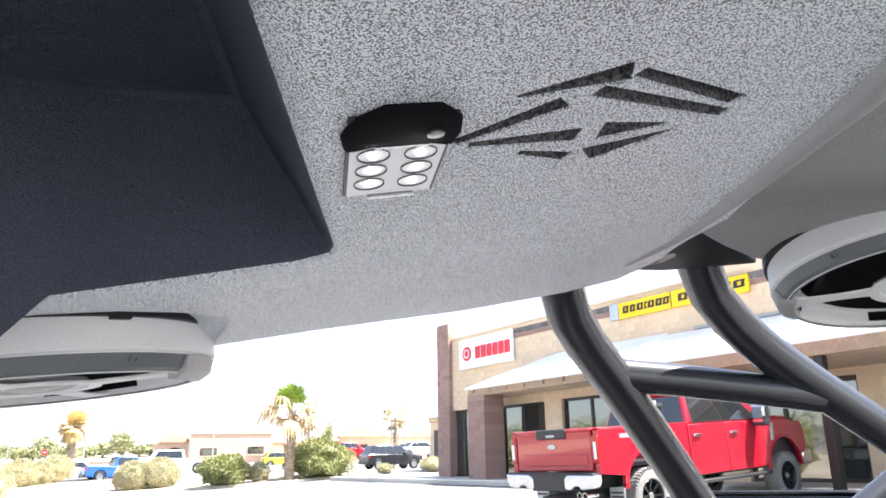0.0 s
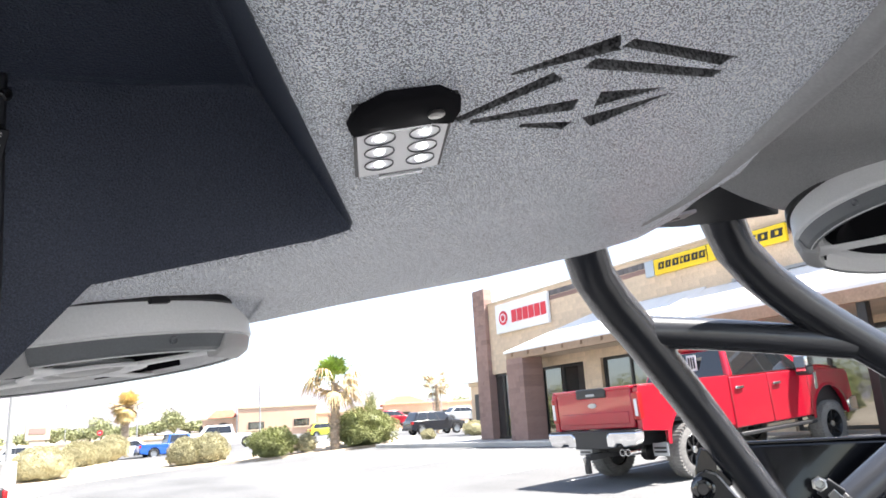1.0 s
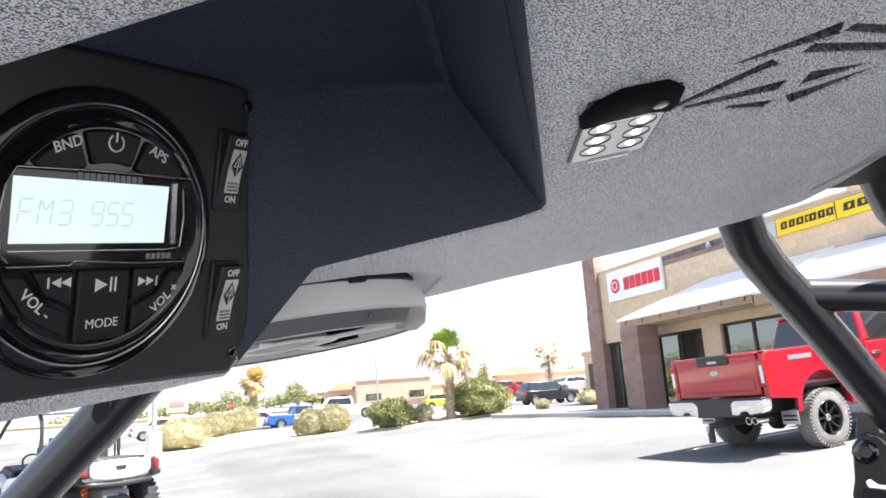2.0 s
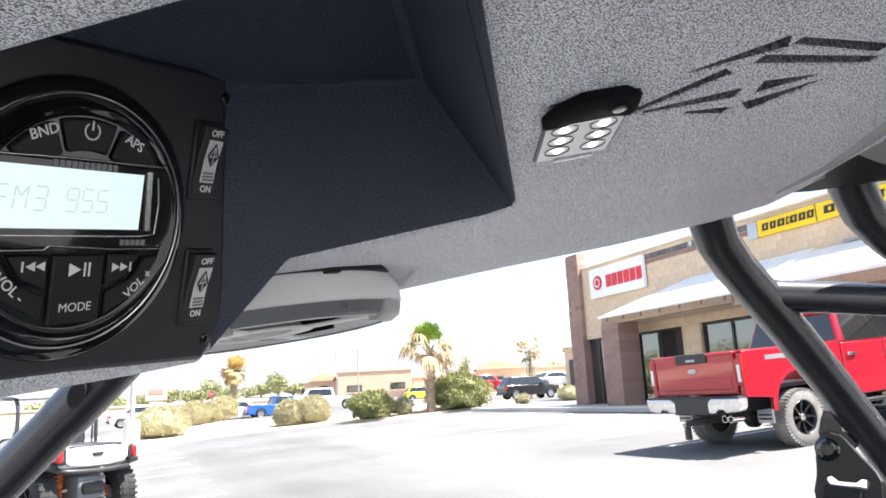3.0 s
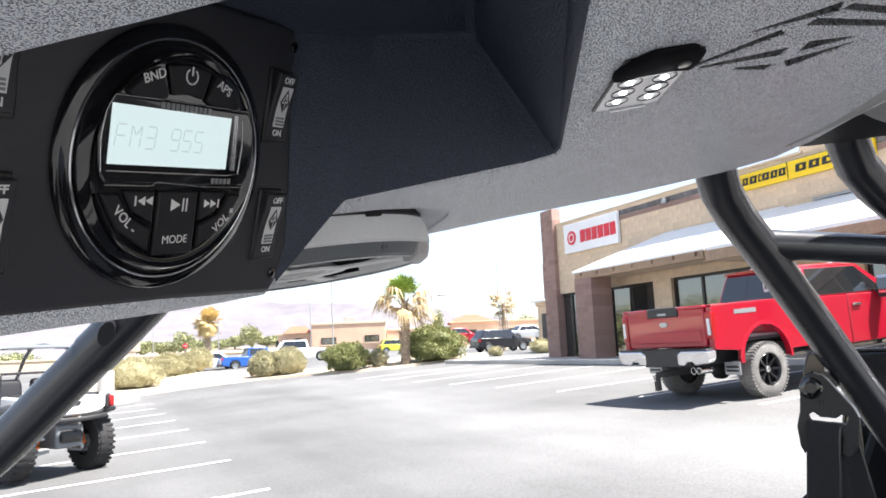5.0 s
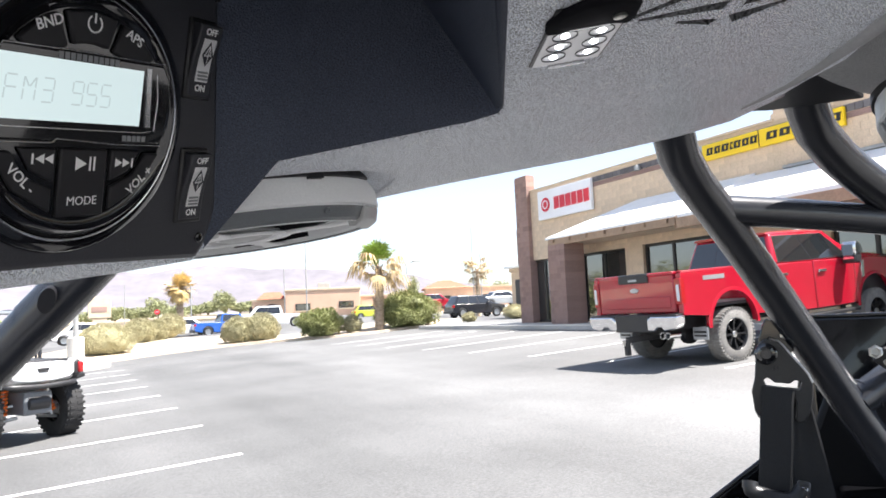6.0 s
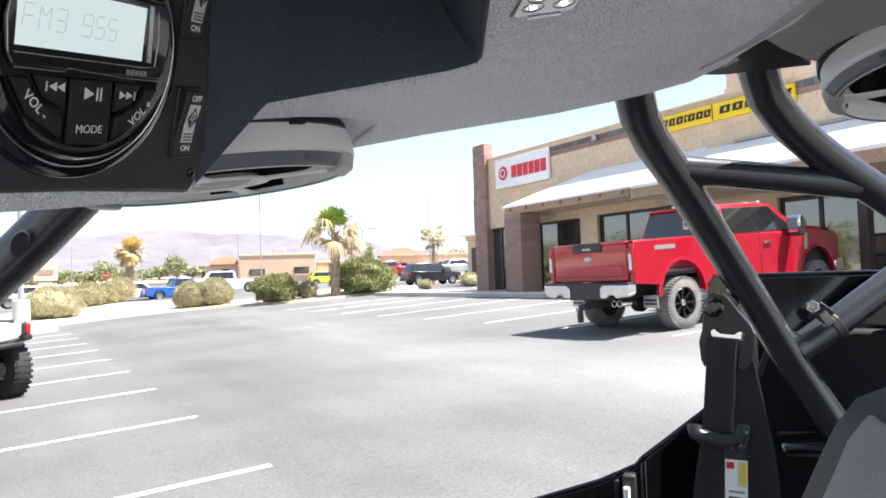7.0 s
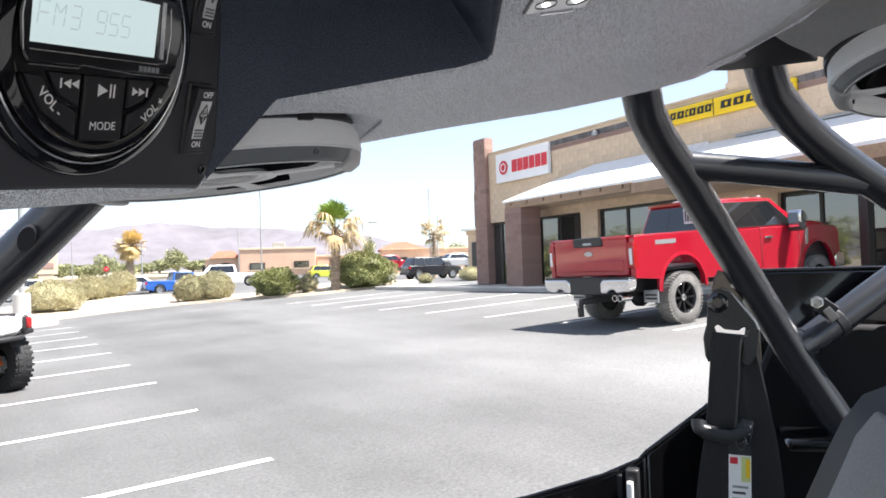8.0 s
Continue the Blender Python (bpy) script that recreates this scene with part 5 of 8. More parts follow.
fit_part("floor_pan", boxed(0.2, 1.38, -0.62, 0.9, 0.24, 0.28), M_BLACKP, "black floor pan")
for r in (-0.5, 1.3):
    for f in (-0.95, 1.45):
        fit_part("wheel", lathe([(0.2, -0.13), (0.34, -0.12), (0.36, -0.06), (0.36, 0.06), (0.34, 0.12), (0.2, 0.13)], 28, m=Matrix.Translation((r, f, 0.24)) @ pose(0, 0, 0, 0, 90, 0)), M_TYREB, "black off-road wheel", smooth=True)
fit_part("chassis_rail", boxed(-0.1, 0.9, -1.0, 1.5, 0.18, 0.26), M_BLACKP, "black chassis rail")

# front pillar oval plug
plug_m = Matrix.Translation((0.7225, 0.8085, 1.497)) @ pose(0, 0, 0, 70, 0, 130) @ Matrix.Rotation(radians(18), 4, "Z") @ Matrix.Diagonal((1.0, 1.75, 1.0, 1.0))
plug = fit_part("pillar_plug", lathe([(0.0100, -0.010), (0.0100, 0.002), (0.0086, 0.0032), (0.0070, 0.0015), (0.0070, -0.004)], 28, m=plug_m), M_RUBBER, "black oval plug in the pillar", smooth=True, angle=40)
fit_part("plug_centre", lathe([(0.0056, -0.006), (0.0056, 0.0012), (0.0042, 0.0026), (0.002, 0.0030)], 24, m=plug_m @ Matrix.Translation((0.0012, -0.0006, 0))), M_POLE, "slate grey plug centre", plug, smooth=True)
fit_part("pillar_sleeve", tube([(0.778, 0.712, 1.602), (0.773, 0.730, 1.584), (0.757, 0.812, 1.51), (0.746, 0.858, 1.468)], 0.0322, 24), M_TUBE, "satin black sleeve over the pillar top", smooth=True)


# the rest of the buggy: bonnet, cargo box, left door, suspension arms
fit_part("bonnet", loft([[(0.05, 1.28, 0.40), (0.78, 1.28, 0.40), (0.74, 1.28, 0.92), (0.10, 1.28, 0.92)], [(0.05, 1.65, 0.40), (0.78, 1.65, 0.40), (0.72, 1.65, 0.84), (0.12, 1.65, 0.84)], [(0.14, 1.95, 0.42), (0.70, 1.95, 0.42), (0.64, 1.92, 0.62), (0.20, 1.92, 0.62)]]), M_BODYB, "gloss black bonnet", bevel=0.03, segs=3)
fit_part("cargo_box", boxed(0.0, 0.92, -1.35, -0.72, 0.55, 0.92), M_BODYB, "gloss black cargo box", bevel=0.03)
fit_part("door", boxed(-0.50, -0.46, -0.45, 0.75, 0.35, 0.86), M_BODYB, "gloss black door panel", bevel=0.015)
for r0, r1 in ((0.05, -0.42), (0.78, 1.22)):
    for f in (-0.95, 1.45):
        for df in (-0.16, 0.16):
            fit_part("suspension_arm", tube([(r0, f + df, 0.26), (r1, f, 0.24)], 0.022, 10, smooth=False), M_TUBE, "black suspension arm", smooth=True)
for r in (-0.02, 0.84):
    fit_part("sill_rail", tube([(r, -1.3, 0.30), (r, 1.9, 0.34)], 0.03, 12, smooth=False), M_TUBE, "black frame rail", smooth=True)
for f in (-0.55, 0.9):
    fit_part("cross_member", tube([(-0.48, f, 0.30), (1.36, f, 0.30)], 0.026, 12, smooth=False), M_TUBE, "black cross member", smooth=True)

fit_part("pillar_clamp", tube([(0.779, 0.70, 1.617), (0.772, 0.73, 1.588)], 0.041, 20, smooth=False), M_BLACKP, "black clamp at the pillar top", bevel=0.002)

# ---- the shop ----
SZ = g(16.6)
shop = thing("shop_building", Matrix.Translation((16.6, 8, SZ)), "tan split-block shop with a white metal awning and brown block piers", "building")
SHOP_IN = Matrix.Translation((-16.6, -8, -SZ))


def shop_part(name, bm, mat, label="", parent=None, **kw):
    if not isinstance(bm, bpy.types.Mesh):
        bmesh.ops.transform(bm, matrix=SHOP_IN, verts=bm.verts[:])
    return part(name, bm, mat, parent or shop, label, **kw)


OPEN = [(22.55, 24.2, 0.86, 3.32), (18.65, 21.05, 0.86, 3.30), (13.95, 17.82, 1.55, 3.32), (8.4, 11.3, 0.86, 3.15), (3.0, 7.4, 0.86, 3.15)]


def top_of(y):
    return 6.05 if y > 12.6 else 6.72


cuts = sorted({-12.0, 24.3, 12.62} | {a for o in OPEN for a in o[:2]})
wall = None
for y0, y1 in zip(cuts, cuts[1:]):
    hole = [o for o in OPEN if o[0] <= y0 + 1e-6 and o[1] >= y1 - 1e-6]
    for z0, z1 in ([(0.5, hole[0][2]), (hole[0][3], top_of(y0))] if hole else [(0.5, top_of(y0))]):
        sec = shop_part("wall_section", boxed(16.6, 16.9, y0, y1, z0, z1), M_MORTAR, "tan block wall with fine mortar joints")
        if z0 < 0.6 and y0 > 17.0 and y1 < 19.0:
            wall = sec
bm = bmesh.new()
box(bm, 16.9, 40.0, 24.0, 24.3, 0.5, 6.0)
shop_part("side_wall", bm, M_STUCCO, "tan stucco side wall")
shop_part("flat_roof", boxed(16.9, 40.0, -12.0, 24.3, 5.6, 5.75), M_CONC, "flat pale roof behind the parapet")
bm = bmesh.new()
box(bm, 16.55, 16.95, 12.62, 24.35, 6.05, 6.12)
box(bm, 16.55, 16.95, -12.0, 12.62, 6.72, 6.79)
shop_part("parapet_cap", bm, M_STUCCO, "tan metal parapet cap")

# split-faced blocks, laid in running bond, proud of the mortar
block_mesh = finish(boxed(-0.006, 0.05, -0.197, 0.197, -0.097, 0.097), "block", M_BLOCK)
rest = bmesh.new()
laid = 0
for row in range(27):
    z = 0.95 + 0.2 * row
    for col in range(92):
        y = 24.1 - 0.4 * col - (0.2 if row % 2 else 0.0)
        if y < -11.8 or z > (5.98 if y > 12.8 else 6.65):
            continue
        if 5.62 < z < 5.92 and y < 23.3:
            continue
        if any(o[0] - 0.22 < y < o[1] + 0.22 and o[2] - 0.1 < z < o[3] + 0.1 for o in OPEN):
            continue
        if laid < 300 and y > 13.0 and z > 3.4:
            ob = new("block", block_mesh)
            ob.parent = wall
            ob.matrix_local = Matrix.Translation((0.0, y - 8, z - SZ))
            laid += 1
        else:
            j = random.uniform(0, 0.003)
            box(rest, 16.594 - j, 16.64, y - 0.197, y + 0.197, z - 0.097, z + 0.097)
tagged(shop_part("block_field", rest, M_BLOCK, "tan split-faced blocks", wall), kind="stuff")
# dark soldier course with a brown line under it
bm = bmesh.new()
for k in range(170):
    y = 23.2 - 0.205 * k
    if y < -11.5:
        break
    box(bm, 16.575, 16.64, y - 0.097, y + 0.097, 5.76, 5.94)
tagged(shop_part("soldier_course", bm, material("dark_glazed_tile", (0.13, 0.12, 0.12), 0.6, grain=0.15, grain_scale=30, randomness=0.25), "dark tile band below the parapet"), kind="stuff")
shop_part("brown_course", boxed(16.57, 16.64, -12, 23.3, 5.60, 5.745), M_BLOCKR, "brown block course", bevel=0.01)

# brown end pilaster and piers, block by block
course = finish(boxed(-0.5, 0.5, -0.5, 0.5, -0.094, 0.094), "pier_block", M_BLOCKR)


def pier(name, x, y, w, d, z0, z1):
    core = shop_part(name, boxed(x - d / 2 + 0.02, x + d / 2 - 0.02, y - w / 2 + 0.02, y + w / 2 - 0.02, z0, z1), M_BLOCKR, "brown split-block pier")
    n = int((z1 - z0) / 0.2)
    for k in range(n):
        cuts = (-0.5, 0.0, 0.5) if k % 2 else (-0.5, -0.25, 0.25, 0.5)
        for a, b in zip(cuts, cuts[1:]):
            ob = new("pier_block", course)
            ob.parent = core
            ob.matrix_local = Matrix.Translation((x - 16.6 + random.uniform(-0.006, 0.006), y - 8 + (a + b) / 2 * w, z0 + 0.1 + 0.2 * k - SZ)) @ Matrix.Diagonal((d, (b - a) * w - 0.012, 1, 1))


pier("end_pilaster", 16.62, 24.40, 0.85, 0.40, 0.7, 6.75)
pier("awning_pier", 15.55, 20.5, 0.95, 0.85, 0.8, 3.62)
for y in (7.73, 1.2):
    shop_part("awning_post", boxed(13.94, 14.12, y - 0.09, y + 0.09, 0.6, 3.32), M_FRAME, "dark bronze awning post", bevel=0.01)


# windows and doors: frames, mullions, panes
def shopfront(y0, y1, z0, z1, splits, label):
    w = shop_part("shop_window", boxed(16.72, 16.80, y0, y1, z0, z0 + 0.09), M_FRAME, label)
    bm = boxed(16.72, 16.80, y0, y1, z1 - 0.09, z1)
    shop_part("window_head", bm, M_FRAME, "", w)
    ys_ = [y0 + 0.04] + list(splits) + [y1 - 0.04]
    for y in ys_:
        shop_part("mullion", boxed(16.715, 16.805, y - 0.045, y + 0.045, z0 + 0.09, z1 - 0.09), M_FRAME, "", w)
    for a, b in zip(ys_, ys_[1:]):
        shop_part("pane", boxed(16.755, 16.765, a + 0.045, b - 0.045, z0 + 0.09, z1 - 0.09), M_WGLASS, "", w)
    return w


shopfront(22.55, 24.2, 0.86, 3.32, (23.4,), "dark bronze glazed shop door")
shopfront(18.65, 21.05, 0.86, 3.30, (19.85,), "dark bronze glazed shop front")
shopfront(13.95, 17.82, 1.55, 3.32, (15.2, 16.6), "dark bronze shop window")
shopfront(8.4, 11.3, 0.86, 3.15, (9.1, 10.25), "dark bronze glazed entrance")
shopfront(3.0, 7.4, 0.86, 3.15, (4.4, 6.0), "dark bronze glazed shop front")
shop_part("back_wall", boxed(22.0, 22.2, -12, 24.0, 0.5, 5.6), M_STUCCO, "plain inner wall")
shop_part("shop_floor", boxed(16.9, 22.0, -12, 24.0, 0.7, 0.84), M_CONC, "pale shop floor")

# white metal awning with a hipped end, rafters below
aw = [(15.1, 21.05, 3.86), (15.1, 13.3, 3.86), (16.58, 13.3, 4.80), (16.58, 17.9, 4.80)]
bm = bmesh.new()
up = [bm.verts.new(p) for p in aw]
hip = bm.verts.new((16.58, 21.05, 3.86))
lo = [bm.verts.new((x, y, z - 0.07)) for x, y, z in aw]
hiplo = bm.verts.new((16.58, 21.05, 3.79))
bm.faces.new(up)
bm.faces.new((up[0], up[3], hip))
bm.faces.new(lo[::-1])
bm.faces.new((lo[0], hiplo, lo[3]))
bm.faces.new((up[0], lo[0], lo[1], up[1]))
bm.faces.new((up[1], lo[1], lo[2], up[2]))
bm.faces.new((hip, hiplo, lo[0], up[0]))
shop_part("awning", bm, M_WMETAL, "white metal awning roof")
for k in range(26):
    y = 17.9 - 0.18 * k
    if y > 13.4:
        shop_part("awning_seam", tube([(15.1, y, 3.868), (16.58, y, 4.808)], 0.008, 6, smooth=False), M_WMETAL)
for k in range(9):
    y = 20.6 - 0.9 * k
    shop_part("rafter", boxed(15.06, 16.6, y - 0.05, y + 0.05, 3.66, 3.78), M_WOOD, "tan painted rafter tail", bevel=0.01)
shop_part("eave_beam", boxed(15.14, 15.30, 13.4, 20.95, 3.56, 3.80), M_WOOD, "tan painted eave beam", bevel=0.01)
shop_part("soffit", boxed(15.3, 16.55, 13.4, 20.95, 3.60, 3.62), M_STUCCO, "tan soffit")
# projecting entrance awning
bm = bmesh.new()
en = [(13.9, 13.6, 3.66), (13.9, -4.0, 3.66), (16.58, -4.0, 4.72), (16.58, 13.6, 4.74)]
a = [bm.verts.new(p) for p in en]
b = [bm.verts.new((x, y, z - 0.10)) for x, y, z in en]
bm.faces.new(a)
bm.faces.new(b[::-1])
for i in range(4):
    bm.faces.new((a[i], b[i], b[(i + 1) % 4], a[(i + 1) % 4]))
bmesh.ops.recalc_face_normals(bm, faces=bm.faces[:])
shop_part("entrance_awning", bm, M_WMETAL, "white metal entrance awning")
shop_part("entrance_fascia", boxed(13.86, 13.96, -4.0, 13.66, 3.30, 3.57), M_WOOD, "brown wooden fascia beam", bevel=0.01)
shop_part("gable_fascia", prism([(13.86, 3.32), (13.86, 3.60), (16.58, 4.66), (16.58, 4.36)], 13.60, 13.68, "y"), M_WOOD, "pinkish brown gable board", bevel=0.01)
shop_part("entrance_soffit", boxed(13.95, 16.55, -4.0, 13.6, 3.31, 3.34), M_STUCCO, "tan soffit")

# signs: brand words stand as plain shapes
sign = shop_part("wall_sign", boxed(16.42, 16.56, 20.03, 23.25, 4.80, 5.92), M_SIGNW, "white box sign with a red emblem and red word shapes", bevel=0.02)
shop_part("sign_emblem", lathe([(0.27, 0.0), (0.27, 0.02)], 28, m=Matrix.Translation((16.415, 22.72, 5.36)) @ pose(0, 0, 0, 0, -90, 0)), M_SIGNR, "round red emblem", sign)
shop_part("emblem_ring", lathe([(0.17, 0.0), (0.17, 0.01), (0.13, 0.01), (0.13, 0.0)], 24, m=Matrix.Translation((16.393, 22.72, 5.36)) @ pose(0, 0, 0, 0, -90, 0), closed=True), M_SIGNW, "", sign)
for k in range(6):
    y = 22.17 - 0.355 * k
    bm = prism([(y, 5.11), (y - 0.29, 5.13), (y - 0.29, 5.58), (y, 5.57)], 16.395, 16.42, "x")
    shop_part("word_bar", bm, M_SIGNR, "red word shape", sign)
ysign = shop_part("yellow_sign", boxed(16.45, 16.56, 10.6, 14.95, 5.43, 5.90), M_SIGNY, "long yellow sign with dark word shapes", bevel=0.02)
shop_part("sign_end", boxed(16.445, 16.565, 14.96, 15.3, 5.43, 5.90), M_SILVERC, "grey blue end panel of the sign", ysign)
for y, w in ((14.78, 0.24), (14.50, 0.22), (14.24, 0.26), (13.95, 0.10), (13.82, 0.25), (13.54, 0.24), (13.28, 0.24), (12.76, 0.36), (12.36, 0.34), (11.98, 0.38), (11.56, 0.12), (11.40, 0.34), (11.02, 0.38)):
    for q, z0, z1 in ((0.0, 5.575, 5.625), (0.012, 5.625, 5.73), (0.03, 5.73, 5.775)):
        a, b = (y - q, y - q - w * 0.86) if z0 != 5.625 else (y - q, y - q - w * 0.30)
        shop_part("word_bar", prism([(a, z0), (b, z0), (b - 0.012, z1), (a - 0.012, z1)], 16.43, 16.455, "x"), M_SIGNK, "dark word shape", ysign)
    if w > 0.2:
        shop_part("word_bar", prism([(y - w * 0.62, 5.60), (y - w * 0.86, 5.60), (y - w * 0.86 - 0.02, 5.75), (y - w * 0.62 - 0.02, 5.75)], 16.43, 16.454, "x"), M_SIGNK, "dark word shape", ysign)
shop_part("awning_flashing", boxed(16.5, 16.6, -4.0, 12.4, 4.74, 4.82), M_POLE, "grey metal flashing above the awning", bevel=0.01)
shop_part("sign_joint", boxed(16.44, 16.45, 12.985, 13.01, 5.44, 5.89), M_FRAME, "", ysign)
shop_part("wall_lamp", lathe([(0.11, 0.0), (0.10, 0.12), (0.06, 0.18)], 16, m=Matrix.Translation((16.5, 17.7, 5.72))), M_POLE, "small grey wall camera", smooth=True)
shop_part("wall_lamp", boxed(16.45, 16.6, 24.02, 24.2, 4.72, 4.86), M_FRAME, "small dark wall light", bevel=0.01)

# ---- vehicles ----
def wheel_set(parent, x, y, z, r, w, tyre_mat, rim_mat, side, spokes=8, lugs=0, rim=0.62):
    """A wheel with a tyre, a dished rim, spokes and a hub; side: +1 faces left (y), -1 right."""
    m = Matrix.Translation((x, y, z)) @ pose(0, 0, 0, -90 * side, 0, 0)
    ri = r * rim
    tyre = part("wheel", lathe([(ri * 0.98, -w / 2 + 0.01), (r * 0.86, -w / 2), (r * 0.965, -w * 0.42), (r, -w * 0.3), (r, w * 0.3), (r * 0.965, w * 0.42), (r * 0.86, w / 2), (ri * 1.03, w / 2 - 0.004), (ri * 0.98, w / 2 - 0.02)], 40, closed=True), tyre_mat, parent, "", smooth=True, at=m)
    if lugs:
        bm = bmesh.new()
        for k in range(lugs):
            a = 2 * math.pi * k / lugs
            for s in (-1, 1):
                q = Matrix.Rotation(a + (0.5 * math.pi / lugs if s > 0 else 0), 4, "Z")
                box(bm, r * 0.94, r * 1.014, -r * 0.72 / lugs * 1.9, r * 0.72 / lugs * 1.9, s * w * 0.2 - w * 0.15, s * w * 0.2 + w * 0.29 * (1 if s > 0 else 0.3), q)
                box(bm, r * 0.90, r * 0.985, -r * 1.2 / lugs, r * 1.2 / lugs, s * w * 0.44 - w * 0.05, s * w * 0.44 + w * 0.055, q)
        tagged(part("tread", bm, tyre_mat, tyre, "chunky tyre tread"), kind="stuff")
    part("rim", lathe([(ri * 1.0, w / 2 - 0.012), (ri * 0.97, w / 2 - 0.004), (ri * 0.92, w / 2 - 0.02), (ri * 0.88, w * 0.12), (ri * 0.2, w * 0.06), (ri * 0.2, -w * 0.2), (ri * 0.95, -w * 0.3), (ri * 1.0, -w * 0.45)], 32, closed=True), rim_mat, tyre, "", smooth=True, angle=35)
    for k in range(spokes):
        a = 2 * math.pi * k / spokes
        rings = [[(xx, -ww, z0), (xx, ww, z0), (xx, ww * 0.7, z1), (xx, -ww * 0.7, z1)] for xx, ww, z0, z1 in ((ri * 0.15, ri * 0.10, w * 0.06, w * 0.30), (ri * 0.55, ri * 0.085, w * 0.08, w * 0.33), (ri * 0.93, ri * 0.12, w * 0.16, w * 0.42))]
        bm = loft(rings)
        bmesh.ops.transform(bm, matrix=Matrix.Rotation(a, 4, "Z"), verts=bm.verts[:])
        part("spoke", bm, rim_mat, tyre)
    part("hub_cap", lathe([(ri * 0.2, w * 0.2), (ri * 0.2, w * 0.36), (ri * 0.14, w * 0.40), (ri * 0.05, w * 0.405)], 16), M_STEEL if rim_mat is M_RIM else rim_mat, tyre, "hub cap", smooth=True)
    return tyre


def arch_profile(cx, cz, r, n=12, a0=180, a1=0):
    return [(cx + r * math.cos(radians(a0 + (a1 - a0) * i / n)), cz + r * math.sin(radians(a0 + (a1 - a0) * i / n))) for i in range(n + 1)]


def frustum_glass(parent, bot, top, z0, z1, panes, mat=None, roof=None, lift=0.006):
    """A glasshouse; bot/top: (x0, x1, half width); panes: (face, u0, u1, v0, v1)."""
    def P(face, u, v):
        xb0, xb1, wb = bot
        xt0, xt1, wt = top
        z = z0 + (z1 - z0) * v
        if face in ("R", "L"):
            s = -1 if face == "R" else 1
            x0, x1 = xb0 + (xt0 - xb0) * v, xb1 + (xt1 - xb1) * v
            return Vector((x0 + (x1 - x0) * u, s * (wb + (wt - wb) * v), z))
        x = xb0 + (xt0 - xb0) * v if face == "B" else xb1 + (xt1 - xb1) * v
        w = wb + (wt - wb) * v
        return Vector((x, -w + 2 * w * u, z))
    rings = [[P("R", 0, v), P("R", 1, v), P("L", 1, v), P("L", 0, v)] for v in (0, 1)]
    part("glasshouse", loft(rings), roof, parent, "", bevel=0.07, segs=4)
    for face, u0, u1, v0, v1 in panes:
        c = [P(face, u0, v0), P(face, u1, v0), P(face, u1, v1), P(face, u0, v1)]
        n = (c[1] - c[0]).cross(c[3] - c[0]).normalized()
        mid = sum(c, Vector()) / 4
        if n.dot(mid - Vector((sum(bot[:2]) / 2, 0, mid.z))) < 0:
            n = -n
        bm = loft([[p - n * 0.01 for p in c], [p + n * lift for p in c]])
        part("window", bm, mat or M_CARGLASS, parent, "dark tinted glass")
    for face in ("R", "L"):
        mine = [q for q in panes if q[0] == face]
        if len(mine) > 1:
            u0, u1, v0, v1 = mine[0][1] - 0.012, mine[-1][2] + 0.012, mine[0][3] - 0.02, mine[0][4] + 0.02
            c = [P(face, u0, v0), P(face, u1, v0), P(face, u1, v1), P(face, u0, v1)]
            n = Vector((0, -1 if face == "R" else 1, 0.25)).normalized()
            part("window_surround", loft([[p - n * 0.01 for p in c], [p + n * lift * 0.4 for p in c]]), M_BLACKP, parent, "black window surround")


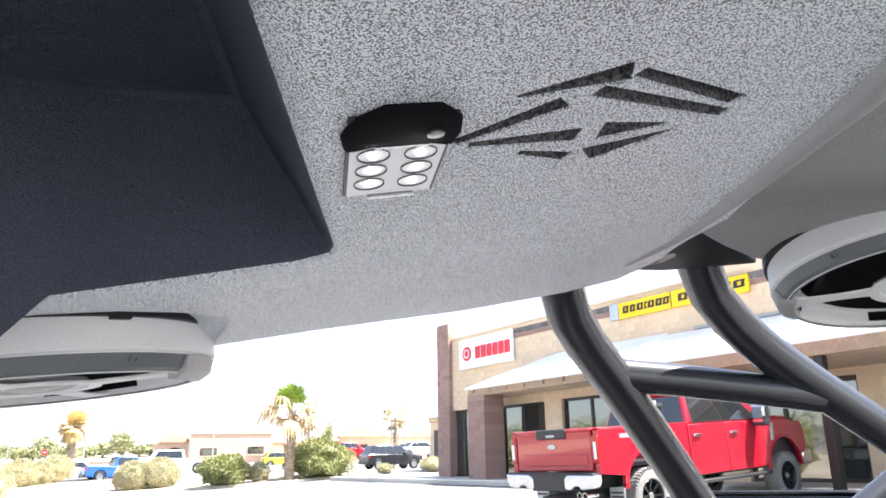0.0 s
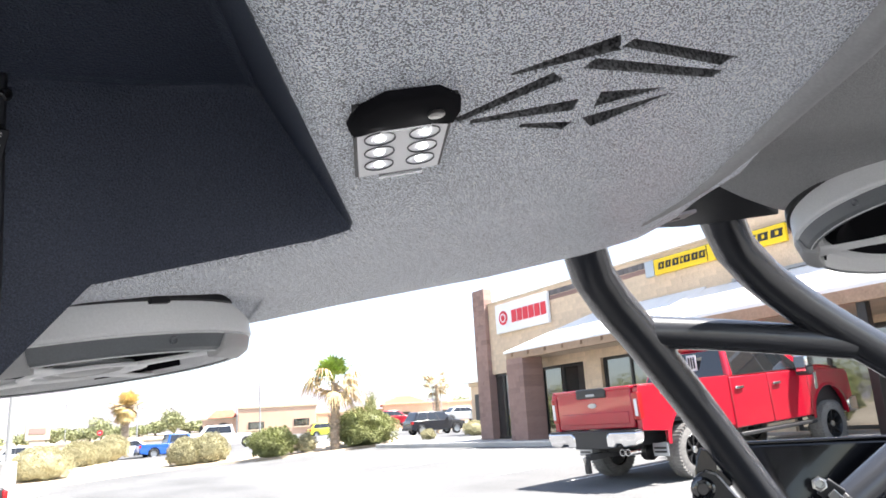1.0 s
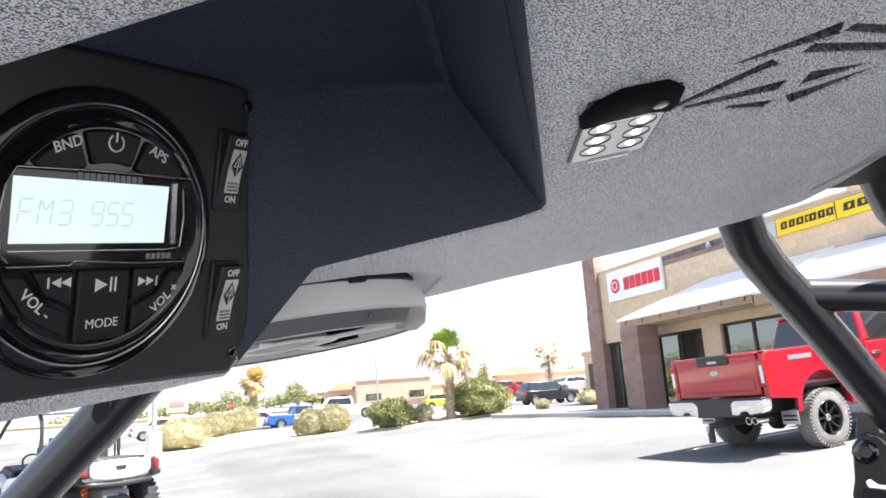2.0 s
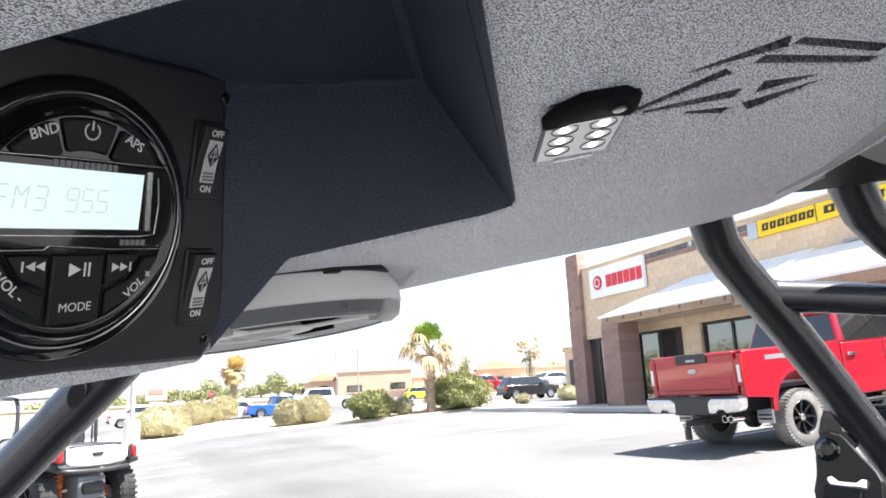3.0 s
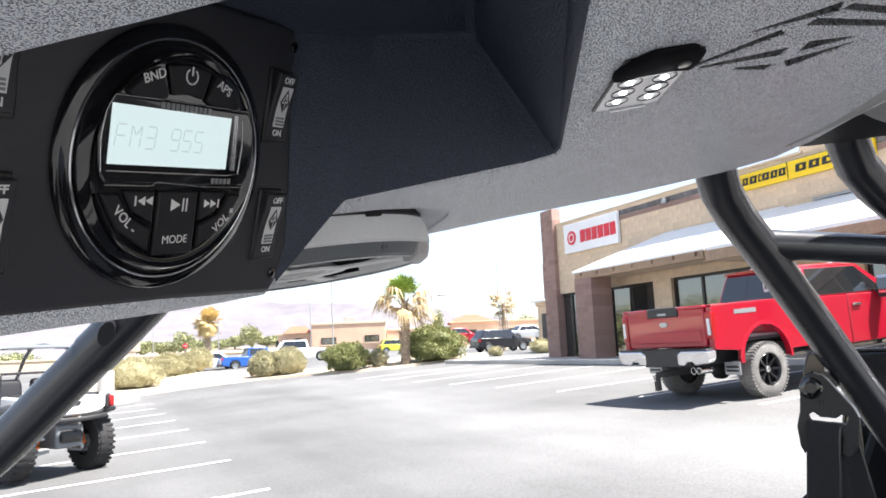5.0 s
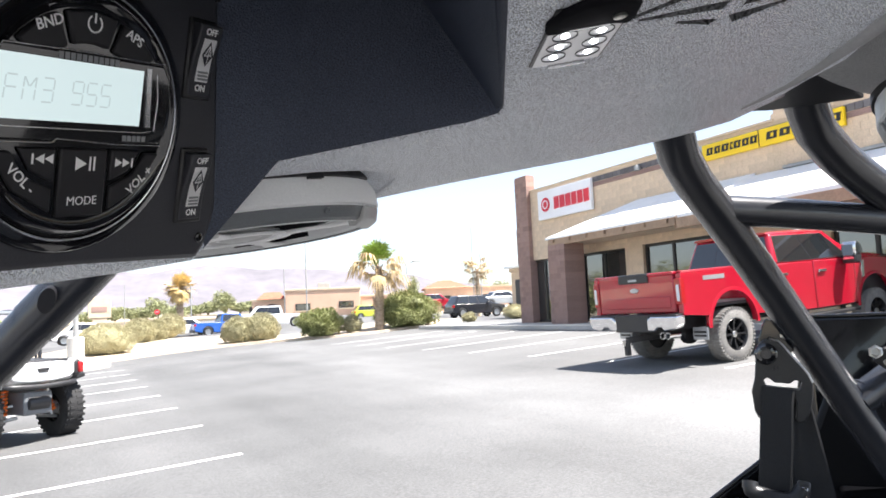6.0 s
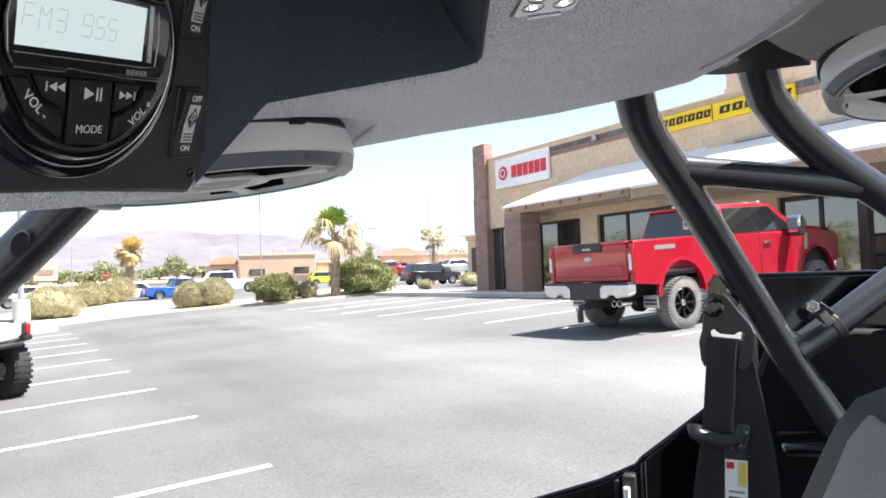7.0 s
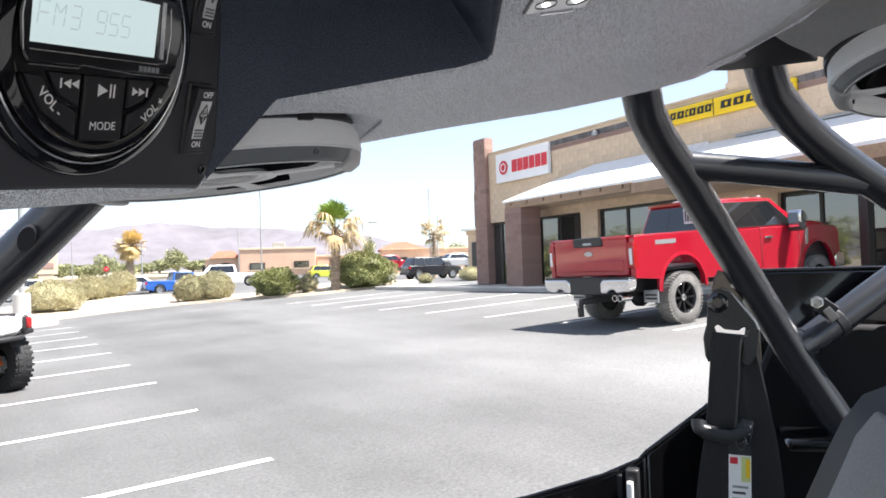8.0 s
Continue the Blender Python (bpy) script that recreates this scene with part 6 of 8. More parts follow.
truck = thing("pickup_truck", pose(8.44, 9.35, g(8.44)) @ pose(0, 0, 0, 0, -3.1, 2), "bright red four-door pickup truck with black wheels and chrome bumper", "pickup truck")
TH = 1.53
for s in (-1, 1):
    y0, y1 = (-1.0, -0.90) if s < 0 else (0.90, 1.0)
    side = [(0.12, 0.86), (0.12, TH - 0.03), (0.16, TH), (2.36, TH), (2.36, 0.72), (1.83, 0.72)] + arch_profile(1.27, 0.62, 0.56, 12, 0, 180) + [(0.70, 0.80)]
    part("bed_side", prism(side, y0, y1, "y"), M_RED, truck, "red bed side", bevel=0.025, segs=3)
    ring = [[(1.27 + rr * math.cos(radians(a)), s * yy, 0.62 + rr * math.sin(radians(a)) * 0.98) for rr, yy in ((0.55, 0.97), (0.553, 1.012), (0.578, 1.010), (0.62, 0.997))] for a in range(-2, 183, 8)]
    part("wheel_flare", loft(ring), M_RED, truck, "flared red wheel arch", smooth=True)
    ring = [[(5.32 + rr * math.cos(radians(a)), s * yy, 0.62 + rr * math.sin(radians(a)) * 0.98) for rr, yy in ((0.55, 0.97), (0.553, 1.012), (0.578, 1.010), (0.62, 0.997))] for a in range(-2, 183, 8)]
    part("wheel_flare", loft(ring), M_RED, truck, "flared red wheel arch", smooth=True)
    fend = [(4.72, 0.70), (4.72, TH - 0.02), (5.3, TH - 0.03), (6.02, TH - 0.09), (6.12, 1.35), (6.14, 0.9), (5.92, 0.80)] + arch_profile(5.32, 0.62, 0.56, 12, 0, 180)
    part("front_fender", prism(fend, y0, y1, "y"), M_RED, truck, "red front wing", bevel=0.03, segs=3)
    for dx0, dx1 in ((2.40, 3.47), (3.49, 4.70)):
        d = [(dx0, 0.66), (dx0, TH - 0.02), (dx1, TH - 0.02), (dx1, 0.66)]
        part("door", prism(d, s * 0.90, s * 1.0, "y"), M_RED, truck, "red cab door", bevel=0.015, segs=2)
        part("door_handle", boxed(dx0 + 0.10, dx0 + 0.32, min(s * 1.0, s * 1.035), max(s * 1.0, s * 1.035), 1.30, 1.345), M_CHROME, truck, "chrome door handle", bevel=0.01)
    part("running_board", boxed(2.42, 4.68, min(s * 0.86, s * 1.06), max(s * 0.86, s * 1.06), 0.52, 0.58), M_BLACKP, truck, "black running board", bevel=0.015)
    part("tail_light", boxed(0.088, 0.20, min(s * 0.87, s * 1.004), max(s * 0.87, s * 1.004), 1.02, 1.44), M_LAMP, truck, "red tail light", bevel=0.02)
    part("tail_light_lens", boxed(0.075, 0.13, min(s * 0.92, s * 0.975), max(s * 0.92, s * 0.975), 1.08, 1.34), M_LAMPW, truck, "clear reversing lens", bevel=0.01)
    part("mirror_arm", boxed(4.38, 4.48, min(s * 0.96, s * 1.10), max(s * 0.96, s * 1.10), 1.46, 1.56), M_BLACKP, truck, "black mirror arm", bevel=0.01)
    part("mirror", prism([(4.32, 1.55), (4.30, 1.61), (4.31, 1.75), (4.36, 1.80), (4.46, 1.77), (4.56, 1.65), (4.52, 1.55)], min(s * 1.03, s * 1.30), max(s * 1.03, s * 1.30), "y"), M_CHROME, truck, "chrome cap of the towing mirror", bevel=0.03, segs=3)
    part("mirror_base", prism([(4.31, 1.41), (4.30, 1.55), (4.52, 1.56), (4.50, 1.45), (4.44, 1.39)], min(s * 1.03, s * 1.29), max(s * 1.03, s * 1.29), "y"), M_BLACKP, truck, "black lower mirror shell", bevel=0.03, segs=3)
    part("mirror_glass", boxed(4.292, 4.302, min(s * 1.07, s * 1.26), max(s * 1.07, s * 1.26), 1.47, 1.74), M_CHROME, truck, "mirror glass")
    part("side_badge", boxed(0.62, 1.12, min(s * 1.0, s * 1.006), max(s * 1.0, s * 1.006), 1.37, 1.44), M_SILVERC, truck, "pale grey badge bar")
    part("wing_vent", prism([(4.90, 1.12), (4.93, 1.42), (5.02, 1.45), (4.99, 1.12)], min(s * 1.0, s * 1.012), max(s * 1.0, s * 1.012), "y"), M_CHROME, truck, "chrome wing vent", bevel=0.004)
    part("head_light", boxed(5.92, 6.12, min(s * 0.72, s * 0.985), max(s * 0.72, s * 0.985), 1.10, 1.42), M_LAMPW, truck, "clear head light", bevel=0.03)
    for xx in (1.27, 5.32):
        w = wheel_set(truck, xx, s * 0.86, 0.44, 0.44, 0.30, M_TYRE, M_RIM, s, 8, 46, 0.60)
        w["label"] = "dusty all-terrain wheel with black spokes"
    part("mud_flap", boxed(0.60, 0.62, min(s * 0.70, s * 1.0), max(s * 0.70, s * 1.0), 0.42, 0.62), M_SILVERC, truck, "pale mud flap plate with print bars", bevel=0.004)
    for k in range(2):
        part("flap_bar", boxed(0.592, 0.60, min(s * 0.73, s * 0.97), max(s * 0.73, s * 0.97), 0.47 + 0.06 * k, 0.50 + 0.06 * k), M_SIGNK, truck)
part("tailgate", prism([(-0.86, 0.90), (-0.86, TH - 0.02), (0.86, TH - 0.02), (0.86, 0.90)], 0.10, 0.20, "x"), M_RED, truck, "red tailgate", bevel=0.02)
part("tailgate_step", boxed(0.085, 0.105, -0.78, 0.78, 0.98, 1.16), M_RED, truck, "raised lower tailgate panel", bevel=0.015)
part("tailgate_cap", boxed(0.085, 0.24, -0.87, 0.87, TH - 0.03, TH + 0.02), M_RED, truck, "red tailgate top", bevel=0.015)
part("tailgate_latch", boxed(0.072, 0.20, -0.34, 0.34, 1.40, TH + 0.026), M_BLACKP, truck, "black tailgate latch panel", bevel=0.02)
part("latch_grip", boxed(0.068, 0.08, -0.10, 0.10, 1.43, 1.47), M_SILVERC, truck, "grey latch grip", bevel=0.006)
part("tailgate_badge", lathe([(0.095, 0.0), (0.095, 0.012), (0.08, 0.016)], 24, m=Matrix.Translation((0.10, 0, 1.28)) @ pose(0, 0, 0, 0, -90, 0) @ Matrix.Diagonal((0.42, 1, 1, 1))), M_SILVERC, truck, "plain grey oval badge")
part("bed_floor", boxed(0.18, 2.34, -0.9, 0.9, 0.92, 0.97), M_BLACKP, truck, "black bed liner")
part("bed_front", boxed(2.28, 2.36, -0.92, 0.92, 0.92, TH), M_RED, truck, "red bed bulkhead")
for s in (-1, 1):
    part("bed_rail_cap", boxed(0.14, 2.36, min(s * 0.88, s * 1.0), max(s * 0.88, s * 1.0), TH, TH + 0.02), M_RED, truck, "red bed rail top", bevel=0.008)
bp = [(0.36, 0.62), (0.36, 0.80), (0.44, 0.86), (1.02, 0.86), (1.01, 0.74), (0.96, 0.66), (0.72, 0.62), (0.66, 0.68), (0.56, 0.68), (0.50, 0.62)]
for sgn in (-1, 1):
    part("rear_bumper", prism([(sgn * y, z) for y, z in bp], -0.06, 0.12, "x"), M_CHROME, truck, "chrome half of the rear step bumper", bevel=0.025, segs=3)
part("bumper_centre", prism([(-0.40, 0.60), (-0.40, 0.88), (0.40, 0.88), (0.40, 0.60)], -0.045, 0.12, "x"), M_BLACKP, truck, "black centre of the bumper", bevel=0.015)
part("bumper_step", boxed(-0.055, 0.14, -0.98, 0.98, 0.86, 0.885), M_BLACKP, truck, "black bumper step pad", bevel=0.008)
part("number_plate", boxed(-0.02, -0.008, -0.16, 0.16, 0.70, 0.85), M_BLACKP, truck, "dark number plate holder", bevel=0.004)
part("hitch_receiver", boxed(-0.16, 0.6, -0.05, 0.05, 0.44, 0.54), M_BLACKP, truck, "black hitch receiver", bevel=0.008)
part("hitch_drop", boxed(-0.22, -0.14, -0.04, 0.04, 0.24, 0.50), M_BLACKP, truck, "black drop hitch", bevel=0.008)
part("hitch_ball", lathe([(0.02, 0.0), (0.02, 0.04), (0.032, 0.06), (0.032, 0.085), (0.015, 0.10)], 14, m=Matrix.Translation((-0.24, 0, 0.40))), M_STEEL, truck, "steel hitch ball", smooth=True)
for yy in (-0.62, -0.50):
    part("exhaust_tip", lathe([(0.055, 0.0), (0.055, 0.24), (0.045, 0.24), (0.045, 0.02)], 18, m=Matrix.Translation((0.36, yy, 0.53)) @ pose(0, 0, 0, 0, -90, 0), closed=True), M_CHROME, truck, "chrome exhaust tip", smooth=True)
part("rear_axle", tube([(1.27, -0.8, 0.44), (1.27, 0.8, 0.44)], 0.07, 12, smooth=False), M_BLACKP, truck, "black rear axle")
part("axle_housing", lathe([(0.05, -0.15), (0.17, -0.06), (0.17, 0.06), (0.05, 0.15)], 18, m=Matrix.Translation((1.27, 0, 0.44)) @ pose(0, 0, 0, 90, 0, 0)), M_BLACKP, truck, smooth=True)
part("chassis", boxed(0.2, 5.9, -0.45, 0.45, 0.58, 0.80), M_BLACKP, truck, "black chassis")
part("spare_wheel", lathe([(0.15, -0.1), (0.36, -0.1), (0.38, 0.0), (0.36, 0.1), (0.15, 0.1)], 26, m=Matrix.Translation((0.62, 0, 0.62))), M_TYREB, truck, "spare wheel under the bed", smooth=True)
part("hood", loft([[(4.72, -0.92, TH - 0.04), (4.72, 0.92, TH - 0.04), (4.72, 0.9, TH + 0.05), (4.72, -0.9, TH + 0.05)], [(5.4, -0.92, TH - 0.06), (5.4, 0.92, TH - 0.06), (5.4, 0.88, TH + 0.045), (5.4, -0.88, TH + 0.045)], [(6.06, -0.90, TH - 0.16), (6.06, 0.90, TH - 0.16), (6.04, 0.84, TH - 0.02), (6.04, -0.84, TH - 0.02)]]), M_RED, truck, "red bonnet", bevel=0.03, segs=3)
part("grille", boxed(6.06, 6.16, -0.74, 0.74, 0.95, 1.42), M_CHROME, truck, "chrome grille", bevel=0.03)
part("front_bumper", boxed(5.95, 6.30, -1.0, 1.0, 0.60, 0.90), M_CHROME, truck, "chrome front bumper", bevel=0.05, segs=3)
part("cab_floor", boxed(2.40, 6.0, -0.88, 0.88, 0.66, 1.50), M_BLACKP, truck, "black inner body")
frustum_glass(truck, (2.44, 4.98, 0.965), (2.60, 4.18, 0.80), TH - 0.03, 2.065,
              [("B", 0.045, 0.35, 0.08, 0.89), ("B", 0.353, 0.647, 0.08, 0.89), ("B", 0.65, 0.955, 0.08, 0.89), ("F", 0.06, 0.94, 0.08, 0.90),
               ("R", 0.06, 0.425, 0.08, 0.88), ("R", 0.437, 0.87, 0.08, 0.88), ("L", 0.06, 0.425, 0.08, 0.88), ("L", 0.437, 0.87, 0.08, 0.88)], roof=M_RED)
crown = []
for i in range(15):
    u = i / 14
    x = 2.56 + 1.72 * u
    rise = 0.055 * math.sin(math.pi * min(1.0, 0.22 + 0.78 * u)) ** 0.6
    half = 0.80 - 0.10 * max(0.0, u - 0.75)
    crown.append([(x, half * math.cos(a) * (1.0 if abs(math.cos(a)) > 0.9 else 1.04), 2.045 + (rise + 0.012) * max(0.0, math.sin(a)) ** 0.5) for a in [math.pi * k / 12 for k in range(13)]])
part("roof_panel", loft(crown, loop=True), M_RED, truck, "rounded red cab roof", smooth=True, angle=50)
part("rear_window_sticker", boxed(2.462, 2.472, -0.33, -0.13, 1.68, 1.96, pose(0, 0, 0)), M_SIGNW, truck, "white paper sticker of bars")
for k in range(3):
    part("sticker_bar", boxed(2.454, 2.462, -0.30 + 0.055 * k, -0.27 + 0.055 * k, 1.72, 1.92), M_SIGNK, truck)
part("stop_lamp", boxed(2.60, 2.66, -0.22, 0.22, 2.095, 2.125), M_LAMPW, truck, "pale high stop lamp", bevel=0.01)
for yy in (-0.55, -0.3, 0.0, 0.3, 0.55):
    part("roof_marker", boxed(4.10, 4.18, yy - 0.05, yy + 0.05, 2.10, 2.125), M_LAMPW, truck, "small roof marker lamp", bevel=0.01)


def simple_car(name, m, label, paint, L, W, belt, top_z, glass_bot, glass_top, wheel_x, wheel_r, bed=None, panes=None):
    """A parked car far off: lower body with wheel arches, glasshouse, lamps, wheels."""
    car = thing(name, m, label, "car" if bed is None else "pickup truck")
    hood_z, boot_z = belt - 0.05, belt - 0.02
    lo = 0.30
    prof = [(0.05, lo + 0.12), (0.0, boot_z - 0.25), (0.04, boot_z), (glass_bot[0], belt), (glass_bot[1], belt), (L - 0.25, hood_z - 0.08), (L, hood_z - 0.3), (L - 0.03, lo)]
    prof += [(wheel_x[1] + wheel_r + 0.06, lo)] + arch_profile(wheel_x[1], wheel_r, wheel_r + 0.06, 8, 0, 180)[1:-1] + [(wheel_x[1] - wheel_r - 0.06, lo), (wheel_x[0] + wheel_r + 0.06, lo)]
    prof += arch_profile(wheel_x[0], wheel_r, wheel_r + 0.06, 8, 0, 180)[1:-1] + [(wheel_x[0] - wheel_r - 0.06, lo)]
    part("body", prism(prof, -W / 2, W / 2, "y"), paint, car, bevel=0.05, segs=3)
    if bed:
        part("bed_liner", boxed(bed[0], bed[1], -W / 2 + 0.08, W / 2 - 0.08, belt - 0.05, belt + 0.012), M_BLACKP, car, "dark open bed", bevel=0.01)
    frustum_glass(car, glass_bot, glass_top, belt - 0.02, top_z, panes or [("B", 0.08, 0.92, 0.12, 0.85), ("F", 0.06, 0.94, 0.08, 0.9), ("R", 0.08, 0.36, 0.12, 0.85), ("R", 0.39, 0.64, 0.12, 0.85), ("R", 0.67, 0.9, 0.12, 0.85), ("L", 0.08, 0.36, 0.12, 0.85), ("L", 0.39, 0.64, 0.12, 0.85), ("L", 0.67, 0.9, 0.12, 0.85)], roof=paint)
    for s in (-1, 1):
        for x in wheel_x:
            wheel_set(car, x, s * (W / 2 - 0.1), wheel_r, wheel_r, 0.22, M_TYREB, M_SILVERC, s, 6)
        part("tail_light", boxed(-0.01, 0.16, min(s * (W / 2 - 0.22), s * (W / 2 + 0.005)), max(s * (W / 2 - 0.22), s * (W / 2 + 0.005)), belt - 0.26, belt - 0.08), M_LAMP, car, "red tail light", bevel=0.01)
        part("head_light", boxed(L - 0.22, L + 0.004, min(s * (W / 2 - 0.35), s * (W / 2 + 0.004)), max(s * (W / 2 - 0.35), s * (W / 2 + 0.004)), hood_z - 0.30, hood_z - 0.16), M_LAMPW, car, "clear head light", bevel=0.01)
        part("mirror", boxed(glass_bot[1] - 0.55, glass_bot[1] - 0.35, min(s * W / 2, s * (W / 2 + 0.18)), max(s * W / 2, s * (W / 2 + 0.18)), belt, belt + 0.15), M_BLACKP, car, bevel=0.02)
    part("bumper", boxed(-0.06, 0.08, -W / 2 + 0.04, W / 2 - 0.04, lo + 0.05, lo + 0.25), M_BLACKP, car, "dark bumper", bevel=0.02)
    return car


def park(x, y, heading, lift=0.0):
    return pose(x, y, g(x, y) + lift, 0, 0, heading)


PICK = [("B", 0.08, 0.92, 0.12, 0.85), ("F", 0.06, 0.94, 0.08, 0.9), ("R", 0.08, 0.46, 0.12, 0.85), ("R", 0.5, 0.86, 0.12, 0.85), ("L", 0.08, 0.46, 0.12, 0.85), ("L", 0.5, 0.86, 0.12, 0.85)]
simple_car("compact_suv", park(26.3, 49.9, -4), "dark blue-black suv parked beyond the shrubs", M_BLACKC, 4.7, 1.85, 1.05, 1.70, (0.15, 3.45, 0.90), (0.55, 2.75, 0.72), (0.85, 3.75), 0.36)
simple_car("blue_pickup", park(9.1, 62.0, 5.5, -0.1), "bright blue pickup parked beyond the shrubs", M_BLUE, 5.5, 1.95, 1.10, 1.80, (2.1, 4.35, 0.93), (2.3, 3.75, 0.75), (1.1, 4.5), 0.38, (0.15, 2.0), PICK)
simple_car("white_pickup", park(18.5, 60.4, 165, -0.05), "white pickup parked beyond the shrubs", M_WHITE, 6.1, 1.95, 1.10, 1.80, (2.2, 5.0, 0.93), (2.4, 4.4, 0.75), (1.25, 5.0), 0.41, (0.15, 2.1), PICK)
simple_car("lime_hatchback", park(29.0, 78.4, -6, -0.25), "lime yellow hatchback parked beyond the palm", M_LIME, 4.1, 1.75, 1.0, 1.58, (0.15, 3.1, 0.85), (0.6, 2.4, 0.68), (0.75, 3.25), 0.33)
simple_car("silver_sedan", park(34.2, 58.6, -8, 0.75), "silver saloon parked beside the dark suv", M_SILVERC, 4.6, 1.8, 0.95, 1.45, (0.8, 3.4, 0.87), (1.35, 2.7, 0.68), (0.8, 3.7), 0.33)
simple_car("red_hatchback", park(30.6, 65.0, -10, 0.7), "red hatchback mostly hidden behind the shrub", M_RED, 4.1, 1.75, 1.0, 1.55, (0.15, 3.1, 0.85), (0.6, 2.4, 0.68), (0.75, 3.25), 0.33)
simple_car("white_hatchback", park(7.0, 63.3, -6), "white hatchback beside the blue pickup", M_WHITE, 4.1, 1.75, 1.0, 1.5, (0.15, 3.1, 0.85), (0.6, 2.4, 0.68), (0.75, 3.25), 0.33)
simple_car("white_sedan", park(-0.9, 56.0, 4, 0.45), "white saloon far across the car park", M_WHITE, 4.6, 1.8, 0.95, 1.45, (0.8, 3.4, 0.87), (1.35, 2.7, 0.68), (0.8, 3.7), 0.33)

# ---- planting ----
def leaf_cloud(bm, centre, radii, count, size, rng, squash=0.35, lean=1.0):
    """Many small leaves on the outside of a few lumps, so that the outline is uneven."""
    lumps = [(Vector((rng.uniform(-0.55, 0.55) * radii[0], rng.uniform(-0.55, 0.55) * radii[1], rng.uniform(-0.25, 0.5) * radii[2])), rng.uniform(0.45, 0.75)) for _ in range(9)]
    c = Vector(centre)
    for _ in range(count):
        o, s = rng.choice(lumps)
        a, b = rng.uniform(0, 2 * math.pi), math.acos(rng.uniform(-0.75, 1))
        rr = s * rng.uniform(0.7, 1.05)
        d = Vector((math.sin(b) * math.cos(a), math.sin(b) * math.sin(a), math.cos(b)))
        p = c + o + Vector((d.x * radii[0] * rr, d.y * radii[1] * rr, d.z * radii[2] * rr))
        if p.z < c.z - radii[2] * 0.98:
            p.z = c.z - radii[2] * 0.98 + rng.uniform(0, 0.1)
        u = Vector((rng.gauss(0, 1), rng.gauss(0, 1), rng.gauss(0, 1))) * 0.8 + d * lean
        u.normalize()
        v = u.orthogonal().normalized()
        v = Matrix.Rotation(rng.uniform(0, 6.28), 3, u) @ v
        L, W = size * rng.uniform(0.7, 1.4), size * squash * rng.uniform(0.7, 1.3)
        vs = [bm.verts.new(p), bm.verts.new(p + u * L * 0.5 + v * W), bm.verts.new(p + u * L), bm.verts.new(p + u * L * 0.5 - v * W)]
        bm.faces.new(vs)


def shrub(x, y, w, h, mat, seed, label, lift=0.1, count=13000, size=0.045, rough=0.30):
    """A dense domed bush: leaves over a lumpy dome that reaches the ground."""
    rng = random.Random(seed)
    ob = thing("shrub", Matrix.Translation((x, y, g(x) + lift)), label, "shrub", "shrubs in the gravel bed")
    bm = bmesh.new()
    for k in range(9):
        a = 2 * math.pi * k / 9 + rng.uniform(-0.3, 0.3)
        tip = (math.cos(a) * w * 0.3, math.sin(a) * w * 0.3, h * rng.uniform(0.5, 0.8))
        tube([(0, 0, -0.1), (tip[0] * 0.4, tip[1] * 0.4, tip[2] * 0.55), tip], 0.03, 5, bm, 0.25, 0.008)
    part("stem_cluster", bm, M_TWIG, ob, "woody stems")
    bm = bmesh.new()
    for _ in range(count):
        a, c = rng.uniform(0, 2 * math.pi), rng.uniform(-0.62, 1.0)
        s = math.sqrt(1 - c * c)
        d = Vector((s * math.cos(a), s * math.sin(a), c))
        lump = 0.90 + rough * noise.noise(d * 2.1 + Vector((seed * 3.7, 0, 0))) + 0.12 * noise.noise(d * 6.0 + Vector((0, seed, 0)))
        rr = lump * (1.0 - 0.35 * rng.random() ** 2.5)
        p = Vector((d.x * w * 0.49 * rr, d.y * w * 0.49 * rr, max(0.0, h * 0.42 + d.z * h * 0.60 * rr) + rng.uniform(0, 0.04)))
        u = (Vector((rng.gauss(0, 1), rng.gauss(0, 1), rng.gauss(0.3, 1))) * 0.6 + d).normalized()
        v = Matrix.Rotation(rng.uniform(0, 6.28), 3, u) @ u.orthogonal().normalized()
        L, W = size * rng.uniform(0.7, 1.5), size * 0.3 * rng.uniform(0.7, 1.3)
        bm.faces.new([bm.verts.new(q) for q in (p, p + u * L * 0.5 + v * W, p + u * L, p + u * L * 0.5 - v * W)])
    # inner foliage behind the outer leaves
    core = bmesh.ops.create_icosphere(bm, subdivisions=3, radius=1.0)["verts"]
    for v in core:
        d = v.co.normalized()
        lump = 0.90 + rough * noise.noise(d * 2.1 + Vector((seed * 3.7, 0, 0))) + 0.5 * rough * noise.noise(d * 7.0)
        v.co = Vector((d.x * w * 0.41 * lump, d.y * w * 0.41 * lump, max(-0.05, h * 0.42 + d.z * h * 0.50 * lump)))
    tagged(part("leaf_mass", bm, mat, ob, "dense small leaves"), kind="stuff")
    return ob


DRY = "rounded dry olive desert shrub in the gravel"
GREEN = "dense green oleander shrub in the gravel"
shrub(1.6, 35.95, 2.8, 1.42, M_SAGE, 1, DRY, 0.2, 18000, rough=0.12)
shrub(3.44, 40.85, 1.8, 1.35, M_SAGE, 2, DRY, 0.38, 16000, rough=0.12)
shrub(4.3, 41.8, 1.5, 1.26, M_SAGE, 3, DRY, 0.32, 16000, rough=0.12)
shrub(5.65, 46.6, 1.9, 1.45, M_SAGE, 4, DRY, 0.45, 16000, rough=0.12)
shrub(7.42, 35.75, 1.75, 1.36, M_SAGE, 5, DRY, 0.02, 16000, rough=0.12)
shrub(8.5, 35.6, 1.85, 1.40, M_SAGE, 11, DRY, 0.02, 16000, rough=0.12)
shrub(10.5, 32.7, 2.2, 1.25, M_LEAF, 6, GREEN, 0.1, 9000, 0.075)
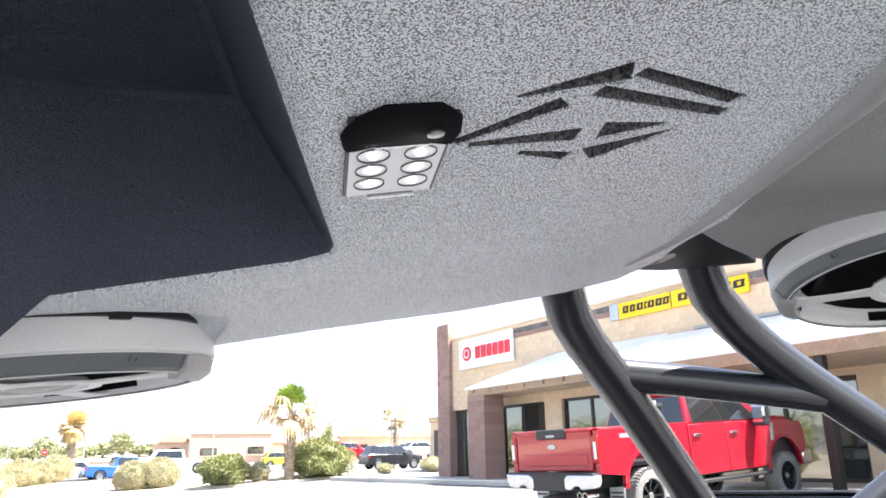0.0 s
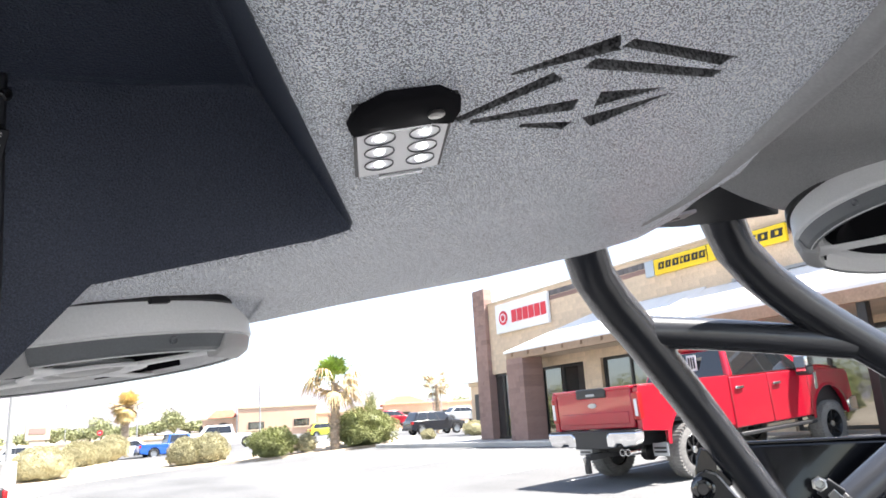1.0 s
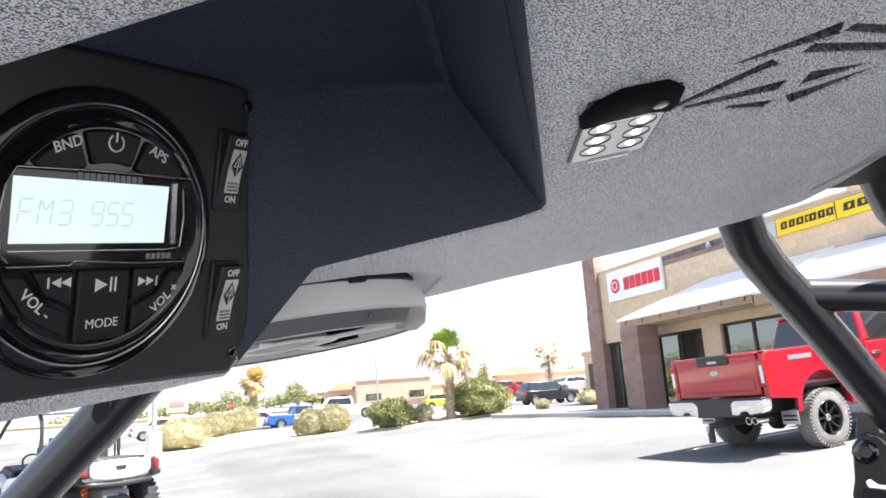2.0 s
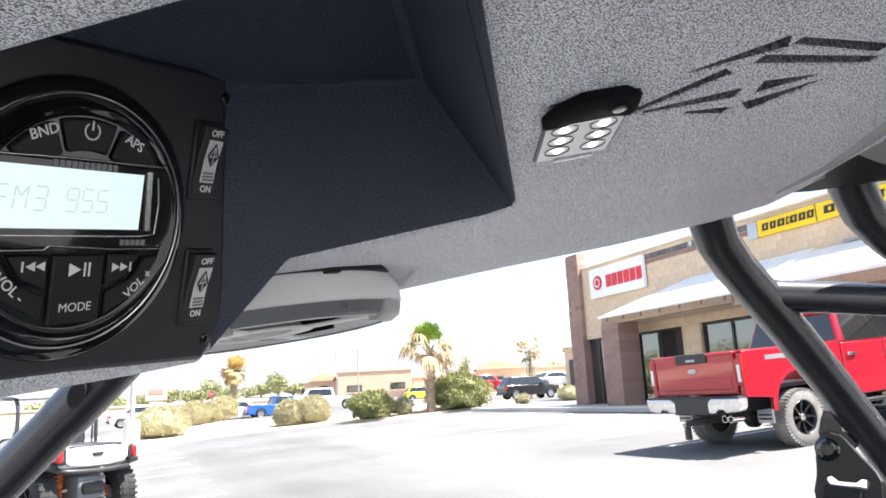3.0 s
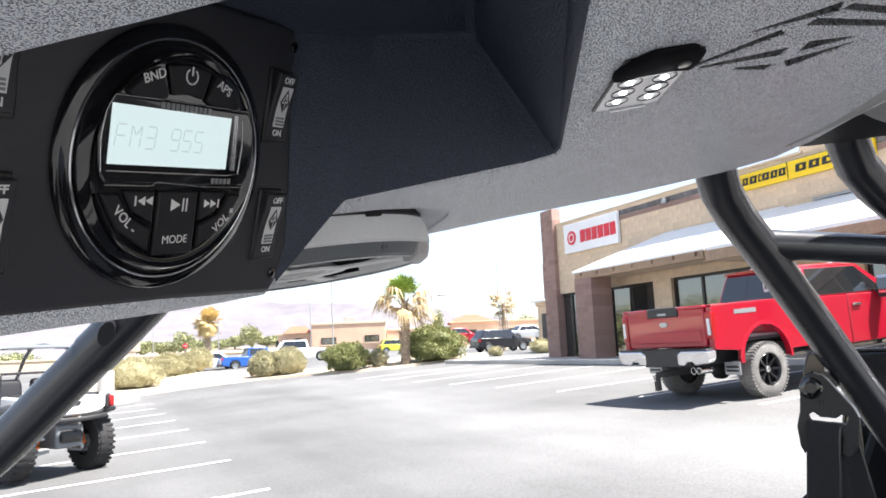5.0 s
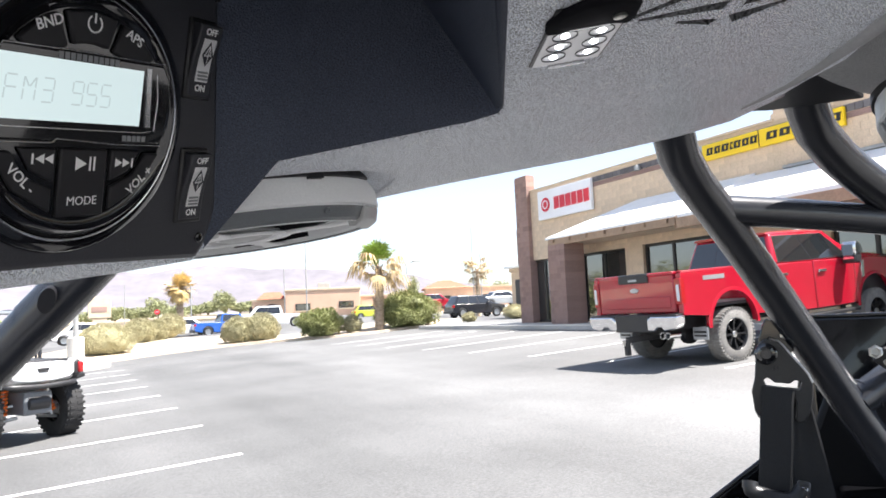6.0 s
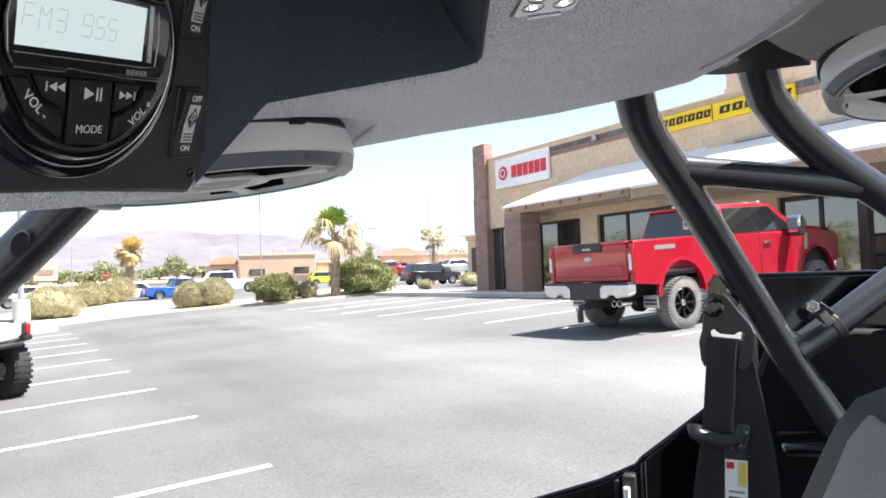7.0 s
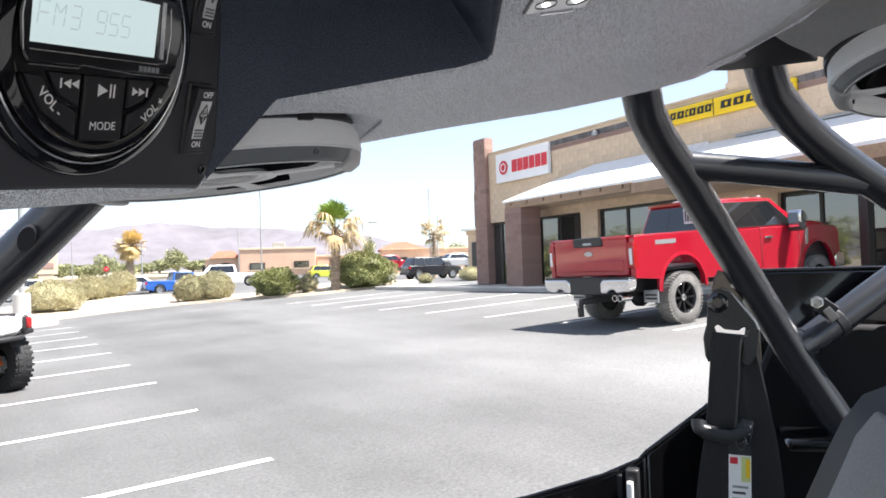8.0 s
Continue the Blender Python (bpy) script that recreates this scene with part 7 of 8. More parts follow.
shrub(12.05, 32.7, 1.1, 0.82, M_SAGE, 7, "small grey brown shrub beside the palm", 0.1, 3500)
shrub(14.75, 32.3, 3.15, 1.72, M_LEAF, 8, GREEN, 0.08, 14000, 0.075)
shrub(19.64, 34.83, 0.85, 0.5, M_SAGE, 9, "small dry tuft by the kerb", 0.0, 2500)
shrub(22.33, 34.36, 1.5, 0.8, M_SAGE, 10, DRY, 0.0, 4500, rough=0.12)


def palm(x, y, trunk_h, crown, seed, label, green, dead, r=0.22, dead_mat=None, fronds=34, base=0.12, lo=-62, hi=25, green_size=1.0, sag=1.0, stem=(0.4, 0.75)):
    rng = random.Random(seed)
    ob = thing("palm_tree", Matrix.Translation((x, y, g(x, y) + base)), label, "palm tree")
    bm = bmesh.new()
    n = 26
    rings = []
    for i in range(n + 1):
        t = i / n
        rr = r * (1.25 - 0.35 * t) * (1.0 + (0.14 if i % 2 else 0.0))
        rings.append([(rr * math.cos(a) + 0.06 * math.sin(t * 2), rr * math.sin(a), -0.1 + t * (trunk_h + 0.1)) for a in [2 * math.pi * k / 14 + 0.2 * i for k in range(14)]])
    part("trunk", loft(rings, bm), M_PTRUNK, ob, "ringed palm trunk")
    # old leaf stubs
    bm = bmesh.new()
    for i in range(90):
        a, z = rng.uniform(0, 6.28), trunk_h * rng.uniform(0.15, 1.0)
        q = Matrix.Translation((0, 0, z)) @ Matrix.Rotation(a, 4, "Z") @ pose(r * 0.9, 0, 0, 0, -50, 0)
        box(bm, 0, 0.22, -0.03, 0.03, -0.01, 0.015, q)
    tagged(part("leaf_stub_cover", bm, M_PTRUNK, ob, "old leaf stubs"), kind="stuff")

    def fan(bm, az, el, stem, blade, droop):
        """One fan frond: a stalk and a fan of narrow leaflets."""
        d = Vector((math.cos(az) * math.cos(el), math.sin(az) * math.cos(el), math.sin(el)))
        o = Vector((0, 0, trunk_h))
        tip = o + d * stem
        side = d.cross(Vector((0, 0, 1)))
        side = side.normalized() if side.length > 0.05 else Vector((1, 0, 0))
        upv = side.cross(d)
        w = 0.018
        bm.faces.new([bm.verts.new(p) for p in (o - side * w, o + side * w, tip + side * w * 0.6, tip - side * w * 0.6)])
        k = 15
        for i in range(k):
            b = radians(-105 + 210 * i / (k - 1)) * rng.uniform(0.92, 1.06)
            q = (d * math.cos(b) + side * math.sin(b)).normalized()
            L = blade * (0.7 + 0.3 * math.cos(b)) * rng.uniform(0.85, 1.1)
            nrm = (q.cross(upv)).normalized() * blade * 0.05
            mid = tip + q * L * 0.55 + Vector((0, 0, -droop * 0.15 * L))
            end = tip + q * L + Vector((0, 0, -droop * 0.75 * L))
            a0, a1 = bm.verts.new(tip - nrm * 0.3), bm.verts.new(tip + nrm * 0.3)
            b0, b1 = bm.verts.new(mid - nrm), bm.verts.new(mid + nrm)
            e = bm.verts.new(end)
            bm.faces.new((a0, a1, b1, b0))
            bm.faces.new((b0, b1, e))
    bm = bmesh.new()
    for i in range(int(fronds * green)):
        fan(bm, rng.uniform(0, 6.28), radians(rng.uniform(30, 88)), green_size * crown * rng.uniform(0.35, 0.6), green_size * crown * rng.uniform(0.4, 0.55), rng.uniform(0.1, 0.6))
    if green > 0:
        tagged(part("green_crown", bm, M_PFROND, ob, "upright green fan fronds"), kind="stuff")
    else:
        bm.free()
    bm = bmesh.new()
    for i in range(int(fronds * dead)):
        fan(bm, rng.uniform(0, 6.28), radians(rng.uniform(lo, hi)), crown * rng.uniform(*stem), crown * rng.uniform(0.38, 0.55), sag * rng.uniform(0.7, 1.6))
    tagged(part("dry_skirt", bm, dead_mat or M_PDEAD, ob, "hanging dry tan fronds"), kind="stuff")
    return ob


palm(13.15, 31.95, 2.95, 1.5, 21, "fan palm with a small green crown over dry hanging fronds", 0.80, 0.60, 0.17, fronds=38, green_size=1.0, lo=-45, hi=35)
palm(31.2, 53.7, 3.9, 1.5, 22, "distant fan palm with a thin dry crown", 0.0, 1.1, 0.15, fronds=30, base=0, lo=-45, hi=75, sag=0.7)
palm(9.2, 69.4, 4.1, 1.5, 23, "fan palm with a full yellowed crown", 0.0, 2.4, 0.26, M_PYEL, 70, base=0, lo=-80, hi=88, sag=0.25, stem=(0.15, 0.72))


def tree(x, y, h, w, seed, label, mat=M_TREE, count=1500, base=0.0):
    rng = random.Random(seed)
    ob = thing("tree", Matrix.Translation((x, y, g(x, y) + base)), label, "tree", "trees along the far road")
    bm = bmesh.new()
    tube([(0, 0, -0.1), (0.05, 0, h * 0.3), (0.0, 0.1, h * 0.55)], 0.16, 8, bm, 0.5, 0.09)
    for k in range(5):
        a = k * 1.26 + rng.uniform(-0.3, 0.3)
        tube([(0, 0, h * 0.32), (math.cos(a) * w * 0.2, math.sin(a) * w * 0.2, h * 0.55), (math.cos(a) * w * 0.38, math.sin(a) * w * 0.38, h * 0.75)], 0.08, 6, bm, 0.5, 0.02)
    part("trunk", bm, M_TWIG, ob, "brown trunk and limbs")
    bm = bmesh.new()
    leaf_cloud(bm, (0, 0, h * 0.5), (w * 0.55, w * 0.5, h * 0.52), count, 0.22, rng, 0.4, 0.6)
    core = bmesh.ops.create_icosphere(bm, subdivisions=3, radius=1.0)["verts"]
    for v in core:
        d = v.co.normalized()
        lump = 0.72 + 0.45 * noise.noise(d * 2.3 + Vector((seed, 0, 0))) + 0.3 * noise.noise(d * 6.0)
        v.co = Vector((d.x * w * 0.46 * lump, d.y * w * 0.42 * lump, h * 0.48 + d.z * h * 0.42 * lump))
    tagged(part("crown", bm, mat, ob, "open leafy crown"), kind="stuff")
    return ob


T = "small green roadside tree with an open crown"
for i, (x, y, h, w) in enumerate(((19.6, 103.1, 3.2, 3.0), (17.9, 106.5, 2.2, 3.4), (15.9, 106.8, 1.8, 3.4), (22.2, 105.7, 1.9, 3.4), (10.9, 103.4, 3.0, 2.6), (10.0, 107.5, 2.1, 2.8), (8.0, 107.7, 2.2, 3.4), (12.6, 100, 2.2, 2.8), (5.9, 105.8, 2.3, 3.0),
                                 (24.0, 107.3, 1.9, 2.4), (3.0, 106, 2.2, 3.6), (-1.5, 104, 2.4, 4.0), (50.8, 108.7, 4.6, 2.0), (54, 107.2, 4.2, 2.8), (59.4, 110, 4.4, 3.8), (68.3, 104.6, 3.6, 3.4), (66.3, 106, 3.6, 3.0), (75, 104, 3.6, 5.0), (-9, 104, 2.6, 5.0))):
    tree(x, y, h * (1.0 if i % 4 == 0 else 0.74), w * 0.9, 40 + i, T, count=1700)

# more of the same trees across the street behind the bays, mirrored in the shop windows
for i, (x, y, h, w) in enumerate(((-14, 42, 5.0, 5.0), (-20, 47, 6.0, 6.0), (-15, 54, 4.5, 5.0), (-24, 58, 6.5, 6.0), (-18, 66, 5.0, 6.0), (-27, 72, 6.0, 7.0), (-22, 34, 5.5, 5.5), (-30, 48, 6.0, 7.0), (-26, 22, 5.0, 5.5), (-24, 8, 5.5, 6.0))):
    tree(x, y, h, w, 80 + i, T, M_LEAF, 1800)

# ---- distant buildings ----
def building(name, m, label, boxes, roofs=(), windows=(), mat=None):
    b = thing(name, m, label, "building")
    for x0, x1, y0, y1, z0, z1 in boxes:
        part("wall", boxed(x0, x1, y0, y1, z0, z1), mat or M_ADOBE, b, bevel=0.05)
        part("parapet", boxed(x0 - 0.08, x1 + 0.08, y0 - 0.08, y1 + 0.08, z1, z1 + 0.22), M_STUCCO, b, "pale parapet", bevel=0.03)
    for x0, x1, y0, y1, z0, z1 in roofs:
        bm = bmesh.new()
        cx_, cy_ = (x0 + x1) / 2, (y0 + y1) / 2
        lo_ = [bm.verts.new(p) for p in ((x0, y0, z0), (x1, y0, z0), (x1, y1, z0), (x0, y1, z0))]
        hi_ = [bm.verts.new(p) for p in ((cx_ - 0.8, cy_, z1), (cx_ + 0.8, cy_, z1))]
        for f in ((lo_[0], lo_[1], hi_[1], hi_[0]), (lo_[2], lo_[3], hi_[0], hi_[1]), (lo_[1], lo_[2], hi_[1]), (lo_[3], lo_[0], hi_[0]), tuple(lo_[::-1])):
            bm.faces.new(f)
        bmesh.ops.recalc_face_normals(bm, faces=bm.faces[:])
        part("roof", bm, M_TILE, b, "terracotta tiled hip roof")
    for x0, x1, y, z0, z1 in windows:
        w = part("window", boxed(x0, x1, y - 0.06, y + 0.05, z0, z1), M_FRAME, b, "dark window")
        part("pane", boxed(x0 + 0.08, x1 - 0.08, y - 0.08, y - 0.055, z0 + 0.08, z1 - 0.08), M_WGLASS, w)
        part("sill", boxed(x0 - 0.1, x1 + 0.1, y - 0.14, y, z0 - 0.12, z0), M_STUCCO, w, "pale sill")
    return b


adobe = building("adobe_building", pose(23.97, 88.1, 0.79, 0, 0, -19) @ Matrix.Scale(1.2, 4), "low pink adobe building with a tiled entrance tower", [(0.0, 7.6, 0, 9, 0, 3.3), (-3.4, -0.1, 0.6, 8, 0, 2.4), (7.9, 20, 7, 12, 0, 2.6)],
                 [(-2.9, 0.0, 0.2, 3.4, 2.6, 3.35)], [(1.0, 2.5, 0, 1.3, 2.0), (5.4, 6.9, 0, 1.4, 2.1)])
bm = prism([(-0.75, 0.0), (-0.75, 1.5)] + [(0.75 * math.cos(radians(a)), 1.5 + 0.6 * math.sin(radians(a))) for a in range(165, 0, -15)] + [(0.75, 1.5), (0.75, 0.0)], 0.48, 0.75, "y")
bmesh.ops.translate(bm, vec=(-1.4, 0, 0), verts=bm.verts[:])
part("arched_doorway", bm, M_FRAME, adobe, "dark arched doorway")
for k in range(3):
    bm = prism([(-0.16, 0.9), (-0.16, 1.8), (0, 2.0), (0.16, 1.8), (0.16, 0.9)], 0.5, 0.7, "y")
    bmesh.ops.translate(bm, vec=(-3.5 + 0.5 * k, 0, 0), verts=bm.verts[:])
    part("arched_window", bm, M_FRAME, adobe, "narrow dark arched window")
part("roof_unit", boxed(3.2, 4.5, 3, 4.4, 3.4, 4.2), M_POLE, adobe, "grey roof air conditioner", bevel=0.04)
building("low_building", pose(42, 86, 1.4, 0, 0, -25), "long low pinkish building far off", [(0, 12, 0, 8, 0, 3.0), (14, 22, 2, 9, 0, 2.6)], [(-0.4, 6.0, -0.3, 8.3, 3.1, 4.3)], [(2, 3.4, 0, 1.2, 2.1), (7.5, 9.2, 0, 1.2, 2.1), (15.5, 17, 2, 1.1, 2.0), (18.5, 20, 2, 1.1, 2.0)])
side = building("side_building", pose(24.0, 37.2, 0.85, 0, 0, 0), "tan neighbouring shop with a brown tower and white eave", [(0, 10, -3, 0, 0, 2.75)], [], [(0.5, 1.6, -3, 0.5, 2.3), (2.0, 3.4, -3, 0.5, 2.3)], M_BLOCK)
part("tower", boxed(0.35, 3.4, -2.7, -0.3, 2.9, 5.3), M_BLOCKR, side, "brown block tower", bevel=0.03)
part("eave", boxed(-0.35, 9.0, -3.7, 0.2, 2.98, 3.12), M_WMETAL, side, "white metal eave", bevel=0.03)
part("side_window", boxed(-0.05, 0.05, -2.5, -0.5, 0.4, 2.3), M_FRAME, side, "dark window", bevel=0.02)
msign = thing("monument_sign", pose(2.3, 60.0, 0.0), "beige monument sign with a red band beside the road", "sign")
part("pedestal", boxed(-0.5, 0.5, -0.25, 0.25, -0.1, 2.1), M_STUCCO, msign, "beige pedestal", bevel=0.03)
part("sign_face", boxed(-0.78, 0.78, -0.3, 0.3, 2.1, 3.7), M_STUCCO, msign, "beige sign face", bevel=0.04)
part("red_band", boxed(-0.55, 0.5, -0.33, -0.3, 2.55, 2.95), M_BLOCKR, msign, "red band of word shapes", bevel=0.01)
building("far_wall", pose(-14, 92, 0.7, 0, 0, -3), "low pale wall along the far road", [(0, 36, 0, 0.3, 0, 1.1)], [], [], M_STUCCO)


def light_pole(x, y, h, label, arms=0, base=False, r=0.045):
    ob = thing("light_pole", Matrix.Translation((x, y, g(x, y))), label, "light pole", "light poles")
    b = 0.0
    if base:
        part("pole_base", lathe([(0.30, -0.05), (0.30, 1.15), (0.27, 1.2), (0.1, 1.2)], 24), M_CONC, ob, "round pale concrete base", smooth=True, angle=30)
        b = 1.2
    part("pole", tube([(0, 0, b - 0.05), (0, 0, h)], r, 10, smooth=False, r_end=r * 0.7), M_POLE, ob, "grey pole")
    for k in range(arms):
        s = -1 if k else 1
        part("lamp_arm", tube([(0, 0, h - 0.1), (s * 0.9, 0, h + 0.05)], 0.04, 8, smooth=False), M_POLE, ob)
        part("lamp_head", boxed(s * 0.9 - 0.35, s * 0.9 + 0.35, -0.16, 0.16, h, h + 0.12), M_POLE, ob, "flat lamp head", bevel=0.03)
    return ob


light_pole(0.38, 30.75, 7.5, "grey light pole on a round concrete base", 2, True, 0.1)
light_pole(17.95, 59.3, 9.5, "tall thin grey light pole", 0, r=0.06)
light_pole(25.0, 54.5, 4.75, "grey light pole with two lamp heads", 2, r=0.06)
light_pole(30.9, 53.8, 7.6, "tall thin grey light pole", 0)
light_pole(33.5, 56.9, 5.6, "thin grey light pole", 0, r=0.06)
light_pole(5.0, 74.8, 4.9, "thin dark utility pole", 0)
light_pole(9.6, 65.3, 4.1, "thin pale pole beside the yellowed palm", 0, r=0.07)
light_pole(20.6, 76.0, 5.6, "thin dark utility pole", 0, r=0.06)
stop = thing("stop_sign", Matrix.Translation((6.89, 65.6, g(6.89, 65.6))), "red octagonal road sign on a post", "road sign")
part("post", tube([(0, 0, -0.1), (0, 0, 2.35)], 0.03, 8, smooth=False), M_POLE, stop)
part("word_bar", boxed(-0.13, 0.13, -0.075, -0.055, 2.13, 2.17), M_SIGNW, stop, "white word bar")
part("plate", lathe([(0.22, 0), (0.22, 0.02)], 8, m=Matrix.Translation((0, -0.03, 2.15)) @ pose(0, 0, 0, 90, 22.5, 0)), M_SIGNR, stop, "red octagon plate")

# mountains: ridges of rock far behind the town
def ridge(name, dist, profile, seed, depth):
    bm = bmesh.new()
    rows = []
    az = [p[0] for p in profile]
    hz = [p[1] for p in profile]
    n = 220
    for j in range(9):
        row = []
        for i in range(n):
            a = az[0] + (az[-1] - az[0]) * i / (n - 1)
            top = float(np.interp(a, az, hz))
            t = j / 8
            d = dist + depth * t
            x, y = d * math.sin(radians(a)), d * math.cos(radians(a))
            rough = noise.fractal(Vector((a * 0.35, t * 2.2, seed)), 0.9, 2.0, 6)
            z = -4 + (top + 4) * (t ** 0.8) * (1 + 0.30 * rough * (1 - t * 0.7)) if j else -6
            row.append(bm.verts.new((x, y, z * d / dist if j else z)))
        rows.append(row)
    for a, b in zip(rows, rows[1:]):
        for i in range(n - 1):
            bm.faces.new((a[i], a[i + 1], b[i + 1], b[i]))
    return tagged(part(name, bm, M_MOUNT, smooth=True, angle=60), "pale hazy desert mountain range", "mountain", kind="structure")


ridge("backdrop", 2300, [(-80, 60), (-30, 95), (-12, 140), (-4, 150), (2, 152), (6, 156), (9.5, 168), (12, 160), (17, 148), (21, 140), (25, 118), (29, 86), (33, 72), (45, 60), (70, 50), (100, 45)], 3, 500)

# ---- white utility buggy parked on the bays ----
ub = thing("utility_buggy", pose(-0.29, 11.72, g(-0.29)) @ pose(0, 0, 0, 0, 0, 122), "white utility buggy with red tail lights and knobbly black tyres", "buggy")
for s in (-1, 1):
    for x in (0.45, 2.45):
        w = wheel_set(ub, x, s * 0.57, 0.42, 0.42, 0.27, M_TYREB, M_RIM, s, 6, 30, 0.5)
        w["label"] = "knobbly black off-road wheel"
    lo, hi = sorted((s * 0.50, s * 0.58))
    part("tail_light_housing", boxed(-0.10, 0.10, *sorted((s * 0.44, s * 0.55)), 0.90, 1.12), M_BLACKP, ub, "black tail light housing", bevel=0.03)
    part("tail_light", boxed(-0.13, 0.04, lo, hi, 0.93, 1.09), M_LAMP, ub, "red tail light", bevel=0.025)
    coil = [(0.30 + 0.10 * t + 0.052 * math.cos(t * 44), s * (0.35 - 0.07 * t) + 0.052 * math.sin(t * 44), 0.40 + 0.36 * t) for t in [k / 56 for k in range(57)]]
    spring = part("shock_absorber", tube([(0.30, s * 0.36, 0.34), (0.41, s * 0.27, 0.82)], 0.028, 12, smooth=False), M_SILVERC, ub, "grey damper in an orange spring", smooth=True)
    part("shock_spring", tube(coil, 0.019, 8, smooth=False), M_ORANGE, spring, "orange coil spring", smooth=True)
    for z0, z1 in ((0.30, 0.36), (0.50, 0.54)):
        part("suspension_arm", tube([(0.30, s * 0.14, z1), (0.42, s * 0.50, z0)], 0.024, 10, smooth=False), M_SILVERC, ub, "grey suspension arm", smooth=True)
    part("wheel_hub", lathe([(0.06, 0.0), (0.06, 0.12), (0.10, 0.13), (0.10, 0.15)], 16, m=Matrix.Translation((0.45, s * 0.38, 0.42)) @ pose(0, 0, 0, -90 * s, 0, 0)), M_SILVERC, ub, "grey wheel hub", smooth=True, angle=30)
    part("cage_tube", tube([(1.0, s * 0.6, 0.95), (1.05, s * 0.58, 1.72), (1.4, s * 0.55, 1.84), (2.1, s * 0.52, 1.82), (2.75, s * 0.58, 1.15)], 0.028, 10), M_TUBE, ub, "black cage tube", smooth=True)
    part("front_wing", loft([[(xx, s * 0.45, 0.78), (xx, s * 0.74, 0.78), (xx, s * 0.72, zz), (xx, s * 0.45, zz + 0.03)] for xx, zz in ((2.02, 0.84), (2.2, 0.96), (2.7, 0.97), (2.95, 0.88))]), M_WHITE, ub, "white front wing", bevel=0.03)
    part("rear_wing", loft([[(xx, s * 0.46, 0.80), (xx, s * 0.72, 0.86), (xx, s * 0.70, zz), (xx, s * 0.46, zz + 0.05)] for xx, zz in ((0.02, 0.92), (0.2, 0.98), (0.7, 0.99), (0.95, 0.92))]), M_BLACKP, ub, "black rear mudguard", bevel=0.03)
    part("door", prism([(1.05, 0.42), (1.0, 0.85), (1.15, 0.98), (1.9, 0.92), (2.1, 0.80), (2.05, 0.42)], *sorted((s * 0.60, s * 0.64)), "y"), M_WHITE, ub, "white half door", bevel=0.02)
    part("seat", prism([(1.10, 0.72), (1.16, 1.30), (1.22, 1.38), (1.30, 1.36), (1.32, 0.90), (1.75, 0.86), (1.75, 0.72)], *sorted((s * 0.08, s * 0.52)), "y"), M_SEATB, ub, "black seat", bevel=0.05, segs=3)
tail = [(-0.49, 1.13), (-0.44, 1.15), (-0.38, 1.09), (-0.27, 1.12), (0.27, 1.12), (0.38, 1.09), (0.44, 1.15), (0.49, 1.13), (0.48, 0.95), (0.39, 0.88), (0.18, 0.85), (-0.18, 0.85), (-0.39, 0.88), (-0.48, 0.95)]
part("tailgate", prism(tail, -0.09, 0.02, "x"), M_WHITE, ub, "white moulded tailgate", bevel=0.03, segs=3)
part("cargo_bed", prism([(0.0, 0.86), (0.0, 1.10), (0.95, 1.14), (0.95, 0.82), (0.2, 0.80)], -0.51, 0.51, "y"), M_WHITE, ub, "white cargo bed", bevel=0.04, segs=3)
part("bed_liner", boxed(0.06, 0.9, -0.46, 0.46, 1.10, 1.15), M_BLACKP, ub, "black bed liner", bevel=0.02)
part("tailgate_latch", prism([(-0.09, 1.04), (0.09, 1.04), (0.06, 0.985), (-0.06, 0.985)], -0.105, -0.085, "x"), M_BLACKP, ub, "black tailgate latch", bevel=0.006)
part("rear_bumper", tube([(0.10, -0.54, 0.84), (-0.08, -0.42, 0.81), (-0.12, 0.0, 0.79), (-0.08, 0.42, 0.81), (0.10, 0.54, 0.84)], 0.036, 14), M_BLACKP, ub, "curved black rear bumper", smooth=True)
part("gearbox_cover", boxed(0.02, 0.5, -0.20, 0.20, 0.40, 0.72), M_SLATE, ub, "slate grey gearbox cover", bevel=0.03, segs=3)
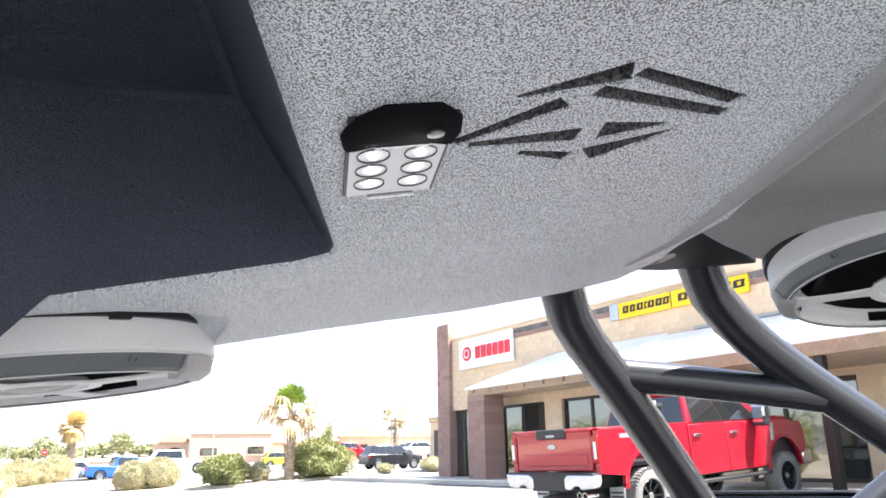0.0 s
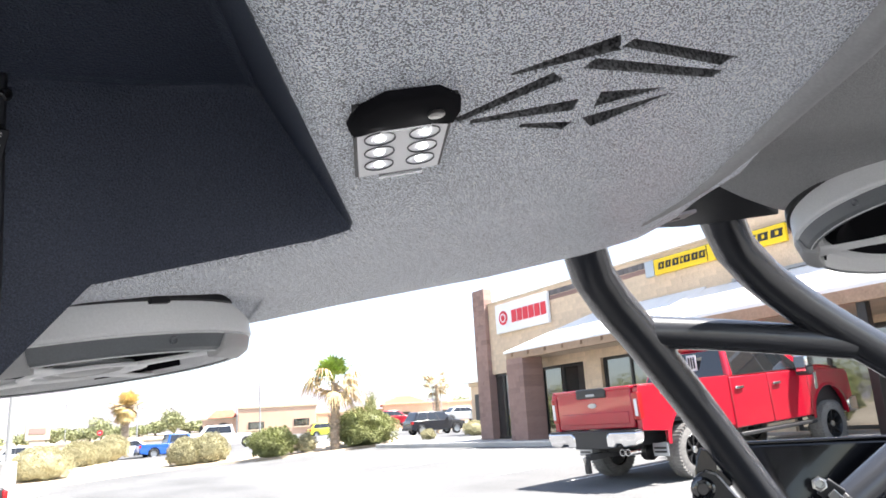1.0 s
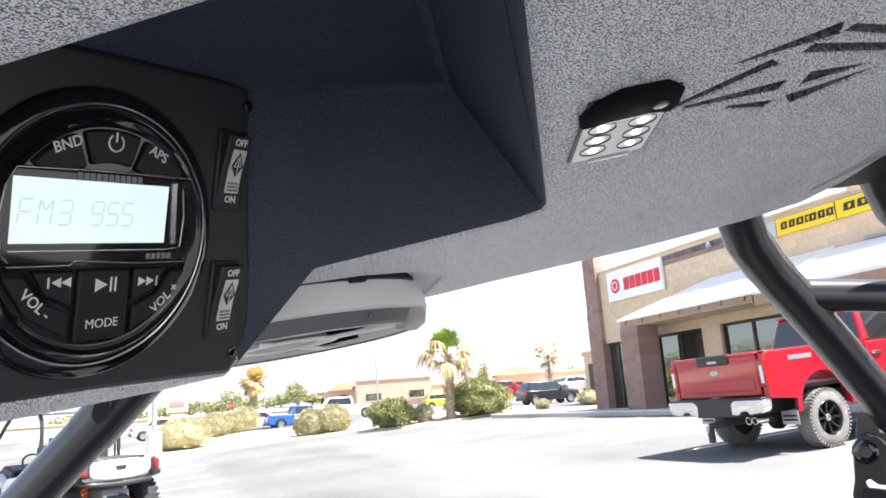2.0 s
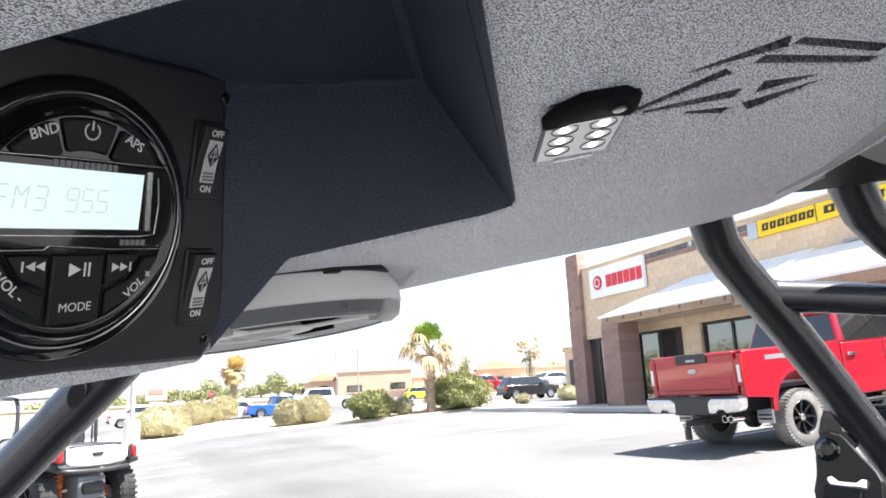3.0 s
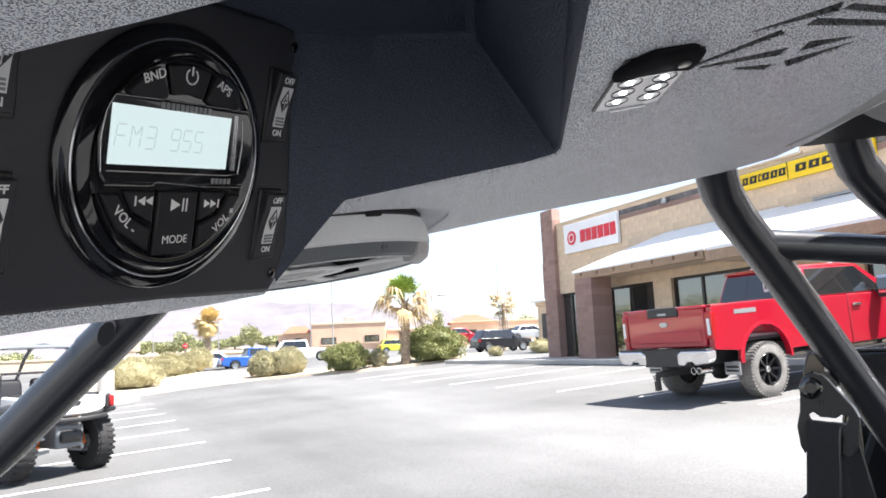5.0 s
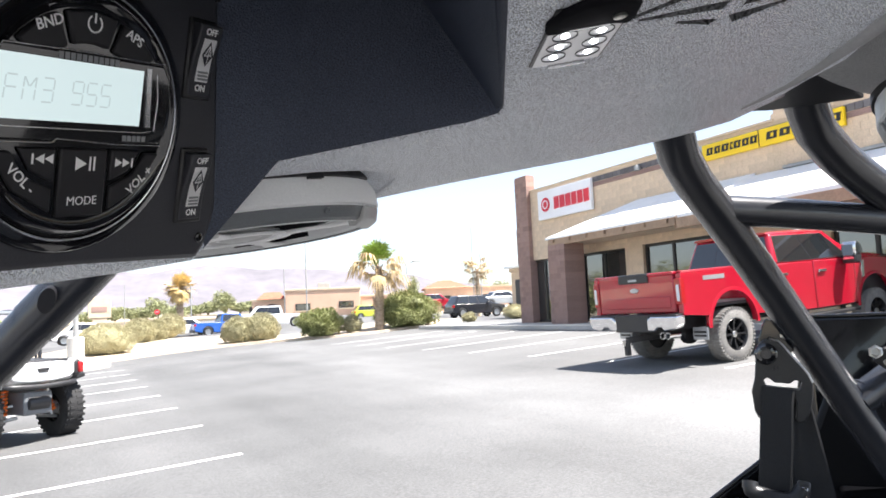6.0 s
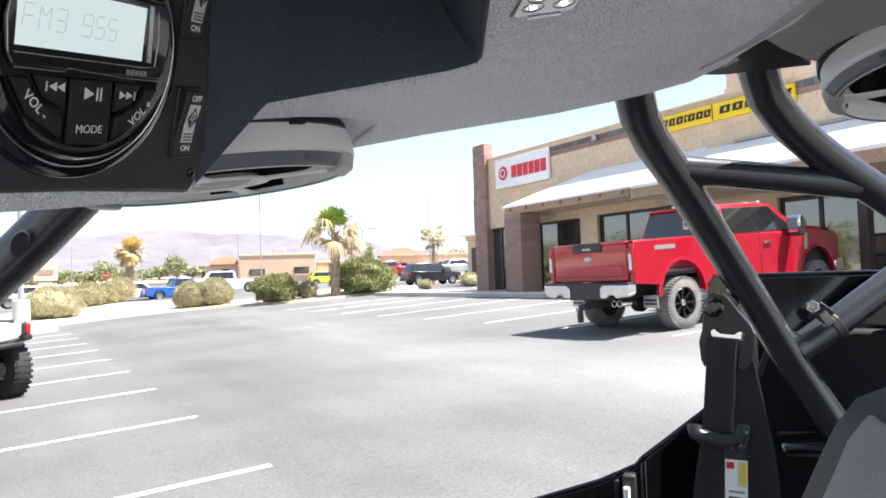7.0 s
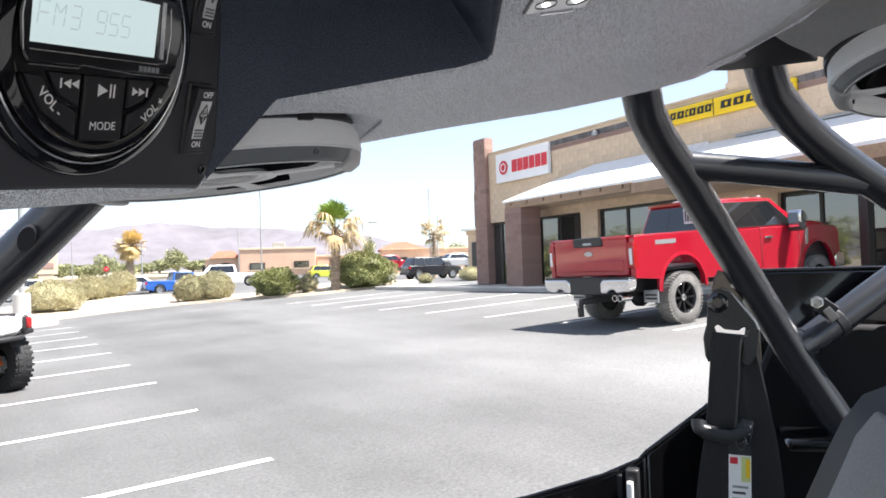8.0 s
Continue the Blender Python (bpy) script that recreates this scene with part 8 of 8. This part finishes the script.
part("silencer", lathe([(0.03, 0.0), (0.09, 0.02), (0.10, 0.05), (0.10, 0.30), (0.06, 0.34)], 20, m=Matrix.Translation((0.06, 0.16, 0.56)) @ pose(0, 0, 0, 90, 0, 0)), M_BLACKP, ub, "black silencer", smooth=True, angle=40)
part("hitch_ball", lathe([(0.02, 0.0), (0.02, 0.04), (0.035, 0.06), (0.035, 0.09), (0.015, 0.11)], 14, m=Matrix.Translation((-0.06, -0.08, 0.72))), M_STEEL, ub, "steel hitch ball", smooth=True)
part("body_tub", boxed(0.9, 2.9, -0.58, 0.58, 0.36, 0.76), M_BLACKP, ub, "black body tub", bevel=0.05)
part("dash", prism([(1.98, 0.76), (1.90, 1.02), (2.2, 1.10), (2.4, 1.0), (2.4, 0.76)], -0.56, 0.56, "y"), M_BLACKP, ub, "black dash", bevel=0.03)
part("steering_wheel", lathe([(0.17, -0.012), (0.185, 0.0), (0.17, 0.012), (0.155, 0.0)], 28, m=Matrix.Translation((1.84, 0.28, 1.10)) @ pose(0, 0, 0, 0, -55, 0), closed=True), M_BLACKP, ub, "black steering wheel", smooth=True)
part("bonnet", loft([[(2.3, -0.5, 0.76), (2.3, 0.5, 0.76), (2.3, 0.46, 1.06), (2.3, -0.46, 1.06)], [(2.75, -0.48, 0.70), (2.75, 0.48, 0.70), (2.75, 0.42, 0.98), (2.75, -0.42, 0.98)], [(3.0, -0.40, 0.66), (3.0, 0.40, 0.66), (2.97, 0.34, 0.84), (2.97, -0.34, 0.84)]]), M_WHITE, ub, "white bonnet", bevel=0.05, segs=3)
part("roof", loft([[(xx, yy * 0.60, 1.86 + rise - 0.02 * abs(yy) ** 3) for yy in (-1, -0.6, 0, 0.6, 1)] + [(xx, yy * 0.58, 1.82 + rise) for yy in (1, 0, -1)] for xx, rise in ((0.98, -0.01), (1.2, 0.02), (1.8, 0.03), (2.25, 0.0))]), M_SLATE, ub, "slate blue moulded roof", bevel=0.01)
part("bed_rail", tube([(0.95, -0.5, 1.12), (0.95, -0.5, 1.46), (0.95, 0.5, 1.46), (0.95, 0.5, 1.12)], 0.02, 8, smooth=False), M_TUBE, ub, "black bed rail", smooth=True)
